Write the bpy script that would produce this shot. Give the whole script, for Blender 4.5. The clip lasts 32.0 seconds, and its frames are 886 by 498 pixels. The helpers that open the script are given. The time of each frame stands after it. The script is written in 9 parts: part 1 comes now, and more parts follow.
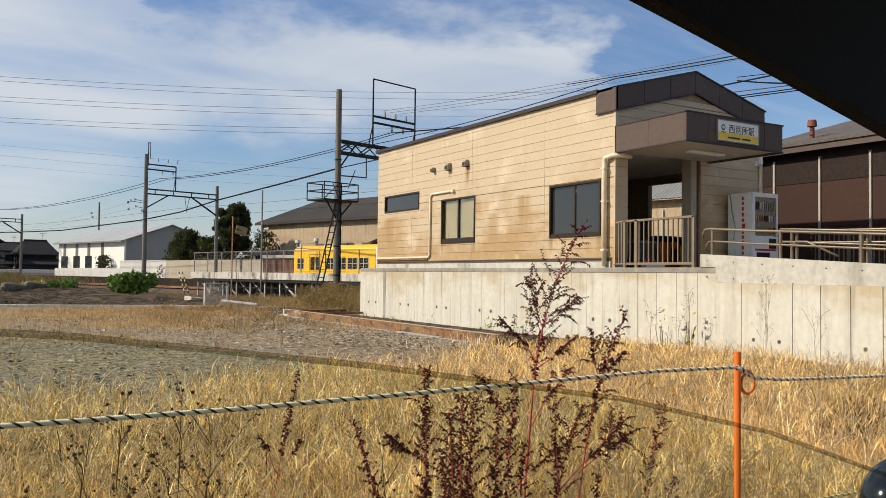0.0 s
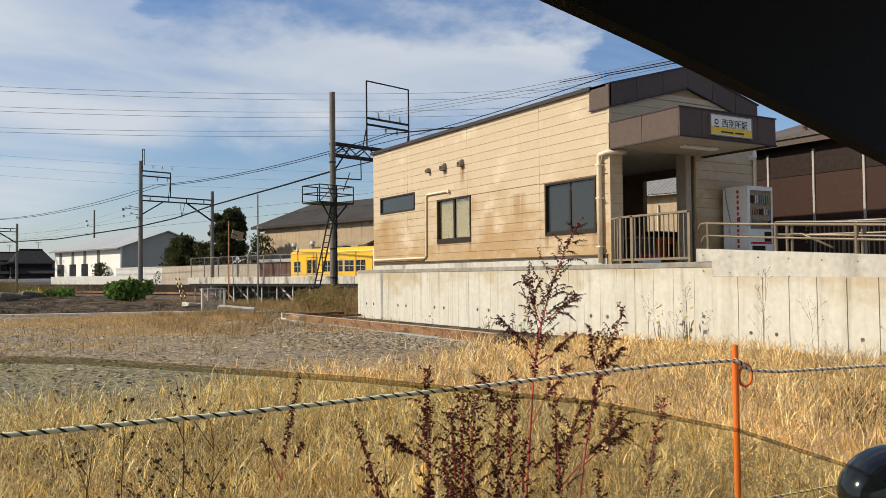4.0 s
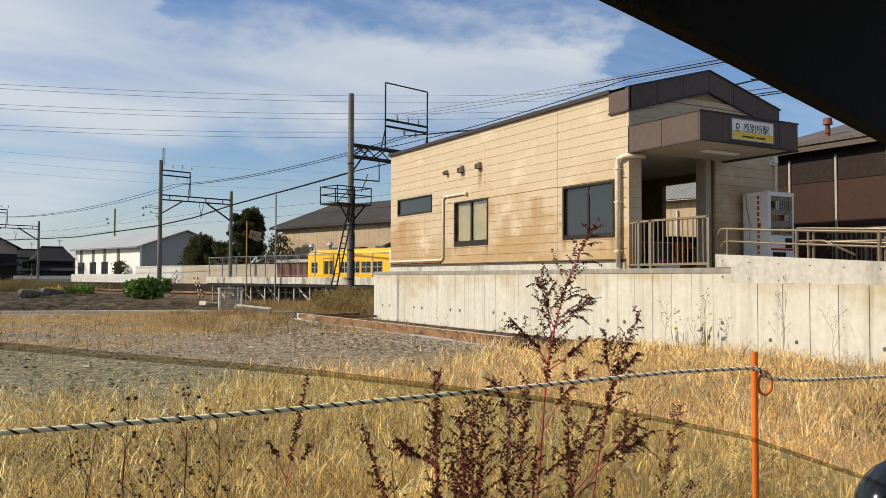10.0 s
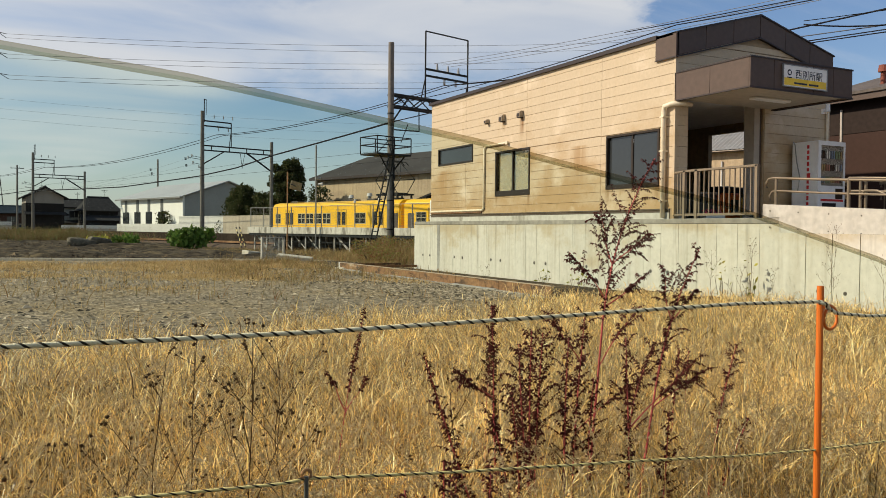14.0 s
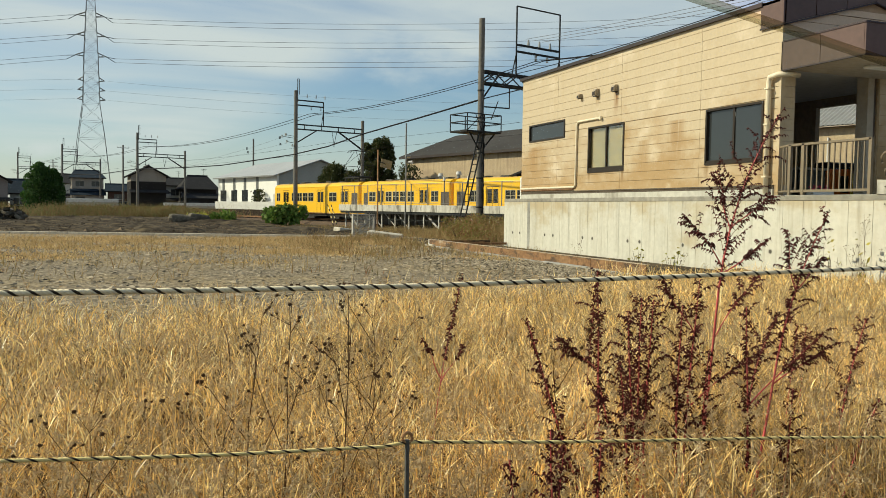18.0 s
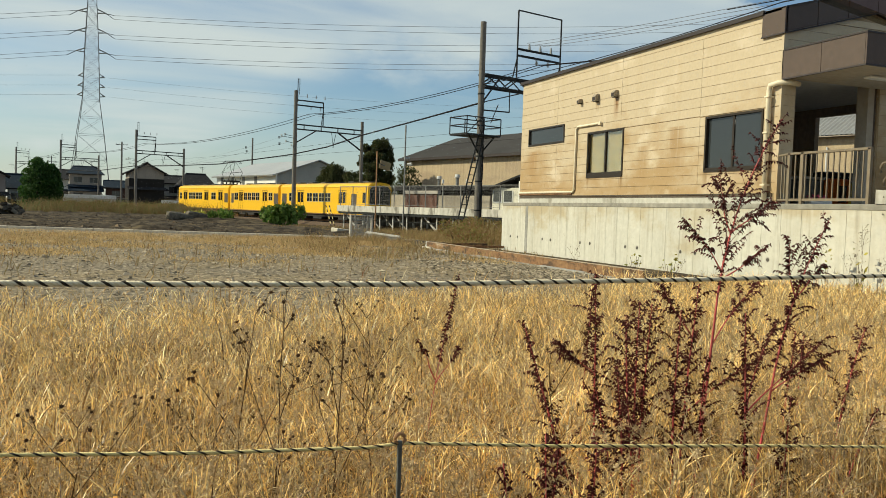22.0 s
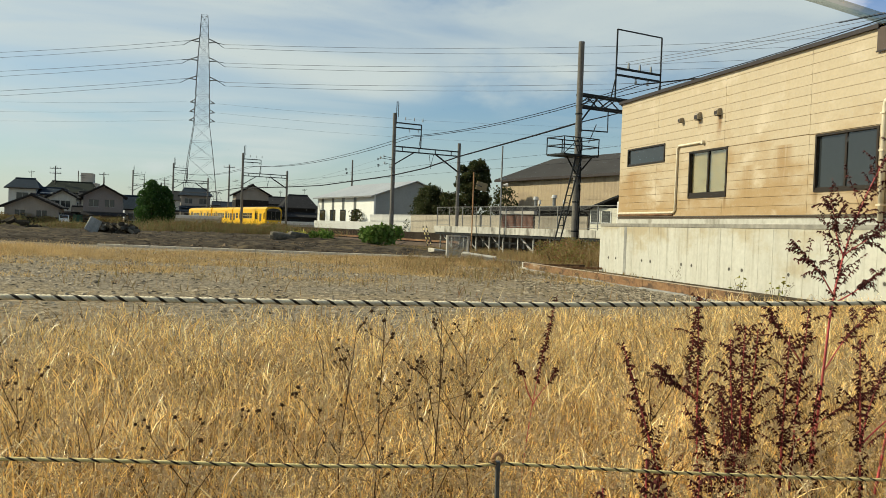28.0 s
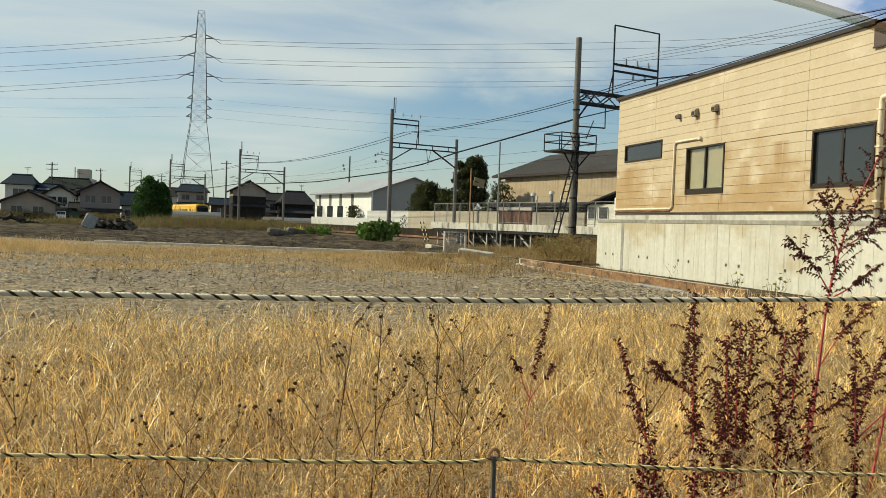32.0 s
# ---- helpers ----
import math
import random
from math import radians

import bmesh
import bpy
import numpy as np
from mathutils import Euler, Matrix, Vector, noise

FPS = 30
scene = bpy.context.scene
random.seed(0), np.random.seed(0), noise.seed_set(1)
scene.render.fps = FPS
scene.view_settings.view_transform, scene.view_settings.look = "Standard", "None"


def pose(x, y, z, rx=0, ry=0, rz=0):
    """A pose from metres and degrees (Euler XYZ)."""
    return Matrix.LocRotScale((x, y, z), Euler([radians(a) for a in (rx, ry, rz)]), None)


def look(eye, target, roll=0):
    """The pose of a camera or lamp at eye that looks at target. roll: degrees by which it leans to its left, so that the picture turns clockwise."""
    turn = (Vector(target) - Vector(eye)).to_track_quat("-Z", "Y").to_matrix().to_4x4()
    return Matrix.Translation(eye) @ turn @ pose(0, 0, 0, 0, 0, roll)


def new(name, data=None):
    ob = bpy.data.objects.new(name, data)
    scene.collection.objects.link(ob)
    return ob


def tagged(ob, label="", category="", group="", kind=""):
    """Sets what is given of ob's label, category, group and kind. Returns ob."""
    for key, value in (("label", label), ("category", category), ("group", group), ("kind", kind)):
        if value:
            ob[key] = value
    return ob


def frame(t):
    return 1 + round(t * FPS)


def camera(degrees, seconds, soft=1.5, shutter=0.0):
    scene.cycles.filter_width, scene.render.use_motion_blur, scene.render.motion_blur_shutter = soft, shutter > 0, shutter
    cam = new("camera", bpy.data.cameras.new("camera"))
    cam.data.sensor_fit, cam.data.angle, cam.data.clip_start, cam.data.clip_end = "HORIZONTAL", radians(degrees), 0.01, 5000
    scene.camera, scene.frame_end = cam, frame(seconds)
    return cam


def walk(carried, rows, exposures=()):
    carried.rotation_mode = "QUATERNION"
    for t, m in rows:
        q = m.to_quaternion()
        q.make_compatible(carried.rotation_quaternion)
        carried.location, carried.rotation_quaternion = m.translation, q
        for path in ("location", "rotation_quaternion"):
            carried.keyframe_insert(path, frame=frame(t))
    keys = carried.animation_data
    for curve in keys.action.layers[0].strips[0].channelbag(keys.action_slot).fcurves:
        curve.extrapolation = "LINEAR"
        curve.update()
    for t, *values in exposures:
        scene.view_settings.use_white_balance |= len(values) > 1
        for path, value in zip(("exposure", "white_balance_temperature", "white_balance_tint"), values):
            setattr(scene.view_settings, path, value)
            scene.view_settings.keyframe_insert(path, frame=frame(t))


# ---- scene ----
cam = camera(56.8, 32.0, soft=0.65)
PATH = [
    (0, (-2.714, -0.187, 1.5), (-1.688, 1.529, 1.564), 0.7),
    (0.5, (-2.717, -0.192, 1.497), (-1.68, 1.517, 1.569), 0.9),
    (1, (-2.72, -0.196, 1.498), (-1.673, 1.507, 1.571), 0.6),
    (1.5, (-2.717, -0.194, 1.5), (-1.669, 1.508, 1.567), 0.1),
    (2, (-2.707, -0.203, 1.501), (-1.665, 1.503, 1.559), -0.6),
    (2.5, (-2.71, -0.188, 1.499), (-1.674, 1.523, 1.549), -1.0),
    (4.5, (-2.735, -0.208, 1.502), (-1.702, 1.502, 1.575), -0.3),
    (5, (-2.74, -0.21, 1.503), (-1.706, 1.5, 1.585), -0.0),
    (5.5, (-2.737, -0.206, 1.501), (-1.707, 1.505, 1.59), 0.2),
    (6, (-2.719, -0.19, 1.498), (-1.695, 1.525, 1.59), 0.3),
    (6.5, (-2.697, -0.172, 1.497), (-1.681, 1.548, 1.588), 0.3),
    (7, (-2.708, -0.181, 1.495), (-1.698, 1.543, 1.583), 0.4),
    (7.5, (-2.714, -0.188, 1.501), (-1.709, 1.54, 1.584), 0.2),
    (8, (-2.702, -0.179, 1.497), (-1.7, 1.549, 1.579), 0.3),
    (8.5, (-2.695, -0.171, 1.497), (-1.695, 1.559, 1.577), 0.3),
    (9, (-2.682, -0.164, 1.495), (-1.684, 1.567, 1.572), 0.3),
    (9.5, (-2.678, -0.158, 1.494), (-1.68, 1.573, 1.568), 0.3),
    (10, (-2.67, -0.152, 1.493), (-1.674, 1.58, 1.564), 0.2),
    (10.5, (-2.684, -0.165, 1.495), (-1.688, 1.568, 1.562), 0.2),
    (11, (-2.721, -0.193, 1.498), (-1.725, 1.539, 1.563), 0.2),
    (11.5, (-2.754, -0.217, 1.499), (-1.757, 1.515, 1.562), 0.5),
    (12, (-2.744, -0.206, 1.5), (-1.749, 1.527, 1.562), 0.4),
    (12.5, (-2.742, -0.195, 1.495), (-1.753, 1.542, 1.549), 0.38),
    (13, (-2.742, -0.17, 1.475), (-1.768, 1.577, 1.51), 0.43),
    (13.5, (-2.742, -0.14, 1.447), (-1.793, 1.62, 1.445), 0.54),
    (14, (-2.742, -0.115, 1.42), (-1.826, 1.662, 1.374), 0.56),
    (14.5, (-2.736, -0.09, 1.395), (-1.857, 1.704, 1.305), 0.27),
    (16.5, (-2.727, 0.035, 1.36), (-1.953, 1.874, 1.226), 0.51),
    (17, (-2.727, 0.035, 1.356), (-1.976, 1.885, 1.234), 0.64),
    (17.5, (-2.724, 0.04, 1.352), (-1.991, 1.898, 1.242), 0.75),
    (18, (-2.72, 0.046, 1.347), (-2.0, 1.909, 1.248), 0.84),
    (18.5, (-2.717, 0.05, 1.344), (-2.002, 1.915, 1.249), 0.98),
    (19, (-2.713, 0.054, 1.342), (-1.999, 1.919, 1.248), 1.2),
    (19.5, (-2.707, 0.075, 1.335), (-1.992, 1.94, 1.242), 1.2),
    (20, (-2.711, 0.075, 1.337), (-1.992, 1.939, 1.242), 1.4),
    (20.5, (-2.715, 0.05, 1.344), (-1.993, 1.913, 1.249), 1.5),
    (21, (-2.715, 0.05, 1.344), (-1.99, 1.912, 1.25), 1.7),
    (21.5, (-2.709, 0.072, 1.337), (-1.982, 1.933, 1.244), 1.9),
    (22, (-2.707, 0.076, 1.335), (-1.981, 1.937, 1.243), 1.9),
    (22.5, (-2.71, 0.065, 1.337), (-1.984, 1.927, 1.242), 2.1),
    (23, (-2.711, 0.061, 1.339), (-1.986, 1.922, 1.244), 2.1),
    (23.5, (-2.713, 0.051, 1.343), (-1.997, 1.916, 1.248), 2.1),
    (24, (-2.717, 0.043, 1.344), (-2.027, 1.918, 1.254), 2.1),
    (24.5, (-2.719, 0.048, 1.342), (-2.077, 1.94, 1.263), 2.0),
    (25, (-2.717, 0.075, 1.336), (-2.131, 1.986, 1.267), 1.9),
    (25.5, (-2.72, 0.072, 1.336), (-2.183, 1.998, 1.276), 1.9),
    (26, (-2.728, 0.048, 1.342), (-2.22, 1.982, 1.287), 1.9),
    (26.5, (-2.723, 0.053, 1.338), (-2.224, 1.989, 1.286), 1.9),
    (28.5, (-2.719, 0.063, 1.335), (-2.214, 1.998, 1.286), 2.1),
    (29, (-2.718, 0.066, 1.334), (-2.212, 2.0, 1.286), 2.2),
    (29.5, (-2.717, 0.068, 1.336), (-2.21, 2.002, 1.285), 2.2),
    (30, (-2.717, 0.063, 1.335), (-2.209, 1.997, 1.282), 2.2),
    (30.5, (-2.716, 0.065, 1.333), (-2.21, 1.999, 1.28), 2.1),
    (31, (-2.718, 0.065, 1.335), (-2.212, 1.999, 1.28), 2.1),
    (31.5, (-2.716, 0.06, 1.334), (-2.208, 1.993, 1.278), 2.0),
    (32, (-2.718, 0.057, 1.336), (-2.209, 1.991, 1.277), 2.0),
]
WORLD_ROWS = [(t, look(e, g, r)) for t, e, g, r in PATH]
walk(cam, WORLD_ROWS, [(0, 0.05, 6250, 10), (12.5, 0.05, 6250, 10), (14, 0.06, 6550, 11), (16.5, 0.23, 6600, 12), (32, 0.24, 6600, 12)])

# ---- daylight ----
SUN = Vector((-0.80, 0.34, 0.62)).normalized()
sun = new("sun", bpy.data.lights.new("sun", "SUN"))
sun.data.energy, sun.data.angle, sun.data.color = 5.0, radians(0.6), (1.0, 0.87, 0.68)
sun.rotation_euler = SUN.to_track_quat("Z", "Y").to_euler()
scene.view_settings.exposure = 0.0


def build_world():
    w = bpy.data.worlds.new("sky")
    scene.world = w
    w.use_nodes = True
    nt = w.node_tree
    nt.nodes.clear()
    N, L = nt.nodes.new, nt.links.new
    sky = N("ShaderNodeTexSky")
    sky.sky_type, sky.sun_disc = "NISHITA", False
    sky.sun_elevation = math.asin(SUN.z)
    sky.sun_rotation = math.atan2(SUN.x, SUN.y)
    sky.air_density, sky.dust_density, sky.ozone_density = 1.25, 0.45, 2.6
    co = N("ShaderNodeTexCoord")
    sep = N("ShaderNodeSeparateXYZ")
    L(co.outputs["Generated"], sep.inputs[0])
    # cloud sheet: direction projected on a high plane
    zc = N("ShaderNodeMath"); zc.operation = "MAXIMUM"; zc.inputs[1].default_value = 0.0
    L(sep.outputs["Z"], zc.inputs[0])
    za = N("ShaderNodeMath"); za.operation = "ADD"; za.inputs[1].default_value = 0.16
    L(zc.outputs[0], za.inputs[0])
    dv = N("ShaderNodeVectorMath"); dv.operation = "DIVIDE"
    L(co.outputs["Generated"], dv.inputs[0])
    cb = N("ShaderNodeCombineXYZ")
    for i in range(3):
        L(za.outputs[0], cb.inputs[i])
    L(cb.outputs[0], dv.inputs[1])
    mp = N("ShaderNodeMapping")
    mp.inputs["Location"].default_value = (CLOUD_AT[0], CLOUD_AT[1], 0.0)
    mp.inputs["Rotation"].default_value = (0, 0, radians(CLOUD_AT[2]))
    mp.inputs["Scale"].default_value = (0.55, 1.25, 0.0)
    L(dv.outputs[0], mp.inputs[0])
    n1 = N("ShaderNodeTexNoise"); n1.inputs["Scale"].default_value = 1.1
    n1.inputs["Detail"].default_value = 6.0; n1.inputs["Roughness"].default_value = 0.50
    n1.inputs["Distortion"].default_value = 0.45
    L(mp.outputs[0], n1.inputs["Vector"])
    rp = N("ShaderNodeMapRange"); rp.interpolation_type = "SMOOTHSTEP"
    rp.inputs["From Min"].default_value, rp.inputs["From Max"].default_value = 0.40, 0.66
    L(n1.outputs["Fac"], rp.inputs["Value"])
    # cirrus veil, finer and stretched
    mp2 = N("ShaderNodeMapping"); mp2.inputs["Scale"].default_value = (0.8, 3.2, 0.0)
    mp2.inputs["Rotation"].default_value = (0, 0, radians(35))
    L(dv.outputs[0], mp2.inputs[0])
    n2 = N("ShaderNodeTexNoise"); n2.inputs["Scale"].default_value = 1.6
    n2.inputs["Detail"].default_value = 8.0; n2.inputs["Roughness"].default_value = 0.6
    L(mp2.outputs[0], n2.inputs["Vector"])
    rp2 = N("ShaderNodeMapRange"); rp2.interpolation_type = "SMOOTHSTEP"
    rp2.inputs["From Min"].default_value, rp2.inputs["From Max"].default_value = 0.42, 0.80
    rp2.inputs["To Max"].default_value = 0.55
    L(n2.outputs["Fac"], rp2.inputs["Value"])
    # the cloud bank: its lower and upper edge by azimuth, frayed by noise
    def math_(op, a, b=0.0, clamp=False):
        n = N("ShaderNodeMath"); n.operation = op; n.use_clamp = clamp
        for i, v in enumerate((a, b)):
            if isinstance(v, (int, float)):
                n.inputs[i].default_value = v
            else:
                L(v, n.inputs[i])
        return n.outputs[0]
    az = math_("MULTIPLY", math_("ARCTAN2", sep.outputs["X"], sep.outputs["Y"]), 57.2958)
    el = math_("MULTIPLY", math_("ARCSINE", sep.outputs["Z"]), 57.2958)
    nw = N("ShaderNodeTexNoise"); nw.inputs["Scale"].default_value = 9.0
    nw.inputs["Detail"].default_value = 8.0; nw.inputs["Roughness"].default_value = 0.58
    ms = N("ShaderNodeMapping"); ms.inputs["Scale"].default_value = (1.0, 1.0, 2.2)
    L(co.outputs["Generated"], ms.inputs[0]); L(ms.outputs[0], nw.inputs["Vector"])
    fray = math_("SUBTRACT", nw.outputs["Fac"], 0.5)
    azf = math_("ADD", az, math_("MULTIPLY", fray, 16.0))
    pos = math_("DIVIDE", math_("ADD", azf, 90.0), 180.0, True)
    def profile(pts):
        r = N("ShaderNodeValToRGB")
        e = r.color_ramp.elements
        while len(e) < len(pts):
            e.new(0.5)
        for k, (a, v) in enumerate(pts):
            e[k].position = (a + 90) / 180
            e[k].color = (v / 40, v / 40, v / 40, 1)
        L(pos, r.inputs[0])
        return math_("MULTIPLY", r.outputs[0], 40.0)
    low = profile([(-90, 4), (-20, 3), (3, 3.0), (8, 5.5), (13, 9.5), (36, 10.0), (42, 13.5), (45, 22), (60, 30)])
    top = profile([(-90, 40), (-20, 38), (0, 30), (12, 17.0), (20, 17.2), (36, 17.4), (42, 15.5), (46, 14), (90, 12)])
    elf = math_("ADD", el, math_("MULTIPLY", fray, 9.0))
    def soft(v, w):
        r = N("ShaderNodeMapRange"); r.interpolation_type = "SMOOTHSTEP"
        r.inputs["From Min"].default_value, r.inputs["From Max"].default_value = -w, w
        L(v, r.inputs["Value"])
        return r.outputs[0]
    bank = math_("MULTIPLY", soft(math_("SUBTRACT", elf, low), 2.6), soft(math_("SUBTRACT", top, elf), 2.2))
    dens = N("ShaderNodeMapRange")
    dens.inputs["From Min"].default_value, dens.inputs["From Max"].default_value = 0.36, 0.60
    dens.inputs["To Min"].default_value, dens.inputs["To Max"].default_value = 0.32, 1.0
    L(n1.outputs["Fac"], dens.inputs["Value"])
    bank = math_("MULTIPLY", bank, dens.outputs[0])
    mx = N("ShaderNodeMath"); mx.operation = "MAXIMUM"
    high = math_("MULTIPLY", rp.outputs[0], soft(math_("SUBTRACT", el, 26.0), 6.0))
    thin = math_("MULTIPLY", rp2.outputs[0], 0.5)
    L(math_("MAXIMUM", bank, high), mx.inputs[0]); L(thin, mx.inputs[1])
    # haze towards the horizon
    hz = N("ShaderNodeMapRange"); hz.interpolation_type = "SMOOTHSTEP"
    hz.inputs["From Min"].default_value, hz.inputs["From Max"].default_value = 0.0, 0.16
    hz.inputs["To Min"].default_value, hz.inputs["To Max"].default_value = 0.42, 0.0
    L(zc.outputs[0], hz.inputs["Value"])
    cm = N("ShaderNodeMath"); cm.operation = "MAXIMUM"
    L(mx.outputs[0], cm.inputs[0]); L(hz.outputs[0], cm.inputs[1])
    cl = N("ShaderNodeMath"); cl.operation = "MULTIPLY"; cl.inputs[1].default_value = 0.93
    L(cm.outputs[0], cl.inputs[0])
    skyb = N("ShaderNodeMix"); skyb.data_type = "RGBA"; skyb.blend_type = "MULTIPLY"
    skyb.inputs["Factor"].default_value = 1.0
    skyb.inputs[7].default_value = (0.88, 0.965, 1.16, 1)
    L(sky.outputs[0], skyb.inputs[6])
    mix = N("ShaderNodeMix"); mix.data_type = "RGBA"
    L(cl.outputs[0], mix.inputs["Factor"])
    L(skyb.outputs[2], mix.inputs[6])
    mix.inputs[7].default_value = (7.0, 7.25, 7.5, 1)
    bg = N("ShaderNodeBackground"); bg.inputs["Strength"].default_value = 0.092
    L(mix.outputs[2], bg.inputs["Color"])
    out = N("ShaderNodeOutputWorld")
    L(bg.outputs[0], out.inputs[0])


CLOUD_AT = (0.35, 0.2, 20.0)
build_world()


# ---- materials ----
def mat(name, base, rough=0.8, metal=0.0, var=0.18, grain=8.0, coarse=0.8, bump=0.15, tint=None, streak=0.0, streak_col=(0.1, 0.07, 0.04), spec=0.4, rand=0.0, island=0.0, fine=60.0, trans=0.0):
    """Painted or mineral surface: two scales of noise, optional vertical streaks of dirt, and fine relief."""
    m = bpy.data.materials.new(name)
    m.use_nodes = True
    nt = m.node_tree
    N, L = nt.nodes.new, nt.links.new
    b = nt.nodes["Principled BSDF"]
    b.inputs["Roughness"].default_value, b.inputs["Metallic"].default_value = rough, metal
    b.inputs["Specular IOR Level"].default_value = spec
    co = N("ShaderNodeTexCoord")
    src = co.outputs["Object"]
    tint = tint or tuple(c * 0.6 for c in base)
    n1 = N("ShaderNodeTexNoise"); n1.inputs["Scale"].default_value = coarse; n1.inputs["Detail"].default_value = 6
    L(src, n1.inputs["Vector"])
    n2 = N("ShaderNodeTexNoise"); n2.inputs["Scale"].default_value = grain; n2.inputs["Detail"].default_value = 5
    L(src, n2.inputs["Vector"])
    r1 = N("ShaderNodeMapRange"); r1.inputs["From Min"].default_value, r1.inputs["From Max"].default_value = 0.35, 0.7
    r1.inputs["To Max"].default_value = min(1.0, var * 2.2)
    L(n1.outputs["Fac"], r1.inputs["Value"])
    m1 = N("ShaderNodeMix"); m1.data_type = "RGBA"
    m1.inputs[6].default_value, m1.inputs[7].default_value = (*base, 1), (*tint, 1)
    L(r1.outputs[0], m1.inputs["Factor"])
    col = m1.outputs[2]
    r2 = N("ShaderNodeMapRange"); r2.inputs["From Min"].default_value, r2.inputs["From Max"].default_value = 0.3, 0.7
    r2.inputs["To Min"].default_value, r2.inputs["To Max"].default_value = 1 - var, 1 + var
    L(n2.outputs["Fac"], r2.inputs["Value"])
    hs = N("ShaderNodeHueSaturation")
    L(r2.outputs[0], hs.inputs["Value"]); L(col, hs.inputs["Color"])
    col = hs.outputs[0]
    if streak:
        ms = N("ShaderNodeMapping"); ms.inputs["Scale"].default_value = (3.5, 3.5, 0.22)
        L(src, ms.inputs[0])
        n3 = N("ShaderNodeTexNoise"); n3.inputs["Scale"].default_value = 1.0; n3.inputs["Detail"].default_value = 7
        L(ms.outputs[0], n3.inputs["Vector"])
        r3 = N("ShaderNodeMapRange"); r3.inputs["From Min"].default_value, r3.inputs["From Max"].default_value = 0.5, 0.78
        r3.inputs["To Max"].default_value = streak
        L(n3.outputs["Fac"], r3.inputs["Value"])
        m3 = N("ShaderNodeMix"); m3.data_type = "RGBA"; m3.inputs[7].default_value = (*streak_col, 1)
        L(r3.outputs[0], m3.inputs["Factor"]); L(col, m3.inputs[6])
        col = m3.outputs[2]
    if rand or island:
        if island:
            g = N("ShaderNodeNewGeometry"); rv = g.outputs["Random Per Island"]
        else:
            g = N("ShaderNodeObjectInfo"); rv = g.outputs["Random"]
        amt = rand or island
        r4 = N("ShaderNodeMapRange"); r4.inputs["To Min"].default_value, r4.inputs["To Max"].default_value = 1 - amt, 1 + amt
        L(rv, r4.inputs["Value"])
        h2 = N("ShaderNodeHueSaturation"); L(r4.outputs[0], h2.inputs["Value"]); L(col, h2.inputs["Color"])
        col = h2.outputs[0]
    L(col, b.inputs["Base Color"])
    if bump:
        n5 = N("ShaderNodeTexNoise"); n5.inputs["Scale"].default_value = fine; n5.inputs["Detail"].default_value = 4
        L(src, n5.inputs["Vector"])
        bp = N("ShaderNodeBump"); bp.inputs["Strength"].default_value = bump; bp.inputs["Distance"].default_value = 0.01
        L(n5.outputs["Fac"], bp.inputs["Height"]); L(bp.outputs[0], b.inputs["Normal"])
    if trans:
        b.inputs["Transmission Weight"].default_value = 0.0
        ad = N("ShaderNodeAddShader"); tr = N("ShaderNodeBsdfTranslucent"); L(col, tr.inputs[0])
        mxs = N("ShaderNodeMixShader"); mxs.inputs[0].default_value = trans
        L(b.outputs[0], mxs.inputs[1]); L(tr.outputs[0], mxs.inputs[2])
        L(mxs.outputs[0], nt.nodes["Material Output"].inputs[0])
    return m


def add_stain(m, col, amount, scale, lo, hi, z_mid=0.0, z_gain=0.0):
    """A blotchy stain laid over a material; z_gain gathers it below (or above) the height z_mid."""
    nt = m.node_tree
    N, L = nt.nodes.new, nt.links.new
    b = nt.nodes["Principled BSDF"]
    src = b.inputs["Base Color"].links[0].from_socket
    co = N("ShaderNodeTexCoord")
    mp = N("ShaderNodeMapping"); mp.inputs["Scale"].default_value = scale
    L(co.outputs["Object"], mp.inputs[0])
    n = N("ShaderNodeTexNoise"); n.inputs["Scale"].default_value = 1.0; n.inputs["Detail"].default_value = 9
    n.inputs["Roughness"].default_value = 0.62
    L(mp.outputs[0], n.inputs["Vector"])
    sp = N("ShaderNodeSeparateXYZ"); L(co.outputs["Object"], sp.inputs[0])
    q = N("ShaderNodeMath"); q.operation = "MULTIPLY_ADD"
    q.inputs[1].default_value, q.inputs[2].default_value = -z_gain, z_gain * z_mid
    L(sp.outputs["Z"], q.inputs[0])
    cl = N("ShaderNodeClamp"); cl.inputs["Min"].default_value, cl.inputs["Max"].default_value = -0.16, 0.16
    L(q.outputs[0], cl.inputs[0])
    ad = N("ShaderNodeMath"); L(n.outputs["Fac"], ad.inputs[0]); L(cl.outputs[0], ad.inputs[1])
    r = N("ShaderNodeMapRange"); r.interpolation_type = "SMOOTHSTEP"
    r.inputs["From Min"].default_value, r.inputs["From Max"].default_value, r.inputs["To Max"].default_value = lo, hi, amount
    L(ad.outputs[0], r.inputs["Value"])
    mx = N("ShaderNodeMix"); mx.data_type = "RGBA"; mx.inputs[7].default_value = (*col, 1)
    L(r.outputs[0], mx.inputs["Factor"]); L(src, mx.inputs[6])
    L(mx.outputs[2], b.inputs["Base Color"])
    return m


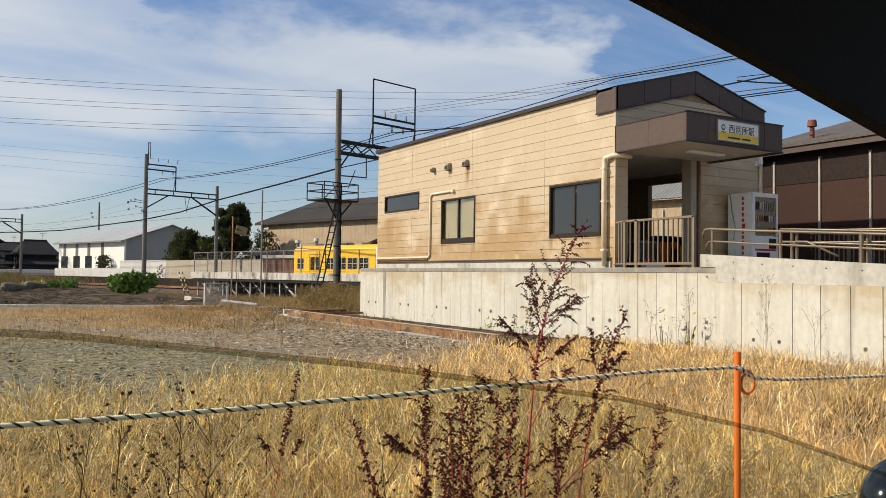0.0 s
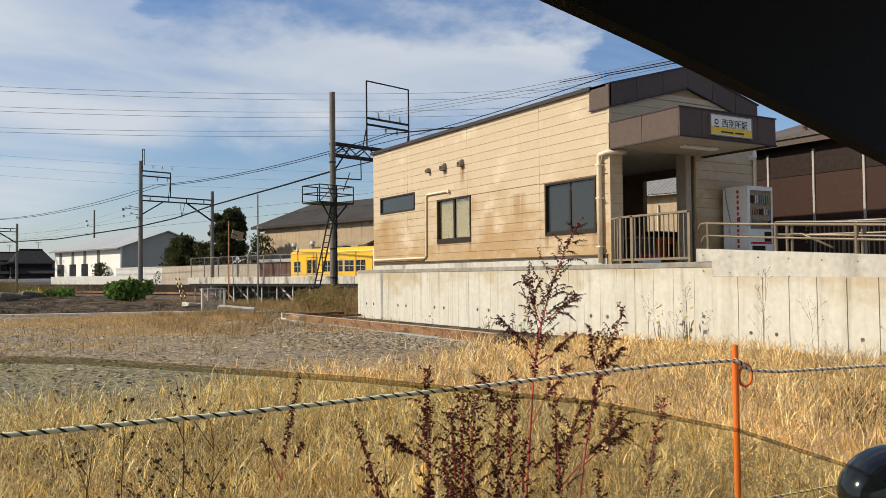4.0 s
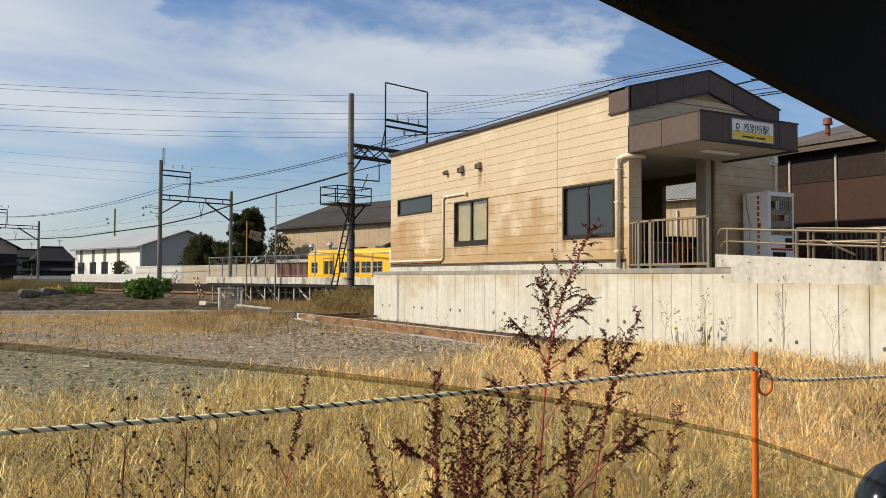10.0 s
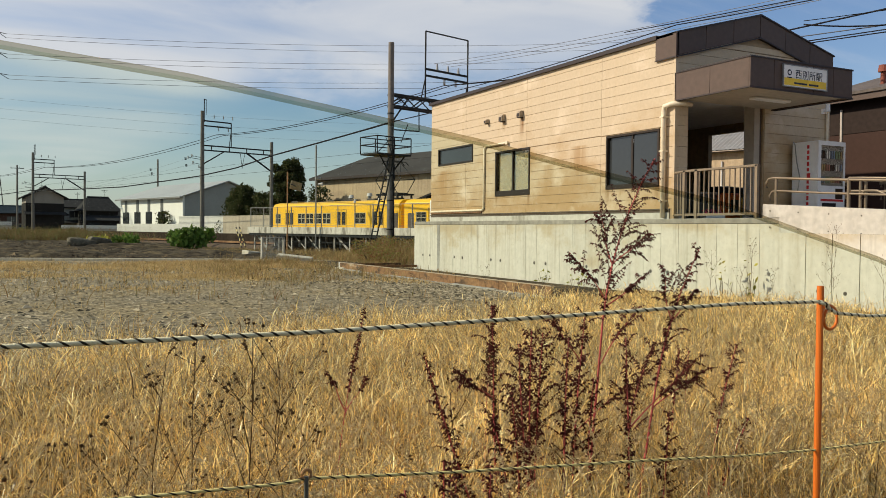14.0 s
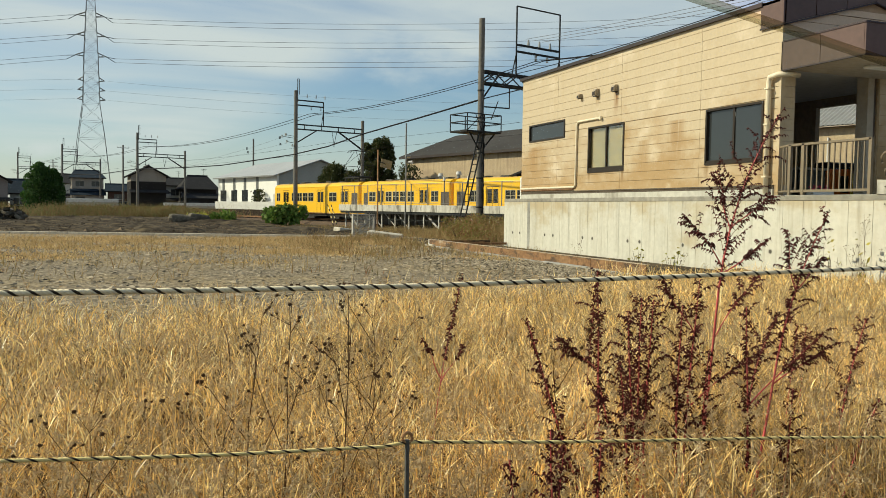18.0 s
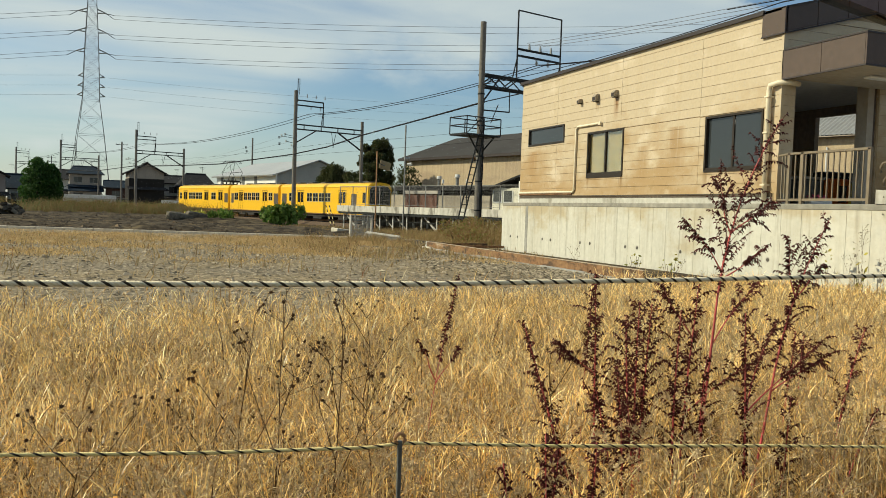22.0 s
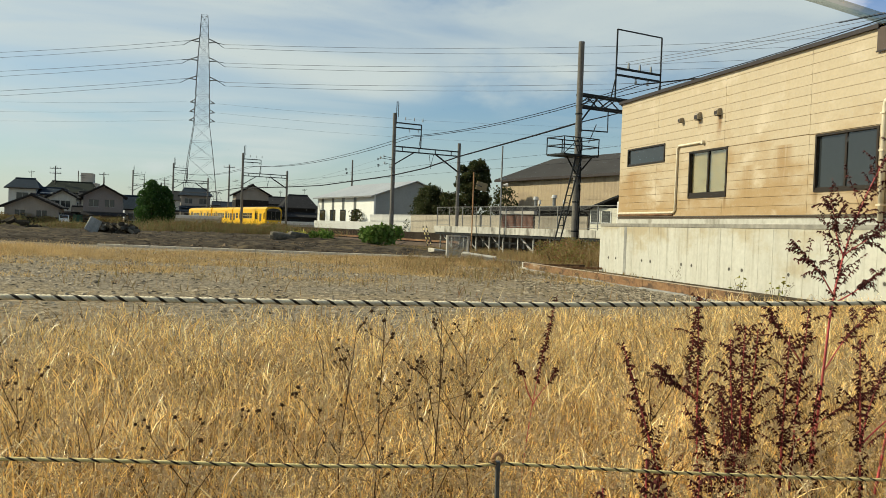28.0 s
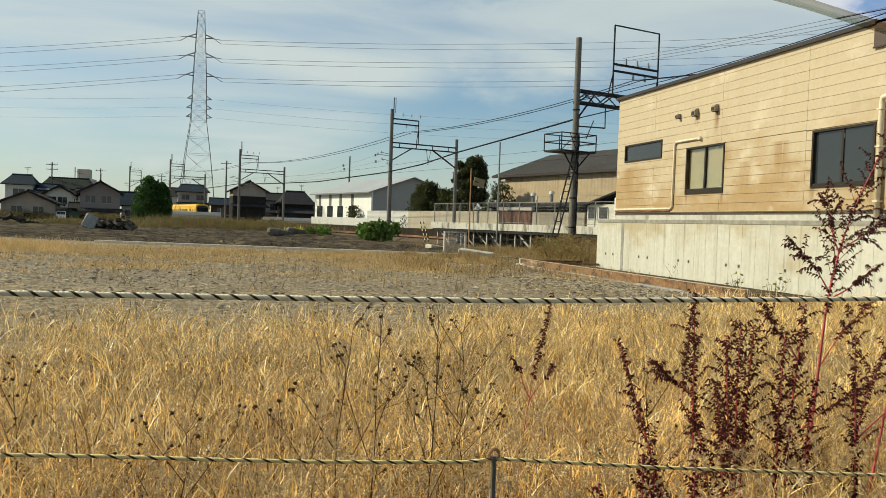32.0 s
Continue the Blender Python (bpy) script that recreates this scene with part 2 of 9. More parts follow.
def glass(name, tint, gloss=0.10, rough=0.02):
    """Clear pane: tinted see-through with a real reflection."""
    m = bpy.data.materials.new(name)
    m.use_nodes = True
    nt = m.node_tree
    nt.nodes.clear()
    N, L = nt.nodes.new, nt.links.new
    t = N("ShaderNodeBsdfTransparent"); t.inputs[0].default_value = (*tint, 1)
    g = N("ShaderNodeBsdfGlossy"); g.inputs["Roughness"].default_value = rough
    fr = N("ShaderNodeFresnel"); fr.inputs[0].default_value = 1.3
    mul = N("ShaderNodeMath"); mul.operation = "MULTIPLY"; mul.inputs[1].default_value = gloss * 10
    mul.use_clamp = True
    L(fr.outputs[0], mul.inputs[0])
    mx = N("ShaderNodeMixShader")
    L(mul.outputs[0], mx.inputs[0]); L(t.outputs[0], mx.inputs[1]); L(g.outputs[0], mx.inputs[2])
    out = N("ShaderNodeOutputMaterial"); L(mx.outputs[0], out.inputs[0])
    return m


M_SIDING = mat("siding", (0.515, 0.420, 0.290), 0.75, var=0.05, grain=14, coarse=0.5, bump=0.2, tint=(0.53, 0.415, 0.265), streak=0.22, streak_col=(0.42, 0.285, 0.13), rand=0.02)
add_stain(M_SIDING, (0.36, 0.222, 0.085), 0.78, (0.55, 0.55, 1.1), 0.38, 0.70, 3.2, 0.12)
add_stain(M_SIDING, (0.68, 0.58, 0.44), 0.55, (0.8, 0.8, 1.0), 0.54, 0.70)
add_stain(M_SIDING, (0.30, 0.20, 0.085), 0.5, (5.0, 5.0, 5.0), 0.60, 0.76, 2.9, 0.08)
def add_run(m, y, z_top, length, width, col, amount):
    """A run of dirt that drips down the wall from a fitting at y, frayed by noise."""
    nt = m.node_tree
    N, L = nt.nodes.new, nt.links.new
    b = nt.nodes["Principled BSDF"]
    src = b.inputs["Base Color"].links[0].from_socket
    co = N("ShaderNodeTexCoord")
    sp = N("ShaderNodeSeparateXYZ"); L(co.outputs["Object"], sp.inputs[0])
    mp = N("ShaderNodeMapping"); mp.inputs["Scale"].default_value = (9.0, 9.0, 1.2)
    L(co.outputs["Object"], mp.inputs[0])
    n = N("ShaderNodeTexNoise"); n.inputs["Scale"].default_value = 1.0; n.inputs["Detail"].default_value = 7
    L(mp.outputs[0], n.inputs["Vector"])
    def ramp(v, a0, a1):
        r = N("ShaderNodeMapRange"); r.interpolation_type = "SMOOTHSTEP"
        r.inputs["From Min"].default_value, r.inputs["From Max"].default_value = a0, a1
        L(v, r.inputs["Value"])
        return r.outputs[0]
    def op(kind, u, v):
        q = N("ShaderNodeMath"); q.operation = kind
        for i, w in enumerate((u, v)):
            if isinstance(w, (int, float)):
                q.inputs[i].default_value = w
            else:
                L(w, q.inputs[i])
        return q.outputs[0]
    across = ramp(op("ABSOLUTE", op("SUBTRACT", sp.outputs["Y"], y), 0.0), width, width * 0.15)
    down = op("MULTIPLY", ramp(sp.outputs["Z"], z_top - length, z_top - length * 0.2), ramp(sp.outputs["Z"], z_top + 0.03, z_top))
    k = op("MULTIPLY", op("MULTIPLY", across, down), ramp(n.outputs["Fac"], 0.22, 0.50))
    mx = N("ShaderNodeMix"); mx.data_type = "RGBA"; mx.inputs[7].default_value = (*col, 1)
    L(op("MULTIPLY", k, amount), mx.inputs["Factor"]); L(src, mx.inputs[6])
    L(mx.outputs[2], b.inputs["Base Color"])


for run in ((19.73, 4.66, 0.7, 0.16, (0.24, 0.12, 0.04), 0.95), (20.71, 4.64, 0.35, 0.14, (0.30, 0.18, 0.07), 0.7), (19.35, 2.45, 0.45, 0.10, (0.26, 0.15, 0.06), 0.8), (21.10, 2.45, 0.4, 0.10, (0.26, 0.15, 0.06), 0.7), (15.85, 2.45, 0.5, 0.12, (0.26, 0.16, 0.07), 0.8), (14.1, 2.45, 0.5, 0.12, (0.26, 0.16, 0.07), 0.7), (17.0, 3.6, 1.5, 0.45, (0.33, 0.20, 0.08), 0.7), (18.4, 3.2, 1.2, 0.35, (0.34, 0.21, 0.08), 0.6), (24.6, 3.4, 1.3, 0.5, (0.34, 0.20, 0.08), 0.6)):
    add_run(M_SIDING, *run)
M_SIDING_CORE = mat("siding_core", (0.33, 0.24, 0.14), 0.9)
M_BROWN = mat("brown_panel", (0.088, 0.058, 0.043), 0.55, var=0.12, bump=0.05, rand=0.08)
M_BROWN_DK = mat("brown_trim", (0.035, 0.025, 0.022), 0.5, var=0.1, bump=0.05)
M_CONC = mat("concrete", (0.56, 0.54, 0.465), 0.85, var=0.07, grain=9, coarse=0.7, bump=0.3, tint=(0.53, 0.50, 0.41), streak=0.40, streak_col=(0.36, 0.31, 0.22), rand=0.03)
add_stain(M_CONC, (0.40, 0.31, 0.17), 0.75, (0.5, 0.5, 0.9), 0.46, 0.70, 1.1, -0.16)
M_CONC_TOP = mat("concrete_coping", (0.30, 0.28, 0.235), 0.9, var=0.25, grain=5, coarse=0.9, bump=0.3, streak=0.3, streak_col=(0.16, 0.14, 0.11))
add_stain(M_CONC, (0.20, 0.18, 0.14), 0.45, (2.5, 5.0, 0.35), 0.50, 0.74)
add_stain(M_CONC, (0.64, 0.62, 0.55), 0.35, (1.5, 2.2, 0.3), 0.55, 0.70)
M_CONC_BAND = mat("concrete_band", (0.50, 0.48, 0.42), 0.88, var=0.12, grain=9, coarse=0.9, bump=0.3, streak=0.5, streak_col=(0.20, 0.18, 0.14))
add_stain(M_CONC_BAND, (0.17, 0.15, 0.11), 0.6, (1.2, 1.6, 0.8), 0.52, 0.70)
M_SLAB = mat("platform_slab", (0.56, 0.53, 0.46), 0.85, var=0.1, grain=9, coarse=0.7, bump=0.3, streak=0.6, streak_col=(0.10, 0.09, 0.07), rand=0.05)
add_stain(M_SLAB, (0.13, 0.115, 0.09), 0.85, (1.2, 1.2, 0.5), 0.52, 0.66)
add_stain(M_SLAB, (0.10, 0.09, 0.07), 0.8, (5.0, 5.0, 1.0), 0.56, 0.70)
M_CONC_DK = mat("concrete_dark", (0.10, 0.09, 0.075), 0.9)
M_CONC_GREY = mat("concrete_grey", (0.34, 0.33, 0.30), 0.9, var=0.18, streak=0.4, streak_col=(0.10, 0.09, 0.07), bump=0.3)
M_FRAME = mat("bronze_frame", (0.046, 0.034, 0.024), 0.4, 0.5, var=0.1, bump=0.0)
M_PANE = mat("dark_pane", (0.030, 0.034, 0.036), 0.06, 0.0, var=0.05, bump=0.0, spec=0.6)
M_CURTAIN = mat("curtain", (0.66, 0.54, 0.29), 0.8, var=0.12, bump=0.1)
M_PIPE = mat("beige_pipe", (0.74, 0.65, 0.48), 0.5, var=0.12, bump=0.05)
M_WHITE = mat("white_paint", (0.78, 0.77, 0.74), 0.5, var=0.06, bump=0.03)
M_GREYMETAL = mat("grey_metal", (0.30, 0.30, 0.29), 0.5, 0.6, var=0.15, bump=0.05)
M_RAIL = mat("rail_bronze", (0.21, 0.165, 0.11), 0.42, 0.3, var=0.12, bump=0.03)
M_POLE = mat("pole_concrete", (0.17, 0.155, 0.135), 0.85, var=0.2, streak=0.4, streak_col=(0.05, 0.045, 0.04), bump=0.2)
M_STEEL = mat("dark_steel", (0.026, 0.028, 0.028), 0.75, 0.1, var=0.2, bump=0.1, spec=0.2)
M_STEEL_GREY = mat("grey_steel", (0.16, 0.165, 0.16), 0.55, 0.4, var=0.2, bump=0.1)
M_CABLE = mat("cable", (0.014, 0.014, 0.016), 0.8, var=0.05, bump=0.0, spec=0.12)
M_CABLE_GREY = mat("cable_grey", (0.14, 0.15, 0.17), 0.6, var=0.05, bump=0.0)
M_YELLOW = mat("train_yellow", (0.84, 0.475, 0.010), 0.38, var=0.06, bump=0.02, tint=(0.78, 0.42, 0.012))
M_TROOF = mat("train_roof", (0.055, 0.05, 0.045), 0.7, var=0.2)
M_TWIN = mat("train_glass", (0.012, 0.014, 0.013), 0.12, var=0.1, bump=0.0, spec=0.22)
M_BLACK = mat("black_rubber", (0.012, 0.012, 0.013), 0.6, var=0.1, bump=0.02)
M_TINT_UNDER = mat("underframe", (0.035, 0.03, 0.026), 0.8, var=0.2)
M_RUST = mat("rusty_steel", (0.17, 0.080, 0.038), 0.9, var=0.35, grain=12, coarse=2.0, bump=0.4, tint=(0.34, 0.20, 0.10))
M_EDGING = mat("rusty_concrete", (0.25, 0.142, 0.068), 0.9, var=0.3, grain=12, coarse=2.0, bump=0.4, tint=(0.20, 0.095, 0.045))
add_stain(M_EDGING, (0.46, 0.38, 0.28), 0.75, (1.2, 0.9, 3.0), 0.54, 0.66)
add_stain(M_EDGING, (0.06, 0.04, 0.028), 0.85, (2.2, 1.6, 4.0), 0.50, 0.62)
M_ORANGE = mat("orange_post", (0.78, 0.17, 0.02), 0.45, var=0.08, bump=0.05)
M_ROPE_A = mat("rope_white", (1.0, 0.86, 0.62), 0.85, var=0.06, grain=200, bump=0.3, fine=400)
M_ROPE_B = mat("rope_black", (0.045, 0.032, 0.02), 0.8, var=0.2, grain=200, bump=0.3, fine=400)
M_ROPE_Y = mat("rope_yellow", (1.0, 0.80, 0.36), 0.85, var=0.1, grain=200, bump=0.3, fine=400)
M_INTERIOR = mat("car_black", (0.004, 0.004, 0.0045), 0.85, var=0.15, grain=40, bump=0.2, fine=300)
M_HEADLINER = mat("headliner", (0.02, 0.02, 0.021), 0.95, var=0.1)
M_MIRROR_SHELL = mat("mirror_shell", (0.008, 0.009, 0.011), 0.12, var=0.05, bump=0.0, spec=0.6)
M_GLASS = glass("window_glass", (0.80, 0.885, 0.82), 0.012)
M_GLASS_RIM = glass("glass_rim", (0.74, 0.72, 0.64), 0.01, 0.3)
M_CORR = mat("corrugated_brown", (0.46, 0.355, 0.225), 0.8, var=0.14, coarse=0.3, streak=0.55, streak_col=(0.20, 0.14, 0.09))
add_stain(M_CORR, (0.30, 0.22, 0.15), 0.7, (0.12, 0.12, 0.6), 0.5, 0.7)
M_SLATE = mat("slate_roof", (0.060, 0.056, 0.053), 0.95, var=0.3, coarse=0.3, spec=0.1, streak=0.3, streak_col=(0.07, 0.055, 0.04))
M_SHEDROOF = mat("metal_roof", (0.36, 0.37, 0.38), 0.6, 0.0, var=0.15, coarse=0.2)
M_SHEDWALL = mat("shed_wall", (0.80, 0.79, 0.74), 0.7, var=0.06)
M_SHEDGREY = mat("shed_grey", (0.31, 0.32, 0.30), 0.7, var=0.08)
M_BLOCKWALL = mat("block_wall", (0.44, 0.38, 0.29), 0.85, var=0.2, streak=0.35)
M_TILE = mat("roof_tile", (0.036, 0.035, 0.036), 0.9, var=0.35, coarse=2.0, spec=0.12)
M_TILE_BLUE = mat("roof_tile_blue", (0.020, 0.032, 0.046), 0.85, var=0.3, coarse=2.0, spec=0.12)
M_PLASTER = mat("plaster", (0.42, 0.38, 0.33), 0.85, var=0.12)
M_PLASTER_W = mat("plaster_white", (0.62, 0.61, 0.58), 0.85, var=0.08)
M_WOODDK = mat("dark_boards", (0.022, 0.019, 0.017), 0.85, var=0.25, spec=0.2)


# ---- mesh helpers ----
def box(bm, x0, x1, y0, y1, z0, z1, bev=0.0):
    r = bmesh.ops.create_cube(bm, size=1.0, matrix=Matrix.Translation(((x0 + x1) / 2, (y0 + y1) / 2, (z0 + z1) / 2)) @ Matrix.Diagonal((abs(x1 - x0), abs(y1 - y0), abs(z1 - z0), 1)))
    if bev:
        es = list({e for v in r["verts"] for e in v.link_edges})
        bmesh.ops.bevel(bm, geom=es, offset=bev, segments=1, affect="EDGES")
    return bm


def rod(bm, p0, p1, r0, r1=None, n=8, caps=True):
    p0, p1 = Vector(p0), Vector(p1)
    r1 = r0 if r1 is None else r1
    d = p1 - p0
    q = d.to_track_quat("Z", "Y").to_matrix().to_4x4()
    bmesh.ops.create_cone(bm, cap_ends=caps, segments=n, radius1=r0, radius2=max(r1, 1e-5), depth=d.length, matrix=Matrix.Translation((p0 + p1) / 2) @ q)
    return bm


def tube(bm, pts, r, n=8):
    """A bent pipe through the points."""
    pts = [Vector(p) for p in pts]
    rings = []
    for i, p in enumerate(pts):
        d = (pts[min(i + 1, len(pts) - 1)] - pts[max(i - 1, 0)]).normalized()
        q = d.to_track_quat("Z", "Y").to_matrix()
        rr = r[i] if isinstance(r, (list, tuple)) else r
        rings.append([bm.verts.new(p + q @ Vector((math.cos(2 * math.pi * k / n) * rr, math.sin(2 * math.pi * k / n) * rr, 0))) for k in range(n)])
    for a, b in zip(rings, rings[1:]):
        for k in range(n):
            bm.faces.new((a[k], a[(k + 1) % n], b[(k + 1) % n], b[k]))
    bm.faces.new(rings[0][::-1]); bm.faces.new(rings[-1])
    return bm


def prism(bm, pts, y0, y1, axis="y"):
    """A flat outline (u, z) pushed from y0 to y1 along an axis."""
    def at(u, w, h):
        return (u, w, h) if axis == "y" else (w, u, h)
    a = [bm.verts.new(at(u, y0, z)) for u, z in pts]
    b = [bm.verts.new(at(u, y1, z)) for u, z in pts]
    n = len(pts)
    bm.faces.new(a); bm.faces.new(b[::-1])
    for i in range(n):
        bm.faces.new((a[i], b[i], b[(i + 1) % n], a[(i + 1) % n]))
    bmesh.ops.recalc_face_normals(bm, faces=bm.faces[:])
    return bm


def mesh_of(name, bm, material, smooth=False):
    me = bpy.data.meshes.new(name)
    bmesh.ops.recalc_face_normals(bm, faces=bm.faces[:])
    bm.to_mesh(me)
    bm.free()
    me.materials.append(material)
    if smooth:
        me.shade_smooth()
    return me


def part(name, bm, material, parent, label="", smooth=False):
    ob = new(name, bm if isinstance(bm, bpy.types.Mesh) else mesh_of(name, bm, material, smooth))
    ob.parent = parent
    if label:
        tagged(ob, label)
    return ob


def B(*a, bev=0.0):
    return box(bmesh.new(), *a, bev=bev)


def thing(name, m, label, category, group="", kind=""):
    ob = new(name)
    ob.empty_display_size = 0.2
    ob.matrix_basis = m
    return tagged(ob, label, category, group, kind)


def solo(name, bm, material, label, category="", group="", kind="", m=None, smooth=False):
    ob = new(name, mesh_of(name, bm, material, smooth))
    if m is not None:
        ob.matrix_basis = m
    return tagged(ob, label, category, group, kind)


def raw(name, verts, faces, material, smooth=False):
    me = bpy.data.meshes.new(name)
    me.from_pydata(verts, [], faces)
    me.materials.append(material)
    if smooth:
        me.shade_smooth()
    return me


TRACK = pose(31.0, 0, 0, 0, 0, 15.5)      # x: across, away from the lot; y: along the line


def on_track(off, s, z=0.0):
    return TRACK @ Vector((off, s, z))


def grass_material(name, cols, trans=0.3, patch=None, spec=0.15, tuft_shade=None):
    m = bpy.data.materials.new(name)
    m.use_nodes = True
    nt = m.node_tree
    N, L = nt.nodes.new, nt.links.new
    b = nt.nodes["Principled BSDF"]
    b.inputs["Roughness"].default_value = 0.65 if spec < 0.3 else 0.38
    b.inputs["Specular IOR Level"].default_value = spec
    g = N("ShaderNodeNewGeometry")
    cr = N("ShaderNodeValToRGB")
    while len(cr.color_ramp.elements) < len(cols):
        cr.color_ramp.elements.new(0.5)
    for i, c in enumerate(cols):
        cr.color_ramp.elements[i].position = i / (len(cols) - 1)
        cr.color_ramp.elements[i].color = (*c, 1)
    L(g.outputs["Random Per Island"], cr.inputs[0])
    co = N("ShaderNodeTexCoord")
    n1 = N("ShaderNodeTexNoise"); n1.inputs["Scale"].default_value = 0.9; n1.inputs["Detail"].default_value = 4
    L(co.outputs["Object"], n1.inputs["Vector"])
    r = N("ShaderNodeMapRange"); r.inputs["From Min"].default_value, r.inputs["From Max"].default_value = 0.3, 0.7
    r.inputs["To Min"].default_value, r.inputs["To Max"].default_value = 0.75, 1.2
    L(n1.outputs["Fac"], r.inputs["Value"])
    hs = N("ShaderNodeHueSaturation"); L(r.outputs[0], hs.inputs["Value"]); L(cr.outputs[0], hs.inputs["Color"])
    col = hs.outputs[0]
    if patch:
        n2 = N("ShaderNodeTexNoise"); n2.inputs["Scale"].default_value = 0.45; n2.inputs["Detail"].default_value = 3
        L(co.outputs["Object"], n2.inputs["Vector"])
        r2 = N("ShaderNodeMapRange"); r2.inputs["From Min"].default_value, r2.inputs["From Max"].default_value = 0.48, 0.68
        r2.inputs["To Max"].default_value = 0.65
        L(n2.outputs["Fac"], r2.inputs["Value"])
        mm = N("ShaderNodeMix"); mm.data_type = "RGBA"; mm.blend_type = "MULTIPLY"
        mm.inputs[7].default_value = (*patch, 1)
        L(r2.outputs[0], mm.inputs["Factor"]); L(col, mm.inputs[6])
        col = mm.outputs[2]
    # clump noise: uneven straw tone that also imitates shade between tufts
    if tuft_shade:
        n3 = N("ShaderNodeTexNoise"); n3.inputs["Scale"].default_value = tuft_shade; n3.inputs["Detail"].default_value = 3
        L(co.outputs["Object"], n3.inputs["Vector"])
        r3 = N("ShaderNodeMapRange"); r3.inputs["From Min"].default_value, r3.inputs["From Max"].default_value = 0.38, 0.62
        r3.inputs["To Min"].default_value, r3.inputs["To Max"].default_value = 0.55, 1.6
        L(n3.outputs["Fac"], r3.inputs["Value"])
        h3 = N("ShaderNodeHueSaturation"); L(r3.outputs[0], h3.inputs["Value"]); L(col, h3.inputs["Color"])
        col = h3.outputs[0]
    L(col, b.inputs["Base Color"])
    tr = N("ShaderNodeBsdfTranslucent"); L(col, tr.inputs[0])
    mx = N("ShaderNodeMixShader"); mx.inputs[0].default_value = trans
    L(b.outputs[0], mx.inputs[1]); L(tr.outputs[0], mx.inputs[2])
    L(mx.outputs[0], nt.nodes["Material Output"].inputs[0])
    return m



# ---- ground ----
def ground_material():
    m = bpy.data.materials.new("lot_ground")
    m.use_nodes = True
    nt = m.node_tree
    N, L = nt.nodes.new, nt.links.new
    b = nt.nodes["Principled BSDF"]
    b.inputs["Roughness"].default_value = 0.95
    b.inputs["Specular IOR Level"].default_value = 0.08
    co = N("ShaderNodeTexCoord")
    vo = N("ShaderNodeTexVoronoi"); vo.inputs["Scale"].default_value = 16
    L(co.outputs["Object"], vo.inputs["Vector"])
    n1 = N("ShaderNodeTexNoise"); n1.inputs["Scale"].default_value = 0.25; n1.inputs["Detail"].default_value = 8
    L(co.outputs["Object"], n1.inputs["Vector"])
    n2 = N("ShaderNodeTexNoise"); n2.inputs["Scale"].default_value = 4; n2.inputs["Detail"].default_value = 9; n2.inputs["Roughness"].default_value = 0.72
    L(co.outputs["Object"], n2.inputs["Vector"])
    r = N("ShaderNodeMapRange"); r.inputs["From Min"].default_value, r.inputs["From Max"].default_value = 0.42, 0.62
    L(n1.outputs["Fac"], r.inputs["Value"])
    mx = N("ShaderNodeMix"); mx.data_type = "RGBA"
    mx.inputs[6].default_value, mx.inputs[7].default_value = (0.275, 0.226, 0.158, 1), (0.315, 0.245, 0.148, 1)
    L(r.outputs[0], mx.inputs["Factor"])
    hs = N("ShaderNodeHueSaturation")
    r2 = N("ShaderNodeMapRange"); r2.inputs["To Min"].default_value, r2.inputs["To Max"].default_value = 0.40, 1.50
    L(vo.outputs["Color"], r2.inputs["Value"]); L(r2.outputs[0], hs.inputs["Value"]); L(mx.outputs[2], hs.inputs["Color"])
    h3 = N("ShaderNodeHueSaturation")
    r3 = N("ShaderNodeMapRange"); r3.inputs["From Min"].default_value, r3.inputs["From Max"].default_value = 0.3, 0.7
    r3.inputs["To Min"].default_value, r3.inputs["To Max"].default_value = 0.52, 1.38
    L(n2.outputs["Fac"], r3.inputs["Value"]); L(r3.outputs[0], h3.inputs["Value"]); L(hs.outputs[0], h3.inputs["Color"])
    L(h3.outputs[0], b.inputs["Base Color"])
    bp = N("ShaderNodeBump"); bp.inputs["Strength"].default_value = 0.7; bp.inputs["Distance"].default_value = 0.03
    L(vo.outputs["Distance"], bp.inputs["Height"]); L(bp.outputs[0], b.inputs["Normal"])
    return m


M_LOT = ground_material()
M_SOIL = mat("dark_soil", (0.058, 0.045, 0.032), 0.95, spec=0.05, var=0.5, grain=2.2, coarse=0.45, bump=1.0, fine=5, tint=(0.105, 0.083, 0.056))
add_stain(M_SOIL, (0.20, 0.15, 0.085), 0.6, (0.5, 1.4, 1.0), 0.54, 0.64)
add_stain(M_SOIL, (0.025, 0.02, 0.016), 0.8, (1.6, 3.5, 2.0), 0.52, 0.62)


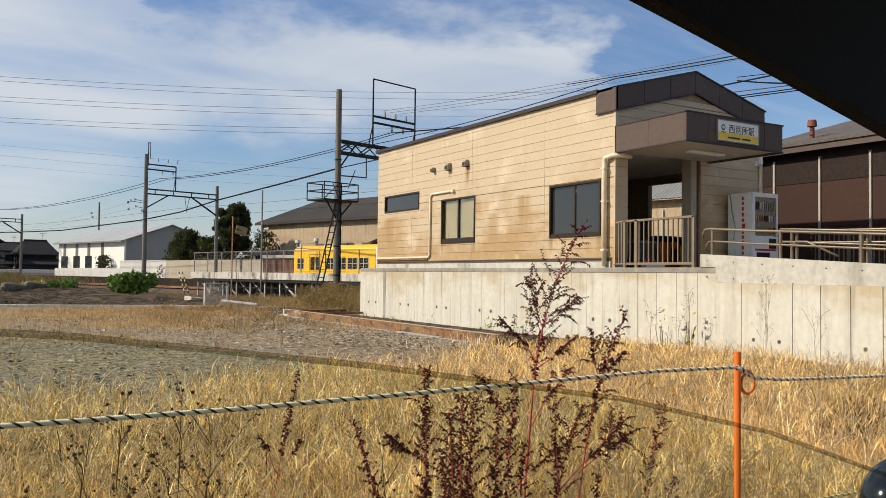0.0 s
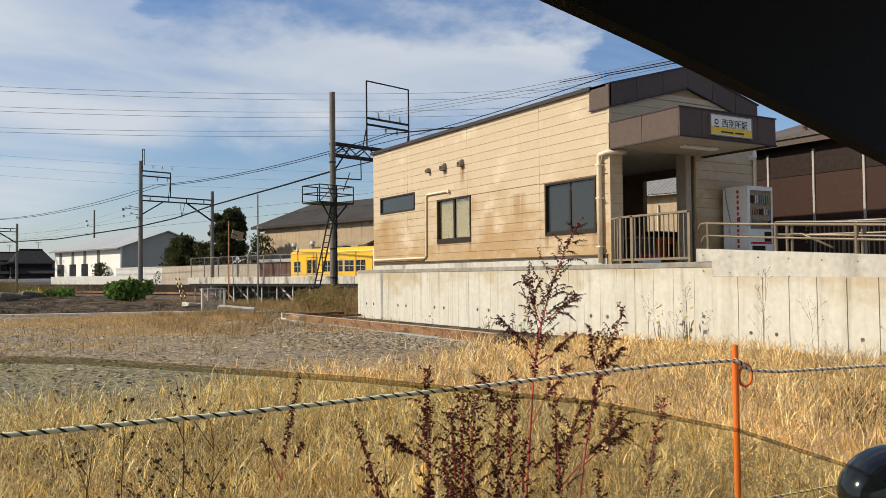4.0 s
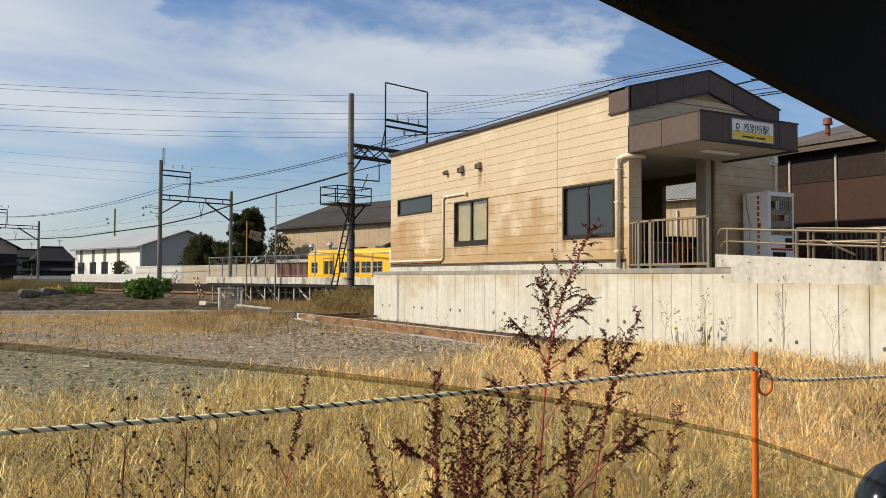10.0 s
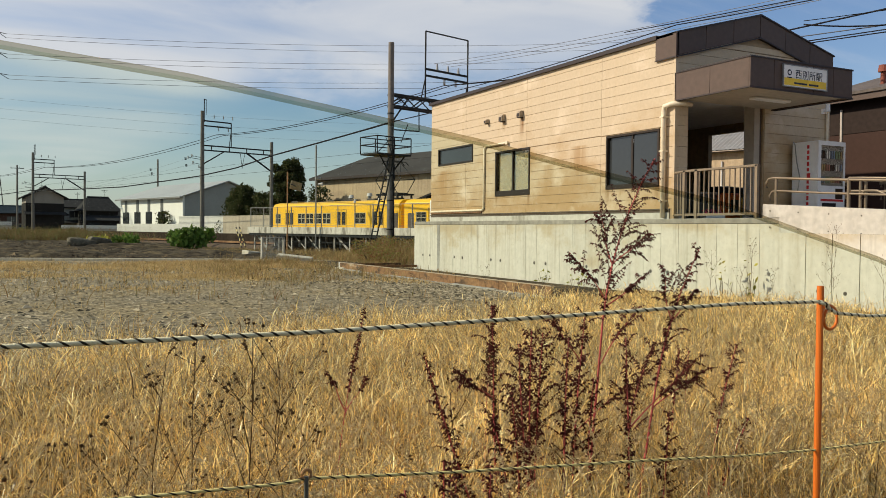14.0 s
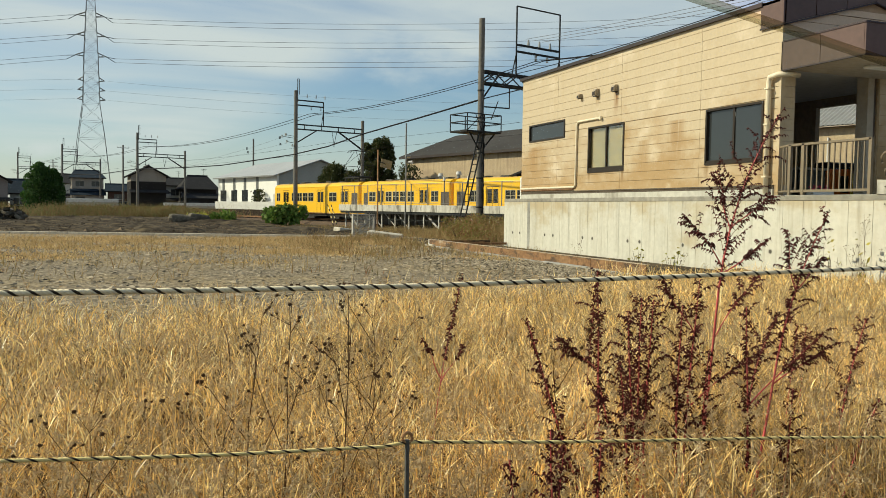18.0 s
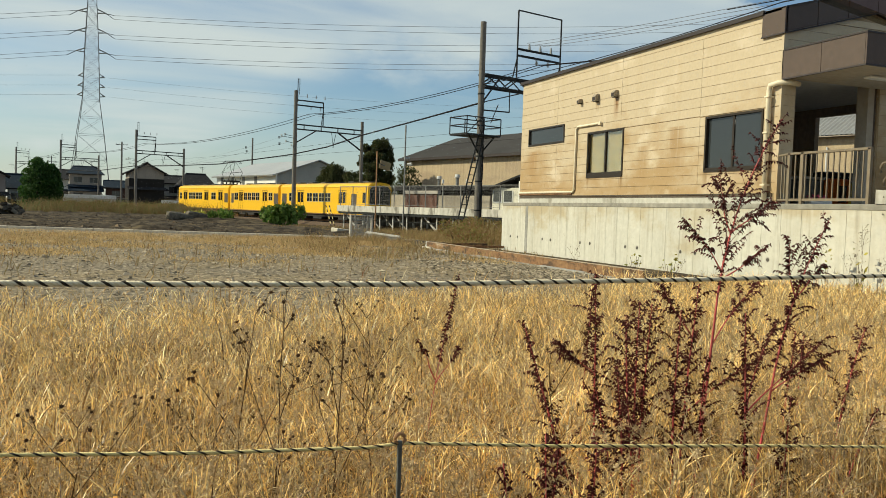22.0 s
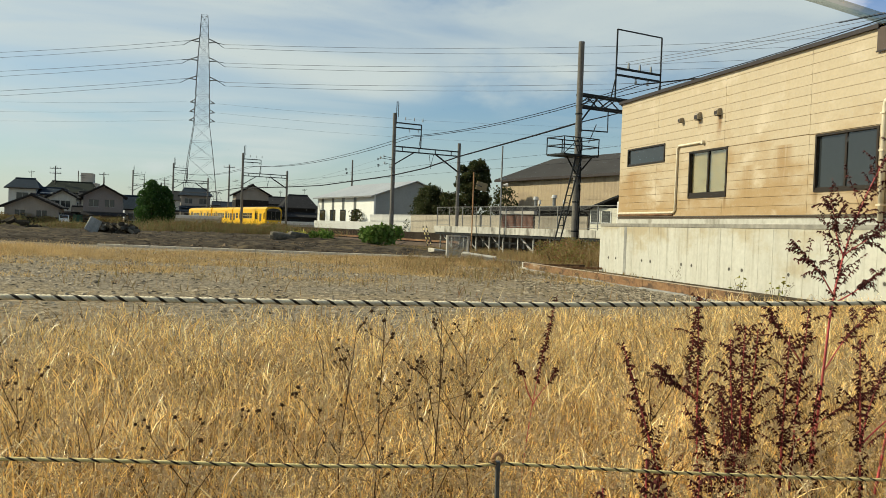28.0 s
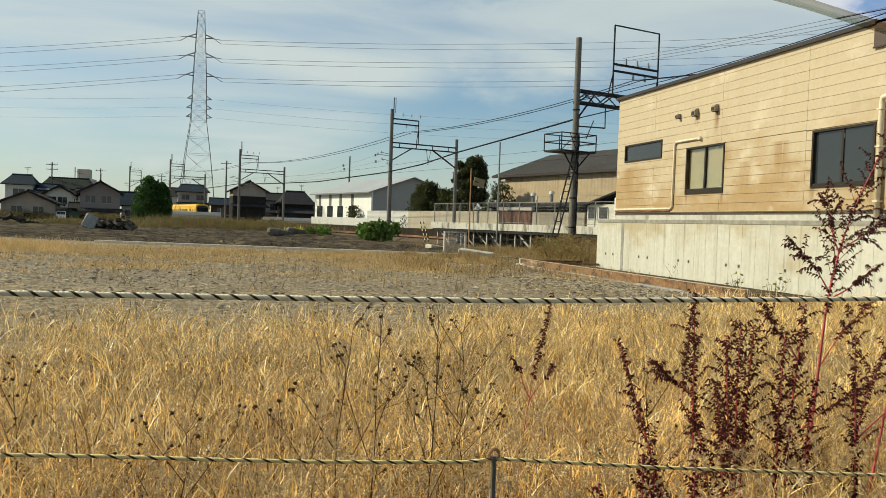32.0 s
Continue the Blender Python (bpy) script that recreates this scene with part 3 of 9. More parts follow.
def build_ground():
    n = 120
    xs = np.concatenate([np.linspace(-1500, -60, 12), np.linspace(-50, 60, n), np.linspace(80, 1500, 12)])
    ys = np.concatenate([np.linspace(-1500, -40, 12), np.linspace(-30, 110, n), np.linspace(130, 2500, 14)])
    v, f = [], []
    trackside = TRACK.inverted()
    for y in ys:
        for x in xs:
            near = -45 < x < 45 and -20 < y < 100
            z = 0.05 * noise.fractal(Vector((x * 0.35, y * 0.35, 3)), 1.0, 2.0, 4) if near else 0.0
            z += 0.16 * max(0.0, min(1.0, (13 - y) / 6)) * max(0.0, min(1.0, (x - 2) / 6))
            off = trackside @ Vector((x, y, 0))
            z -= 0.34 * max(0.0, min(1.0, (off.x + 9.5) / 4)) * max(0.0, min(1.0, (7 - off.x) / 3)) * max(0.0, min(1.0, (off.y - 34) / 6)) * max(0.0, min(1.0, (76 - off.y) / 6))
            v.append((x, y, z))
    w = len(xs)
    for j in range(len(ys) - 1):
        for i in range(w - 1):
            a = j * w + i
            f.append((a, a + 1, a + w + 1, a + w))
    ob = new("ground", raw("ground", v, f, M_LOT, True))
    tagged(ob, "grey gravel and dry bare earth of a vacant lot", "ground", kind="structure")


build_ground()


# ---- station building ----
XW, YF, YB, XE = 10.0, 13.57, 25.52, 15.0
WINS = {"win": (14.03, 15.90, 2.45, 3.745), "w2": (19.29, 21.16, 2.45, 3.785), "slit": (22.56, 24.96, 3.60, 4.165)}


def cut(rects, hole):
    """Takes a hole (a0, a1, b0, b1) out of rectangles."""
    out = []
    h0, h1, k0, k1 = hole
    for a0, a1, b0, b1 in rects:
        if h1 <= a0 or h0 >= a1 or k1 <= b0 or k0 >= b1:
            out.append((a0, a1, b0, b1))
            continue
        if b0 < k0: out.append((a0, a1, b0, k0))
        if k1 < b1: out.append((a0, a1, k1, b1))
        m0, m1 = max(b0, k0), min(b1, k1)
        if a0 < h0: out.append((a0, h0, m0, m1))
        if h1 < a1: out.append((h1, a1, m0, m1))
    return out


M_TRIM_WARM = mat("warm_trim", (0.10, 0.075, 0.052), 0.6, var=0.2, bump=0.05)
M_SOFFIT = mat("soffit", (0.46, 0.40, 0.31), 0.85, var=0.1)
M_PIER = mat("pier_grey", (0.40, 0.35, 0.28), 0.7, var=0.1)
STATION = thing("station_building", pose(0, 0, 0), "small beige station building with weathered siding and brown gable", "building")


def build_station():
    st = STATION
    # core walls with openings through them
    holes = [(a, b, c, d) for a, b, c, d in WINS.values()]
    rects = [(YF, YB, 1.72, 5.74)]
    for h in holes:
        rects = cut(rects, h)
    bm = bmesh.new()
    for a0, a1, b0, b1 in rects:
        box(bm, XW, XW + 0.15, a0, a1, b0, b1)
    wall = part("wall", bm, M_SIDING_CORE, st)
    bm = bmesh.new()
    box(bm, XW + 0.15, XE, YB - 0.15, YB, 1.72, 5.74)
    for a0, a1, b0, b1 in cut([(YF, YB - 0.15, 1.72, 5.74)], (13.9, 17.42, 2.65, 4.22)):
        box(bm, XE - 0.15, XE, a0, a1, b0, b1)
    part("rear_wall", bm, M_SIDING_CORE, st)
    # hall: partition, floor, ceiling
    part("partition", B(XW + 0.15, XE - 0.15, 18.4, 18.52, 1.72, 4.45), M_SIDING, st, "beige inner wall of the waiting hall")
    part("hall_floor", B(XW + 0.05, XE - 0.15, YF - 0.02, 18.4, 1.60, 1.72), M_CONC_GREY, st)
    part("hall_ceiling", B(XW + 0.15, XE - 0.15, YF, 18.4, 4.45, 4.53), M_PLASTER_W, st)
    # base
    part("foundation", B(XW + 0.02, XE - 0.02, YF + 0.6, YB - 0.02, 0.0, 1.70), M_CONC_GREY, st, "grey concrete base")
    bm = bmesh.new()
    box(bm, XW - 0.035, XW, YF + 0.12, YB, 1.915, 1.945)
    box(bm, XW - 0.020, XW, YF + 0.12, YB, 1.86, 1.90)
    part("base_trim", bm, M_TRIM_WARM, st)
    part("foundation_strip", B(XW - 0.032, XW + 0.01, YF + 0.12, YB, 1.712, 1.858), M_CONC_BAND, st, "grey concrete strip below the siding")
    # roof: two slopes, coping on the long side
    bm = bmesh.new()
    prism(bm, [(XW - 0.06, 5.74), (XW - 0.06, 5.80), (12.5, 6.42), (XE + 0.06, 5.80), (XE + 0.06, 5.74), (12.5, 6.34)], YF + 0.05, YB + 0.08)
    part("roof", bm, M_BROWN, st, "brown metal roof")
    part("eave_coping", B(XW - 0.09, XW + 0.04, YF + 0.55, YB + 0.10, 5.735, 5.825), M_BROWN_DK, st)
    # gable fascia: two sloping boards and a return on the long wall, in panels
    for sgn in (-1, 1):
        for k in range(3):
            a, b = k / 3, (k + 1) / 3
            x0, x1 = 12.5 + sgn * (2.53 * (1 - a)), 12.5 + sgn * (2.53 * (1 - b))
            z0, z1 = 5.78 + 0.69 * a, 5.78 + 0.69 * b
            g = 0.008 * sgn
            bm = prism(bmesh.new(), [(x0 - g, z0), (x1 + g, z1), (x1 + g, z1 - 0.50), (x0 - g, z0 - 0.50)], YF - 0.06, YF + 0.04)
            part("fascia_panel", bm, M_BROWN, st)
    bm = bmesh.new()
    prism(bm, [(9.94, 5.80), (12.5, 6.49), (15.06, 5.80), (15.06, 5.77), (12.5, 6.455), (9.94, 5.77)], YF - 0.085, YF + 0.06)
    for sgn in (-1, 1):
        prism(bm, [(12.5 + sgn * 2.53, 5.27), (12.5, 5.96), (12.5, 5.93), (12.5 + sgn * 2.53, 5.24)], YF - 0.075, YF + 0.03)
    part("fascia_trim", bm, M_BROWN_DK, st)
    part("fascia_return", B(XW - 0.06, XW + 0.02, YF - 0.06, YF + 0.60, 5.25, 5.80, bev=0.006), M_BROWN, st)
    part("fascia_return_trim", B(XW - 0.07, XW - 0.05, YF - 0.07, YF + 0.61, 5.24, 5.27), M_BROWN_DK, st)
    # canopy: fascia panels round a soffit
    y0 = 11.51
    x0, x1, z0, z1 = XW, 12.97, 4.30, 4.90
    for a, b in ((0, 0.5), (0.5, 1.0)):
        part("canopy_panel", B(x0 - 0.03, x0 + 0.02, y0 + a * (YF - y0) + 0.006, y0 + b * (YF - y0) - 0.006, z0, z1), M_BROWN, st)
        part("canopy_panel", B(x1 - 0.02, x1 + 0.03, y0 + a * (YF - y0) + 0.006, y0 + b * (YF - y0) - 0.006, z0, z1), M_BROWN, st)
    for a, b in ((0, 0.22), (0.22, 0.6), (0.6, 0.8), (0.8, 1.0)):
        part("canopy_panel", B(x0 - 0.03 + a * 3.03 + 0.006, x0 - 0.03 + b * 3.03 - 0.006, y0 - 0.03, y0 + 0.02, z0, z1), M_BROWN, st)
    bm = bmesh.new()
    for z in (z0, z1):
        box(bm, x0 - 0.045, x1 + 0.045, y0 - 0.045, y0 - 0.005, z - 0.015, z + 0.015)
        box(bm, x0 - 0.045, x0 + 0.0, y0 - 0.005, YF - 0.06, z - 0.015, z + 0.015)
        box(bm, x1 - 0.0, x1 + 0.045, y0 - 0.005, YF - 0.06, z - 0.015, z + 0.015)
    part("canopy_trim", bm, M_BROWN_DK, st)
    part("soffit", B(x0 + 0.02, x1 - 0.02, y0 + 0.02, YF, 4.33, 4.36), M_SOFFIT, st, "grey-beige canopy soffit")
    part("canopy_roof", B(x0 - 0.02, x1 + 0.02, y0, YF, 4.80, 4.86), M_BROWN_DK, st)
    part("soffit_lamp", B(11.1, 12.2, 12.35, 12.55, 4.27, 4.33, bev=0.02), M_WHITE, st, "unlit white strip lamp")
    # corner pier and second pier of the entrance
    part("pier", B(XW + 0.15, XW + 0.36, YF, YF + 0.3, 1.72, 4.45), M_PIER, st)
    part("pier", B(12.42, 12.60, YF, YF + 0.3, 1.72, 4.45), M_PIER, st, "grey-beige entrance post")
    part("pier", B(12.60, 12.80, YF + 0.05, YF + 0.3, 1.72, 4.45), M_BROWN, st, "dark brown entrance post")
    part("lintel", B(XW + 0.15, 12.71, YF + 0.0, YF + 0.15, 4.45, 5.30), M_SIDING_CORE, st)
    part("front_wall", B(12.71, XE, YF, YF + 0.15, 1.72, 5.30), M_SIDING_CORE, st)
    bm = prism(bmesh.new(), [(XW, 5.30), (12.5, 6.0), (XE, 5.30)], YF + 0.01, YF + 0.15)
    part("gable_core", bm, M_SIDING_CORE, st)
    # siding boards
    rows, z = [], 1.945
    pitch = 0.2285
    while z < 5.72:
        rows.append((z, min(z + pitch - 0.009, 5.735)))
        z += pitch
    cols = [YF, 16.12, 19.47, 23.04, YB]
    for i, (r0, r1) in enumerate(rows):
        for c0, c1 in zip(cols, cols[1:]):
            rc = [(c0 + 0.004, c1 - 0.004, r0, r1)]
            for h in holes:
                rc = cut(rc, h)
            if r1 > 5.26 and c0 == YF:
                rc = cut(rc, (YF - 1, YF + 0.6, 5.26, 6))
            for a0, a1, b0, b1 in rc:
                if b1 - b0 > 0.03 and a1 - a0 > 0.03:
                    part("siding_board", B(XW - 0.016, XW, a0, a1, b0, b1), M_SIDING, wall)
        # front: pier, right-hand wall, gable
        if r1 < 4.3:
            part("siding_board", B(XW, XW + 0.36, YF - 0.016, YF, r0, r1), M_SIDING, wall)
        if r1 < 5.4:
            part("siding_board", B(12.75, XE, YF - 0.016, YF, r0, r1), M_SIDING, wall)
        if 4.4 < r0 < 5.3:
            part("siding_board", B(XW, 12.75 - 0.004, YF - 0.016, YF, r0, r1), M_SIDING, wall)
        if r0 >= 5.25:
            half = min(2.5, (6.0 - r0) / 0.276)
            part("siding_board", B(12.5 - half, 12.5 + half, YF - 0.016, YF, r0, min(r1, r0 + 0.21)), M_SIDING, wall)
    part("corner_trim", B(XW - 0.03, XW + 0.04, YF - 0.03, YF + 0.03, 1.80, 5.25), M_SIDING, wall)


build_station()


def build_windows():
    k = 0
    for key, (y0, y1, z0, z1) in WINS.items():
        k += 1
        w = thing("window_%d" % k, pose(0, 0, 0), "dark bronze aluminium sliding window in the siding" if key != "slit" else "long narrow dark window with a bronze frame", "window", kind="structure")
        t = 0.05
        bm = bmesh.new()
        box(bm, XW - 0.04, XW + 0.08, y0, y1, z0, z0 + t)
        box(bm, XW - 0.04, XW + 0.08, y0, y1, z1 - t, z1)
        box(bm, XW - 0.04, XW + 0.08, y0, y0 + t, z0 + t, z1 - t)
        box(bm, XW - 0.04, XW + 0.08, y1 - t, y1, z0 + t, z1 - t)
        part("window_frame", bm, M_FRAME, w)
        ym = (y0 + y1) / 2
        if key != "slit":
            bm = B(XW - 0.01, XW + 0.05, ym - 0.03, ym + 0.03, z0 + t, z1 - t)
            box(bm, XW - 0.025, XW + 0.04, y0 + t, y1 - t, z0 + t, z0 + t + (0.10 if key == "w2" else 0.05))
            part("sash", bm, M_FRAME, w)
        halves = ((y0 + t, ym - 0.03), (ym + 0.03, y1 - t)) if key != "slit" else ((y0 + t, y1 - t),)
        for i, (a, b) in enumerate(halves):
            curtain = key == "w2"
            if curtain:
                vs, fs = [], []
                n = 26
                for j in range(n + 1):
                    y = a + (b - a) * j / n
                    x = XW + 0.07 + 0.012 * math.sin(j * 1.9)
                    vs += [(x, y, z0 + t), (x, y, z1 - t)]
                for j in range(n):
                    fs.append((2 * j, 2 * j + 2, 2 * j + 3, 2 * j + 1))
                part("curtain", raw("curtain", vs, fs, M_CURTAIN, True), M_CURTAIN, w, "drawn yellowish curtain")
                p = part("pane", B(XW + 0.018 + 0.02 * i, XW + 0.022 + 0.02 * i, a, b, z0 + t + 0.1, z1 - t), M_GLASS_CLEAR, w)
                p.visible_shadow = False
            else:
                part("pane", B(XW + 0.012 + 0.02 * i, XW + 0.018 + 0.02 * i, a, b, z0 + t, z1 - t), M_PANE, w, "dark reflecting pane")
        if key == "win":
            part("sticker", B(XW - 0.0, XW + 0.011, 14.93, 15.0, 3.50, 3.60), M_WHITE, w, "small white sticker")


M_GLASS_CLEAR = glass("clear_glass", (0.88, 0.88, 0.84), 0.06)
build_windows()


def build_concrete():
    # board-marked retaining wall of the platform base: upright board strips with fine joints
    wall = thing("wall_retaining", pose(0, 0, 0), "pale board-marked concrete retaining wall with tie holes", "wall", kind="structure")
    xf = 9.60
    part("wall_core", B(xf + 0.02, xf + 0.40, 10.40, 26.03, -0.3, 1.705), M_CONC, wall)
    part("coping", B(xf - 0.006, xf + 0.42, 10.40, 26.03, 1.60, 1.71, bev=0.01), M_CONC_TOP, wall)
    y = 10.40
    while y < 26.0:
        y1 = min(10.31 + 0.535 * (math.floor((y - 10.31 + 0.01) / 0.535) + 1), 26.03)
        if 26.03 - y1 < 0.15: y1 = 26.03
        part("board_strip", B(xf, xf + 0.02, y + 0.004, y1 - 0.004, -0.25, 1.598), M_CONC, wall)
        y = y1
    part("wall_joint", B(xf - 0.008, xf + 0.01, 24.08, 24.25, 0.0, 1.59), M_CONC_GREY, wall, "dark grey construction joint")
    for k in range(6):
        for y in (25.34 - 2.3 * k, 24.80 - 2.3 * k):
            ring = part("tie_recess", rod(bmesh.new(), (xf - 0.003, y, 0.56), (xf + 0.02, y, 0.56), 0.062, n=14), M_CONC_BAND, wall)
            part("tie_hole", rod(bmesh.new(), (xf - 0.006, y - 0.01, 0.56), (xf + 0.02, y - 0.01, 0.56), 0.042, n=12), M_CONC_DK, ring)
    # ramp side wall
    rw = thing("wall_ramp", pose(0, 0, 0), "pale concrete side wall of the access ramp, upper band set above board-marked panels", "wall", kind="structure")
    def top(yy):
        return 1.965 - (10.77 - yy) * 0.058
    bm = prism(bmesh.new(), [(10.77, top(10.77)), (10.77, 1.712), (10.395, 1.712), (10.395, 1.43), (2.5, 1.38), (2.5, top(2.5))], xf - 0.02, xf + 0.30, axis="x")
    part("upper_band", bm, M_CONC_BAND, rw)
    part("wall_core", prism(bmesh.new(), [(10.395, 1.428), (10.395, -0.3), (2.5, -0.3), (2.5, 1.378)], xf - 0.03, xf + 0.30, axis="x"), M_CONC, rw)
    y = 10.31
    while y > 2.6:
        y1 = y - 0.527
        zt = 1.42 - (10.4 - y1) * 0.006
        part("board_strip", B(xf - 0.05, xf - 0.03, y1 + 0.008, y - 0.008, -0.25, zt), M_CONC, rw)
        y = y1
    for i in range(9):
        yy = 10.6 - i * 0.62
        for dz in (0.12, 0.42):
            part("tie_hole", rod(bmesh.new(), (xf - 0.026, yy, top(yy) - dz), (xf - 0.015, yy, top(yy) - dz), 0.013, n=8), M_CONC_DK, rw)
    for yy in (9.52, 8.99, 7.43, 6.90, 5.35):
        part("tie_hole", rod(bmesh.new(), (xf - 0.054, yy, 0.42), (xf - 0.045, yy, 0.42), 0.036, n=10), M_CONC_DK, rw)
    part("landing", B(xf + 0.30, 18.0, 8.5, YF - 0.03, 1.50, 1.72), M_CONC_GREY, rw)
    # rusty plate edging of the old platform foot, on a pale footing
    ed = thing("foundation_edging", pose(0, 0, 0), "low rusty steel plate edging on a pale concrete footing", "edging")
    y = 14.2
    for k in range(6):
        bm = B(7.22, 7.262, y + 0.006, y + 2.15 - 0.006, -0.02, 0.245 - 0.010 * (k % 2), bev=0.006)
        part("rusty_beam", bm, M_EDGING, ed)
        # paler than the plate: the light on the top edge is put into its colour
        part("top_flange", B(7.215, 7.33, y + 0.006, y + 2.15 - 0.006, 0.247, 0.258), M_EDGE_TOP, ed, "top edge coloured pale as if lit")
        part("footing", B(7.10, 7.30, y + 0.006, y + 2.15 - 0.006, -0.3, 0.035 + 0.02 * ((k * 3) % 2), bev=0.015), M_CONC_GREY, ed, "pale concrete footing")
        y += 2.15
    part("white_end", B(7.205, 7.275, 27.10, 27.20, -0.3, 0.26), M_PLASTER_W, ed)
    part("end_footing", B(7.10, 7.55, 26.5, 27.3, -0.3, 0.09, bev=0.03), M_KERB_PALE, ed)
    part("cross_bar", B(7.262, 9.58, 25.75, 25.80, 0.12, 0.20, bev=0.006), M_RUST, ed)
    part("cross_bar", B(7.262, 9.58, 27.14, 27.19, 0.13, 0.22, bev=0.006), M_EDGING, ed)
    solo("fill_ground", B(7.263, 9.62, 14.2, 33.0, -0.3, 0.06, bev=0.02), M_SOIL, "brown earth fill between an edging and a wall", "earth", kind="structure")


M_EDGE_TOP = mat("lit_edge", (0.46, 0.37, 0.27), 0.85, var=0.2, grain=12, coarse=2.0, bump=0.2, tint=(0.27, 0.16, 0.09))
M_KERB_PALE = mat("pale_footing", (0.55, 0.50, 0.41), 0.9, var=0.2, spec=0.1)
build_concrete()


# ---- railway ----
def build_track():
    bm = bmesh.new()
    prism(bm, [(-2.3, -0.5), (-0.9, 0.14), (3.0, 0.14), (4.4, -0.5)], -60, 420)
    bed = solo("ballast_bed", bm, M_BALLAST, "brown-grey railway ballast bed", "ballast", kind="structure", m=TRACK)
    tr = thing("railway_track", TRACK, "narrow gauge railway track on ballast", "track", kind="structure")
    for x in (0.67, 1.43):
        part("rail", B(x - 0.035, x + 0.035, -60, 420, 0.20, 0.34), M_RUST, tr)
    s = -20.0
    sl = mesh_of("sleeper", B(0.15, 1.95, -0.11, 0.11, 0.08, 0.21), M_WOODDK)
    for i in range(260):
        o = part("sleeper", sl, M_WOODDK, tr)
        o.location = (0, s + i * 0.7, 0)


M_BALLAST = mat("ballast", (0.13, 0.095, 0.07), 0.95, spec=0.05, var=0.35, grain=14, coarse=1.0, bump=1.0, fine=18)
build_track()


M_TPANEL = mat("train_panel", (0.085, 0.065, 0.050), 0.4, var=0.1, bump=0.0)
M_TFRAME = mat("train_frame", (0.46, 0.40, 0.26), 0.4, 0.2, var=0.1, bump=0.0)


def car_body_mesh(length):
    """Rounded train body shell along y, x 0 (near side) to 2.12."""
    prof = [(0.0, 0.78), (0.0, 2.95), (0.06, 3.10), (0.22, 3.24), (0.55, 3.33), (1.06, 3.36), (1.57, 3.33), (1.90, 3.24), (2.06, 3.10), (2.12, 2.95), (2.12, 0.78)]
    bm = bmesh.new()
    a = [bm.verts.new((x, 0, z)) for x, z in prof]
    b = [bm.verts.new((x, length, z)) for x, z in prof]
    for i in range(len(prof) - 1):
        bm.faces.new((a[i], a[i + 1], b[i + 1], b[i]))
    bm.faces.new((a[-1], a[0], b[0], b[-1]))
    bm.faces.new(a); bm.faces.new(b[::-1])
    bmesh.ops.bevel(bm, geom=[e for e in bm.edges if abs(e.verts[0].co.y - e.verts[1].co.y) < 1e-4], offset=0.07, segments=2, affect="EDGES")
    return bm


M_TEND = mat("car_end", (0.030, 0.026, 0.024), 0.45, var=0.15, bump=0.0)


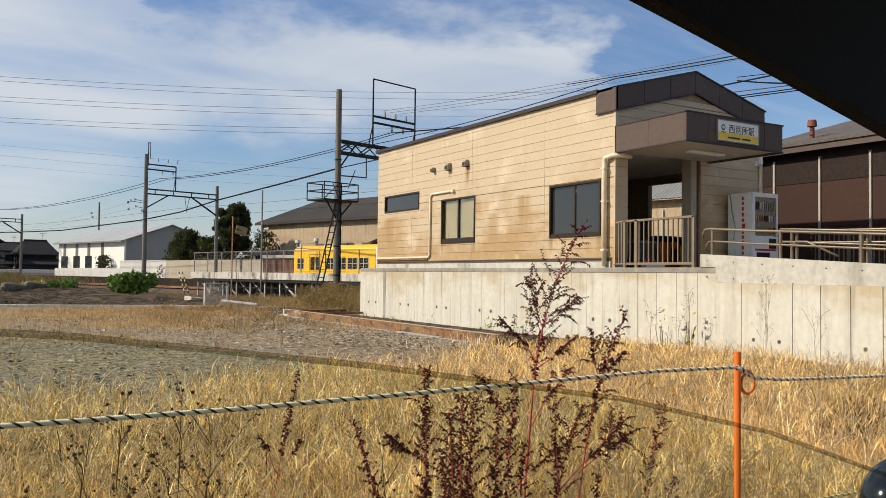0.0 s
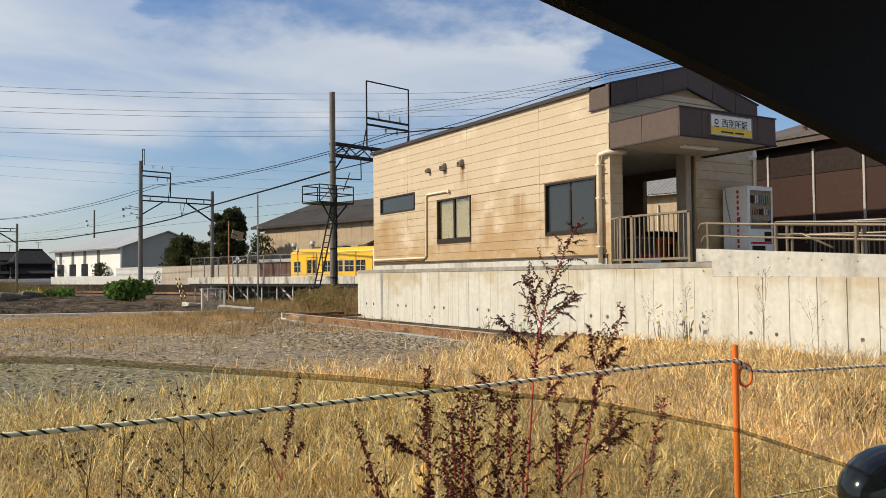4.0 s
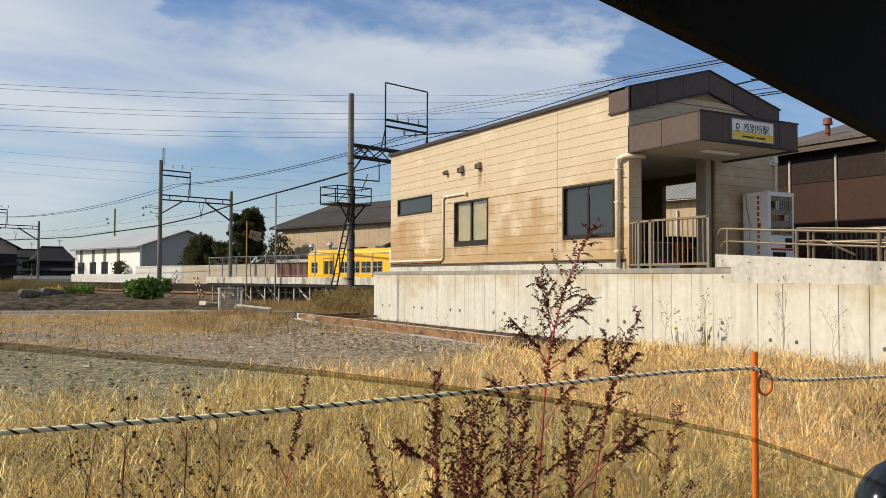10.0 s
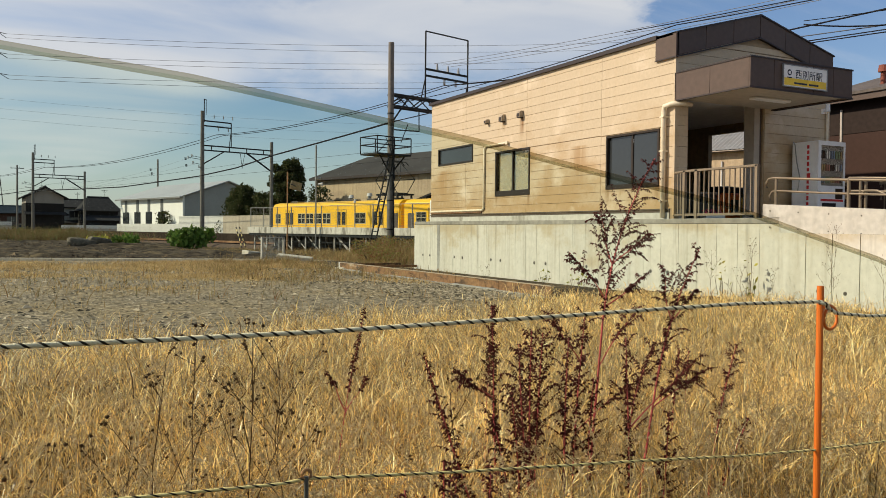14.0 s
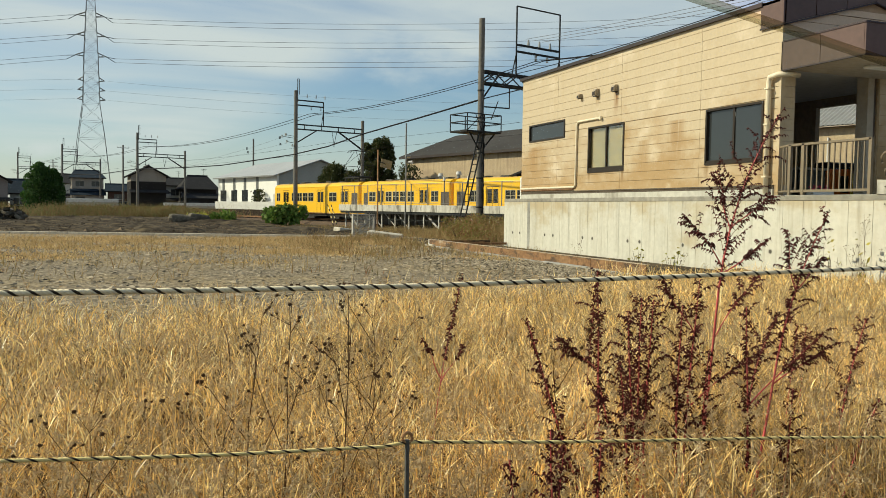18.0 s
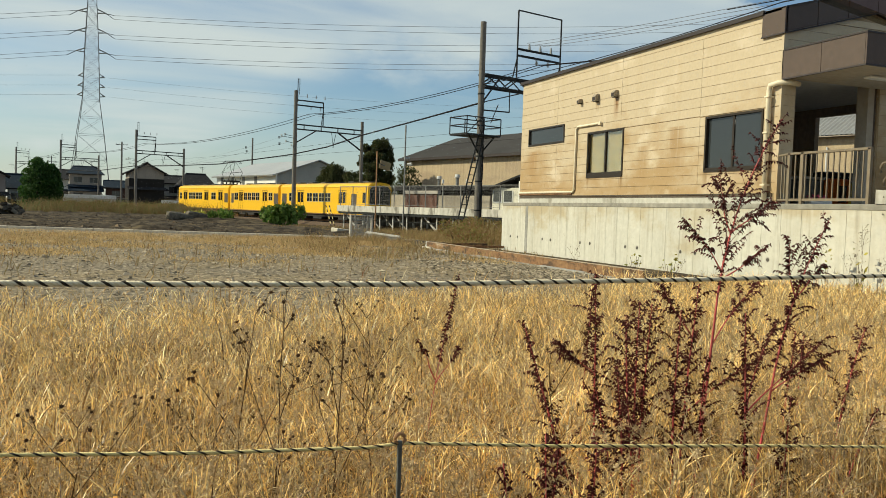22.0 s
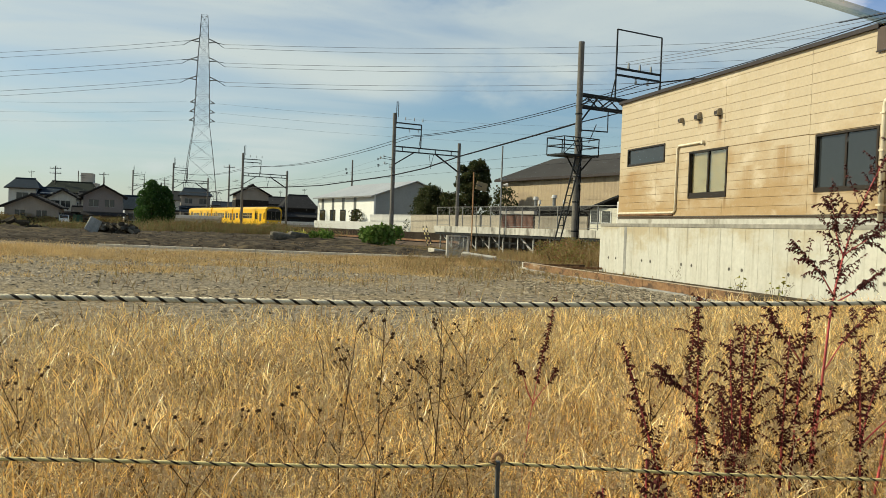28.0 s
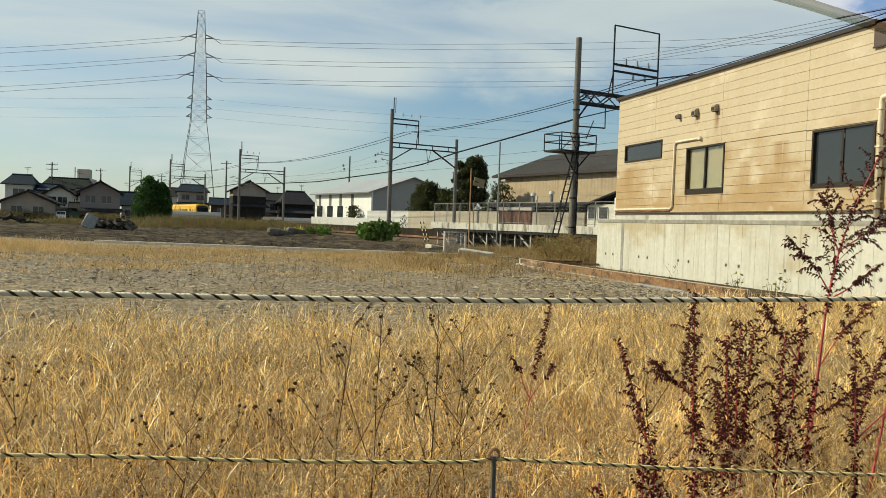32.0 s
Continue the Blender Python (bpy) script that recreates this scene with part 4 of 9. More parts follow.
def build_car(length, layout, cab_front, cab_rear, pantos, label):
    c = thing("train_car", TRACK, label, "train", "cars of the yellow train")
    part("body", car_body_mesh(length), M_YELLOW, c)
    part("underframe", B(0.12, 2.0, 0.1, length - 0.1, 0.58, 0.80), M_TINT_UNDER, c)
    part("skirt_line", B(-0.006, 0.004, 0.08, length - 0.08, 0.78, 0.86), M_RUST, c, "red-brown line along the sill")
    part("rain_gutter", B(-0.02, 0.02, 0.05, length - 0.05, 2.96, 3.0), M_YELLOW, c)
    for y in (length * 0.22, length * 0.5, length * 0.68):
        part("equipment_box", B(0.15, 1.95, y, y + 1.5, 0.36, 0.60, bev=0.03), M_TINT_UNDER, c)
    for y in (2.2, length - 2.2):
        bo = part("bogie", B(0.3, 1.8, y - 0.9, y + 0.9, 0.40, 0.62, bev=0.04), M_TINT_UNDER, c)
        for dy in (-0.65, 0.65):
            for x in (0.62, 1.44):
                part("wheel", rod(bmesh.new(), (x, y + dy, 0.60), (x + 0.06, y + dy, 0.60), 0.30, n=14), M_STEEL, bo)
    for kind, y0, y1 in layout:
        # y counted from the leading end of the car; mirrored on the far side
        a, b = length - y1, length - y0
        if kind == "w":
            bm = bmesh.new()
            for z in (1.80, 2.16, 2.50):
                box(bm, -0.014, 0.01, a, b, z - 0.02, z + 0.02)
            for y in (a, (a + b) / 2, b):
                box(bm, -0.014, 0.01, y - 0.02, y + 0.02, 1.80, 2.50)
            part("window", B(-0.006, 0.01, a, b, 1.80, 2.50), M_TWIN, c)
            part("window_frame", bm, M_TFRAME, c)
        elif kind == "d":
            m = (a + b) / 2
            bm = bmesh.new()
            for y in (a, m, b):
                box(bm, -0.010, 0.01, y - 0.012, y + 0.012, 0.90, 2.72)
            box(bm, -0.010, 0.01, a, b, 2.71, 2.74)
            d = part("door", bm, M_FRAME, c)
            for p, q in ((a + 0.10, m - 0.07), (m + 0.07, b - 0.10)):
                part("door_pane", B(-0.007, 0.01, p, q, 1.72, 2.58), M_TWIN, d)
        elif kind == "g":
            part("dark_panel", B(-0.007, 0.01, a, b, 1.50, 2.45), M_TPANEL, c, "dark blanked window panel")
        elif kind == "c":
            d = part("cab_door", B(-0.012, 0.01, a, b, 0.90, 2.72), M_YELLOW, c)
            part("door_pane", B(-0.016, 0.01, a + 0.1, b - 0.1, 1.75, 2.55), M_TWIN, d)
    for front, y, sg in ((cab_front, length, 1), (cab_rear, 0.0, -1)):
        if front:
            arch = [(0.13, 1.62), (0.13, 2.78), (0.36, 3.04), (1.06, 3.14), (1.76, 3.04), (1.99, 2.78), (1.99, 1.62)]
            part("end_panel", prism(bmesh.new(), arch, min(y - 0.004, y + sg * 0.008), max(y - 0.004, y + sg * 0.008)), M_TEND, c, "black windscreen band on a yellow car end")
            part("windscreen", B(0.18, 1.94, y - 0.01, y + sg * 0.012, 1.72, 2.75), M_TWIN, c)
            bm = bmesh.new()
            for x in (0.18, 0.80, 1.32, 1.94):
                box(bm, x - 0.03, x + 0.03, y - 0.01, y + sg * 0.02, 1.70, 2.77)
            part("windscreen_frame", bm, M_TEND, c)
            for x in (0.35, 1.77):
                part("headlight", rod(bmesh.new(), (x, y, 1.35), (x, y + sg * 0.05, 1.35), 0.10, n=12), M_PLASTER_W, c)
            part("destination_sign", B(0.75, 1.37, y - 0.01, y + sg * 0.02, 2.85, 3.05), M_BLACK, c)
            part("coupler", B(0.95, 1.17, y - sg * 0.1, y + sg * 0.45, 0.60, 0.75), M_STEEL, c)
        else:
            part("gangway", B(0.55, 1.57, y - 0.02, y + sg * 0.22, 0.80, 2.85), M_BLACK, c)
    for y in np.arange(1.2, length - 1, 2.3):
        part("roof_vent", B(0.75, 1.37, float(y), float(y) + 0.9, 3.32, 3.46, bev=0.03), M_TROOF, c)
    for y in pantos:
        pg = part("pantograph", box(B(0.40, 1.72, y - 1.1, y - 0.9, 3.62, 3.72), 0.40, 1.72, y + 0.9, y + 1.1, 3.62, 3.72), M_STEEL, c)
        bm = bmesh.new()
        for x in (0.42, 1.70):
            box(bm, x - 0.04, x + 0.04, y - 1.1, y + 1.1, 3.62, 3.72)
        for k in (-0.45, 0.45):
            rod(bm, (0.40, y + k, 3.74), (1.72, y + k, 3.74), 0.06, n=8)
        part("base_frame", bm, M_STEEL, pg)
        for x in (0.48, 1.64):
            for k in (-0.95, 0.0, 0.95):
                part("insulator", rod(bmesh.new(), (x, y + k, 3.42), (x, y + k, 3.62), 0.09, 0.06, n=8), M_BLACK, pg)
        bm = bmesh.new()
        for sg in (-1, 1):
            for x in (0.42, 1.70):
                xm, xt = 1.06 + (x - 1.06) * 0.95, 1.06 + (x - 1.06) * 0.55
                rod(bm, (x, y + sg * 0.45, 3.74), (xm, y + sg * 1.25, 4.62), 0.026, n=5)
                rod(bm, (xm, y + sg * 1.25, 4.62), (xt, y + sg * 0.15, 5.72), 0.020, n=5)
            rod(bm, (0.45, y + sg * 1.25, 4.62), (1.67, y + sg * 1.25, 4.62), 0.02, n=5)
            rod(bm, (0.48, y + sg * 1.2, 4.66), (1.34, y + sg * 0.2, 5.68), 0.014, n=4)
        part("linkage", bm, M_STEEL, pg)
        bm = bmesh.new()
        for sg in (-0.2, 0.2):
            tube(bm, [(0.12, y + sg, 5.60), (0.28, y + sg, 5.76), (0.45, y + sg, 5.80), (1.67, y + sg, 5.80), (1.84, y + sg, 5.76), (2.0, y + sg, 5.60)], 0.028, 5)
        for x in (0.55, 1.57):
            rod(bm, (x, y - 0.2, 5.78), (x, y + 0.2, 5.78), 0.03, n=5)
        part("collector_head", bm, M_STEEL, pg)
    return c


LA = [("w", 0.45, 1.15), ("d", 1.75, 2.95)] + [("w", 3.5 + 1.05 * i, 4.4 + 1.05 * i) for i in range(4)] + [("d", 8.2, 9.4), ("w", 10.3, 11.5), ("d", 12.2, 13.4), ("g", 13.9, 14.8)]
LB = [("g", 0.4, 1.0), ("w", 1.2, 2.1), ("d", 2.3, 3.3)] + [("w", 3.5 + 0.95 * i, 4.3 + 0.95 * i) for i in range(4)] + [("d", 7.8, 8.9), ("w", 9.2, 10.0), ("g", 10.3, 11.2)]
LC = [("g", 0.4, 1.3), ("w", 1.8, 2.7), ("d", 3.4, 4.6)] + [("w", 5.2 + 1.05 * i, 6.1 + 1.05 * i) for i in range(4)] + [("d", 10.6, 11.8), ("g", 12.6, 13.4), ("c", 14.2, 14.85)]
CARS = [
    (build_car(15.0, LA, True, False, (1.8,), "yellow electric train car with a driving cab and a raised pantograph"), 15.0, 0.0),
    (build_car(11.3, LB, False, False, (), "short yellow electric train car in the middle of a train"), 11.3, 15.35),
    (build_car(15.1, LC, False, True, (), "yellow electric train car with a driving cab, trailing"), 15.1, 27.0),
]


M_FENCE = mat("fence_paint", (0.24, 0.235, 0.22), 0.6, 0.2, var=0.15, bump=0.0)
M_LEG = mat("leg_paint", (0.52, 0.50, 0.45), 0.6, var=0.15, streak=0.5, streak_col=(0.2, 0.1, 0.05))


def build_platform():
    p = thing("platform", TRACK, "raised concrete station platform on steel legs with a wire fence", "platform")
    off0, off1, s0, s1 = -2.5, -0.25, 26.0, 62.2
    n = 12
    for i in range(n):
        a, b = s0 + (s1 - s0) * i / n, s0 + (s1 - s0) * (i + 1) / n
        part("edge_slab", B(off0, off0 + 0.25, a + 0.01, b - 0.01, 1.08, 1.53, bev=0.012), M_SLAB, p)
    part("deck", B(off0 + 0.25, off1, s0, s1, 1.30, 1.52), M_CONC_GREY, p)
    part("edge_beam", B(off0 + 0.05, off0 + 0.2, s0, s1, 0.92, 1.075), M_STEEL, p)
    part("end_slab", B(off0, off1, s1, s1 + 0.15, 1.08, 1.53), M_SLAB, p)
    s = s1 - 0.5
    k = 0
    while s > s0:
        part("leg", B(off0 + 0.2, off0 + 0.27, s - 0.04, s + 0.04, -0.5, 1.07), M_LEG, p)
        part("leg", B(off1 - 0.4, off1 - 0.26, s - 0.07, s + 0.07, -0.5, 1.3), M_LEG, p)
        if k % 2 == 0:
            bm = rod(bmesh.new(), (off0 + 0.30, s, 1.02), (off0 + 0.30, s - 1.6, -0.05), 0.03, n=6)
            part("brace", bm, M_LEG, p)
        if k % 3 == 1:
            part("brace", rod(bmesh.new(), (off0 + 0.33, s, 0.0), (off0 + 0.33, s + 1.6, 1.02), 0.03, n=6), M_LEG, p)
        s -= 1.65
        k += 1
    # made-up back wall, added to keep the space under the deck dark
    part("rear_wall", B(off1 - 0.24, off1 - 0.10, s0, s1 - 0.3, -0.5, 1.30), M_CONC_DK, p, "dark wall added under the deck to stand in for shade")
    part("low_beam", B(off0 + 0.21, off0 + 0.26, s0, s1 - 0.4, 0.52, 0.58), M_STEEL, p)
    # fence on the near edge
    f = thing("platform_fence", TRACK, "grey steel mesh fence along the platform edge", "fence")
    s = s1 - 0.1
    while s > s0:
        part("post", B(off0 + 0.10, off0 + 0.15, s - 0.02, s + 0.02, 1.53, 2.92), M_FENCE, f)
        s -= 1.8
    part("top_rail", B(off0 + 0.105, off0 + 0.145, s0, s1, 2.885, 2.92), M_FENCE, f)
    part("bottom_rail", B(off0 + 0.11, off0 + 0.14, s0, s1, 1.62, 1.645), M_FENCE, f)
    vs, fs = [], []
    y = s0
    while y < s1:
        b = len(vs)
        vs += [(off0 + 0.12, y, 1.65), (off0 + 0.12, y + 0.005, 1.65), (off0 + 0.12, y + 0.005, 2.88), (off0 + 0.12, y, 2.88)]
        fs.append((b, b + 1, b + 2, b + 3))
        y += 0.09
    for z in np.arange(1.75, 2.85, 0.18):
        b = len(vs)
        z = float(z)
        vs += [(off0 + 0.121, s0, z), (off0 + 0.121, s1, z), (off0 + 0.121, s1, z + 0.004), (off0 + 0.121, s0, z + 0.004)]
        fs.append((b, b + 1, b + 2, b + 3))
    tagged(part("wire_mesh", raw("wire_mesh", vs, fs, M_FENCE), M_FENCE, f), kind="stuff")


build_platform()


def insulators(bm, p, n=3, r=0.05, down=True):
    p = Vector(p)
    for i in range(n):
        z = -0.07 * i if down else 0.07 * i
        rod(bm, p + Vector((0, 0, z)), p + Vector((0, 0, z - 0.04)), r, r * 0.6, n=7)
    return bm


def catenary_portal(s, off_near, off_far, h_near, h_far, zb, label):
    g = thing("catenary_portal", TRACK, label, "catenary portal", "overhead line portals")
    part("near_pole", rod(bmesh.new(), (off_near, s, -0.2), (off_near, s, h_near), 0.19, 0.14, n=12), M_POLE, g)
    part("far_pole", rod(bmesh.new(), (off_far, s, -0.2), (off_far, s, h_far), 0.17, 0.13, n=12), M_POLE, g)
    bm = bmesh.new()
    for z in (zb, zb - 0.38):
        box(bm, off_near, off_far, s - 0.05, s + 0.05, z - 0.05, z + 0.05)
    for i in range(4):
        x = off_near + (off_far - off_near) * (i + 0.5) / 4
        box(bm, x - 0.03, x + 0.03, s - 0.03, s + 0.03, zb - 0.38, zb)
    part("beam", bm, M_STEEL, g)
    w = off_far - off_near
    part("brace", rod(bmesh.new(), (off_near, s, zb - 1.55), (off_near + w * 0.30, s, zb - 0.4), 0.05, n=6), M_STEEL, g)
    bm = bmesh.new()
    rod(bm, (off_far, s, zb - 1.75), (off_far - w * 0.36, s, zb - 0.4), 0.05, n=6)
    rod(bm, (off_far - 0.12, s, zb - 1.75), (off_far - w * 0.36 - 0.12, s, zb - 0.4), 0.035, n=6)
    part("brace", bm, M_STEEL, g)
    bm = bmesh.new()
    for dx in (-0.55, 0.0):
        rod(bm, (off_near + w * 0.60 + dx * 0.8, s, zb - 0.4), (off_near + w * 0.56, s, zb - 1.5), 0.022, n=5)
    insulators(bm, (off_near + w * 0.56, s, zb - 1.4), 4)
    part("hanger", bm, M_STEEL, g)
    # feeder frame on top of the near pole
    bm = bmesh.new()
    x1 = off_near + w * 0.40
    for z in (h_near - 0.77, h_near - 1.17):
        box(bm, off_near, x1, s - 0.04, s + 0.04, z - 0.05, z + 0.05)
    rod(bm, (x1, s, h_near - 0.77), (x1, s, zb), 0.045, n=6)
    rod(bm, (x1 - 0.18, s, zb), (x1, s, h_near - 1.4), 0.03, n=6)
    part("feeder_frame", bm, M_STEEL, g)
    for i in range(3):
        x = off_near + w * (0.16 + 0.13 * i)
        part("insulator", rod(bmesh.new(), (x, s, h_near - 0.5), (x, s, h_near - 0.22), 0.05, 0.03, n=7), M_GREYMETAL, g)
    for i in range(2):
        bm = bmesh.new()
        insulators(bm, (off_near + w * (0.22 + 0.14 * i), s, h_near - 1.22), 4, 0.06)
        part("insulator_string", bm, M_GREYMETAL, g)
    bm = rod(bmesh.new(), (off_near + 0.16, s, h_near - 0.9), (off_near + 0.16, s, h_near + 0.95), 0.035, n=6)
    rod(bm, (off_near + 0.32, s, h_near - 0.3), (off_near + 0.32, s, h_near + 0.95), 0.025, n=6)
    rod(bm, (off_near + 0.14, s, h_near + 0.95), (off_near + 0.34, s, h_near + 0.95), 0.025, n=6)
    part("top_bracket", bm, M_STEEL, g)
    # wires hung beside the near pole
    bm = bmesh.new()
    for dx, dz in ((-0.6, 3.75), (-0.9, 3.9), (-0.5, 4.3), (0.0, 4.6)):
        rod(bm, (off_near - 0.1, s, h_near - dz), (off_near + dx - 0.3, s, h_near - dz + 0.1), 0.02, n=5)
        cup = insulators(bmesh.new(), (off_near + dx - 0.3, s, h_near - dz + 0.2), 3, 0.085)
        part("insulator", cup, M_PLASTER_W, g)
    part("side_arm", bm, M_STEEL, g)
    return g


catenary_portal(70.5, -2.0, 4.35, 10.8, 8.8, 8.05, "railway overhead line portal of two concrete poles and a steel beam")
catenary_portal(115.9, -1.5, 4.6, 10.35, 8.38, 7.75, "railway overhead line portal of two concrete poles and a steel beam")
catenary_portal(158.5, -1.5, 4.6, 11.2, 9.0, 8.3, "far railway overhead line portal")
catenary_portal(200.0, -1.5, 4.6, 11.8, 9.4, 8.8, "far railway overhead line portal")


def build_main_pole():
    """Pole beside the platform with a work stand, a truss over the line and a feeder frame."""
    s, o = 42.1, -5.62
    g = thing("catenary_pole", TRACK, "tall weathered concrete railway pole with a steel work stand", "catenary pole", "overhead line portals")
    part("pole", rod(bmesh.new(), (o, s, -0.3), (o, s, 11.1), 0.172, 0.15, n=16), M_POLE, g, smooth=False)
    for k, (dx, dy, zt, r) in enumerate(((0.165, -0.09, 6.2, 0.05), (0.10, -0.17, 5.6, 0.045), (0.19, 0.02, 8.0, 0.03), (-0.02, -0.19, 7.2, 0.02))):
        pts = [(o + dx + 0.012 * math.sin(i * 1.9 + k), s + dy - 0.012 * math.cos(i * 2.3 + k), zt * i / 12) for i in range(13)]
        part("cable_duct", tube(bmesh.new(), pts, r, 7), M_STEEL, g, "dark cable strapped to the pole")
    for zb in (1.4, 2.9, 4.2, 6.0, 7.4):
        part("clamp", rod(bmesh.new(), (o, s, zb), (o, s, zb + 0.07), 0.185, n=14), M_STEEL, g)
    # truss to the far side
    bm = bmesh.new()
    L = 10.5
    for z in (8.42, 7.82):
        for dy in (-0.25, 0.25):
            box(bm, o, o + L, s + dy - 0.04, s + dy + 0.04, z - 0.05, z + 0.05)
    n = 14
    for i in range(n):
        x0, x1 = o + L * i / n, o + L * (i + 1) / n
        za, zb = (8.38, 7.86) if i % 2 else (7.86, 8.38)
        for dy in (-0.25, 0.25):
            rod(bm, (x0, s + dy, za), (x1, s + dy, zb), 0.035, n=5)
    rod(bm, (o, s, 6.9), (o + 1.3, s, 8.5), 0.05, n=6)
    part("truss", bm, M_STEEL, g)
    part("far_pole", rod(bmesh.new(), (o + L, s, -0.3), (o + L, s, 9.0), 0.22, 0.18, n=12), M_POLE, g)
    # feeder frame above the truss
    bm = bmesh.new()
    xa, xb = -3.25, -0.08
    for x in (xa, xb):
        rod(bm, (x, s, 8.4), (x, s, 12.1), 0.045, n=6)
        rod(bm, (x - 0.28, s, 8.5), (x, s, 9.6), 0.035, n=6)
    for z in (12.1,):
        rod(bm, (xa, s, z), (xb, s, z), 0.04, n=6)
    for z in (10.08, 9.73):
        box(bm, xa, xb, s - 0.05, s + 0.05, z - 0.05, z + 0.05)
    part("feeder_frame", bm, M_STEEL, g)
    for i in range(3):
        x = xa + 0.85 + 0.8 * i
        part("insulator", rod(bmesh.new(), (x, s, 10.12), (x, s, 10.45), 0.08, 0.04, n=8), M_GREYMETAL, g)
    for i in range(2):
        bm = bmesh.new()
        insulators(bm, (xa + 1.4 + 0.85 * i, s, 9.64), 4, 0.08)
        part("insulator_string", bm, M_GREYMETAL, g)
    # work stand
    z = 5.28
    xl, xr, hr = o - 1.42, o + 0.80, 0.86
    part("stand_floor", B(xl, xr, s - 0.70, s + 0.70, z - 0.06, z + 0.02), M_STEEL, g)
    for x in (xl, o - 0.45, xr):
        for dy in (-0.70, 0.70):
            part("railing_post", rod(bmesh.new(), (x, s + dy, z), (x, s + dy, z + hr), 0.028, n=6), M_STEEL, g)
    for zz in (z + 0.45, z + hr):
        for dy in (-0.70, 0.70):
            part("stand_rail", rod(bmesh.new(), (xl, s + dy, zz), (xr, s + dy, zz), 0.028, n=6), M_STEEL, g)
        for x in (xl, xr):
            part("stand_rail", rod(bmesh.new(), (x, s - 0.70, zz), (x, s + 0.70, zz), 0.028, n=6), M_STEEL, g)
    part("railing_brace", rod(bmesh.new(), (xl, s - 0.70, z), (o - 0.45, s - 0.70, z + hr), 0.022, n=6), M_STEEL, g)
    part("railing_brace", rod(bmesh.new(), (o - 0.45, s - 0.70, z), (o - 0.9, s - 0.70, z + hr), 0.022, n=6), M_STEEL, g)
    bm = bmesh.new()
    for x in (o - 0.95, o + 0.7):
        rod(bm, (x, s - 0.3, z - 0.05), (o, s, z - 1.0), 0.04, n=6)
    part("stand_brace", bm, M_STEEL, g)
    bm = bmesh.new()
    for dx in (0.0, 0.34):
        rod(bm, (o - 0.55 + dx, s - 0.6, z), (o - 2.2 + dx, s - 0.9, 0.0), 0.04, n=5)
    for i in range(14):
        f = (i + 0.5) / 14
        rod(bm, (o - 0.55 - 1.65 * f, s - 0.6 - 0.3 * f, z * (1 - f)), (o - 0.21 - 1.65 * f, s - 0.6 - 0.3 * f, z * (1 - f)), 0.02, n=5)
    part("ladder", bm, M_STEEL, g)
    # pull-off arms
    bm = bmesh.new()
    rod(bm, (o, s, 6.62), (o + 1.95, s, 6.68), 0.035, n=6)
    rod(bm, (o + 1.95, s, 6.68), (o + 1.93, s, 7.9), 0.03, n=6)
    rod(bm, (o + 0.7, s, 6.0), (o + 1.17, s, 7.0), 0.025, n=6)
    part("pull_off", bm, M_STEEL, g)


build_main_pole()


def build_under_grass():
    """Dark sheet added under the tall grass so the gaps between straws look shaded."""
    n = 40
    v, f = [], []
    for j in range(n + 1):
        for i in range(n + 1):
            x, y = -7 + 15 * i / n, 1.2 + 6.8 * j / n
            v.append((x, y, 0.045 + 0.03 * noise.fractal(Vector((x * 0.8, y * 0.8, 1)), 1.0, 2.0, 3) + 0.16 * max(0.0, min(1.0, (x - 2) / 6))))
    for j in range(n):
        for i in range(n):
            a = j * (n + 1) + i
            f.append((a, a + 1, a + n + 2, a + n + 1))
    tagged(new("under_grass_sheet", raw("under_grass_sheet", v, f, M_UNDER_GRASS, True)), "dark sheet added beneath dry grass to darken its gaps", "ground", kind="structure")


M_UNDER_GRASS = mat("under_grass_dark", (0.085, 0.052, 0.024), 0.95, spec=0.05, var=0.4, grain=30, bump=0.8, fine=40)
build_under_grass()


# ---- details of the station front ----
def build_sign():
    s = thing("station_sign", pose(10.86, 11.475, 4.39), "white station name board with a yellow lower band and black characters", "sign")
    w, h = 1.28, 0.42
    part("board", B(0, w, -0.035, 0.0, 0, h, bev=0.004), M_WHITE, s)
    part("yellow_band", B(0.02, w - 0.02, -0.039, -0.034, 0.02, 0.165), M_SIGN_YELLOW, s)
    part("frame", box(box(box(B(-0.015, w + 0.015, -0.045, 0, -0.015, 0.0), -0.015, w + 0.015, -0.045, 0, h, h + 0.015), -0.015, 0.0, -0.045, 0, 0, h), w, w + 0.015, -0.045, 0, 0, h), M_GREYMETAL, s)
    part("emblem", rod(bmesh.new(), (0.17, -0.037, 0.275), (0.17, -0.034, 0.275), 0.062, n=20), M_SIGN_INK, s)
    part("emblem_bar", B(0.10, 0.24, -0.039, -0.034, 0.165, 0.185), M_SIGN_INK, s)
    part("emblem_centre", rod(bmesh.new(), (0.17, -0.041, 0.275), (0.17, -0.036, 0.275), 0.035, n=16), M_WHITE, s)
    cu = bpy.data.curves.new("characters", "FONT")
    cu.body = "\u897f\u5225\u6240\u99c5"
    cu.size, cu.extrude, cu.space_character = 0.20, 0.002, 1.05
    cu.materials.append(M_SIGN_INK)
    t = new("characters", cu)
    t.parent = s
    t.matrix_basis = pose(0.33, -0.038, 0.185, 90, 0, 0)
    for a, b in ((0.30, 0.68), (0.74, 1.02)):
        part("small_lettering", B(a, b, -0.042, -0.038, 0.055, 0.09), M_SIGN_INK, s)


M_SIGN_YELLOW = mat("sign_yellow", (0.80, 0.55, 0.05), 0.5, var=0.08, bump=0.0)
M_SIGN_INK = mat("sign_ink", (0.02, 0.025, 0.04), 0.5, var=0.05, bump=0.0)
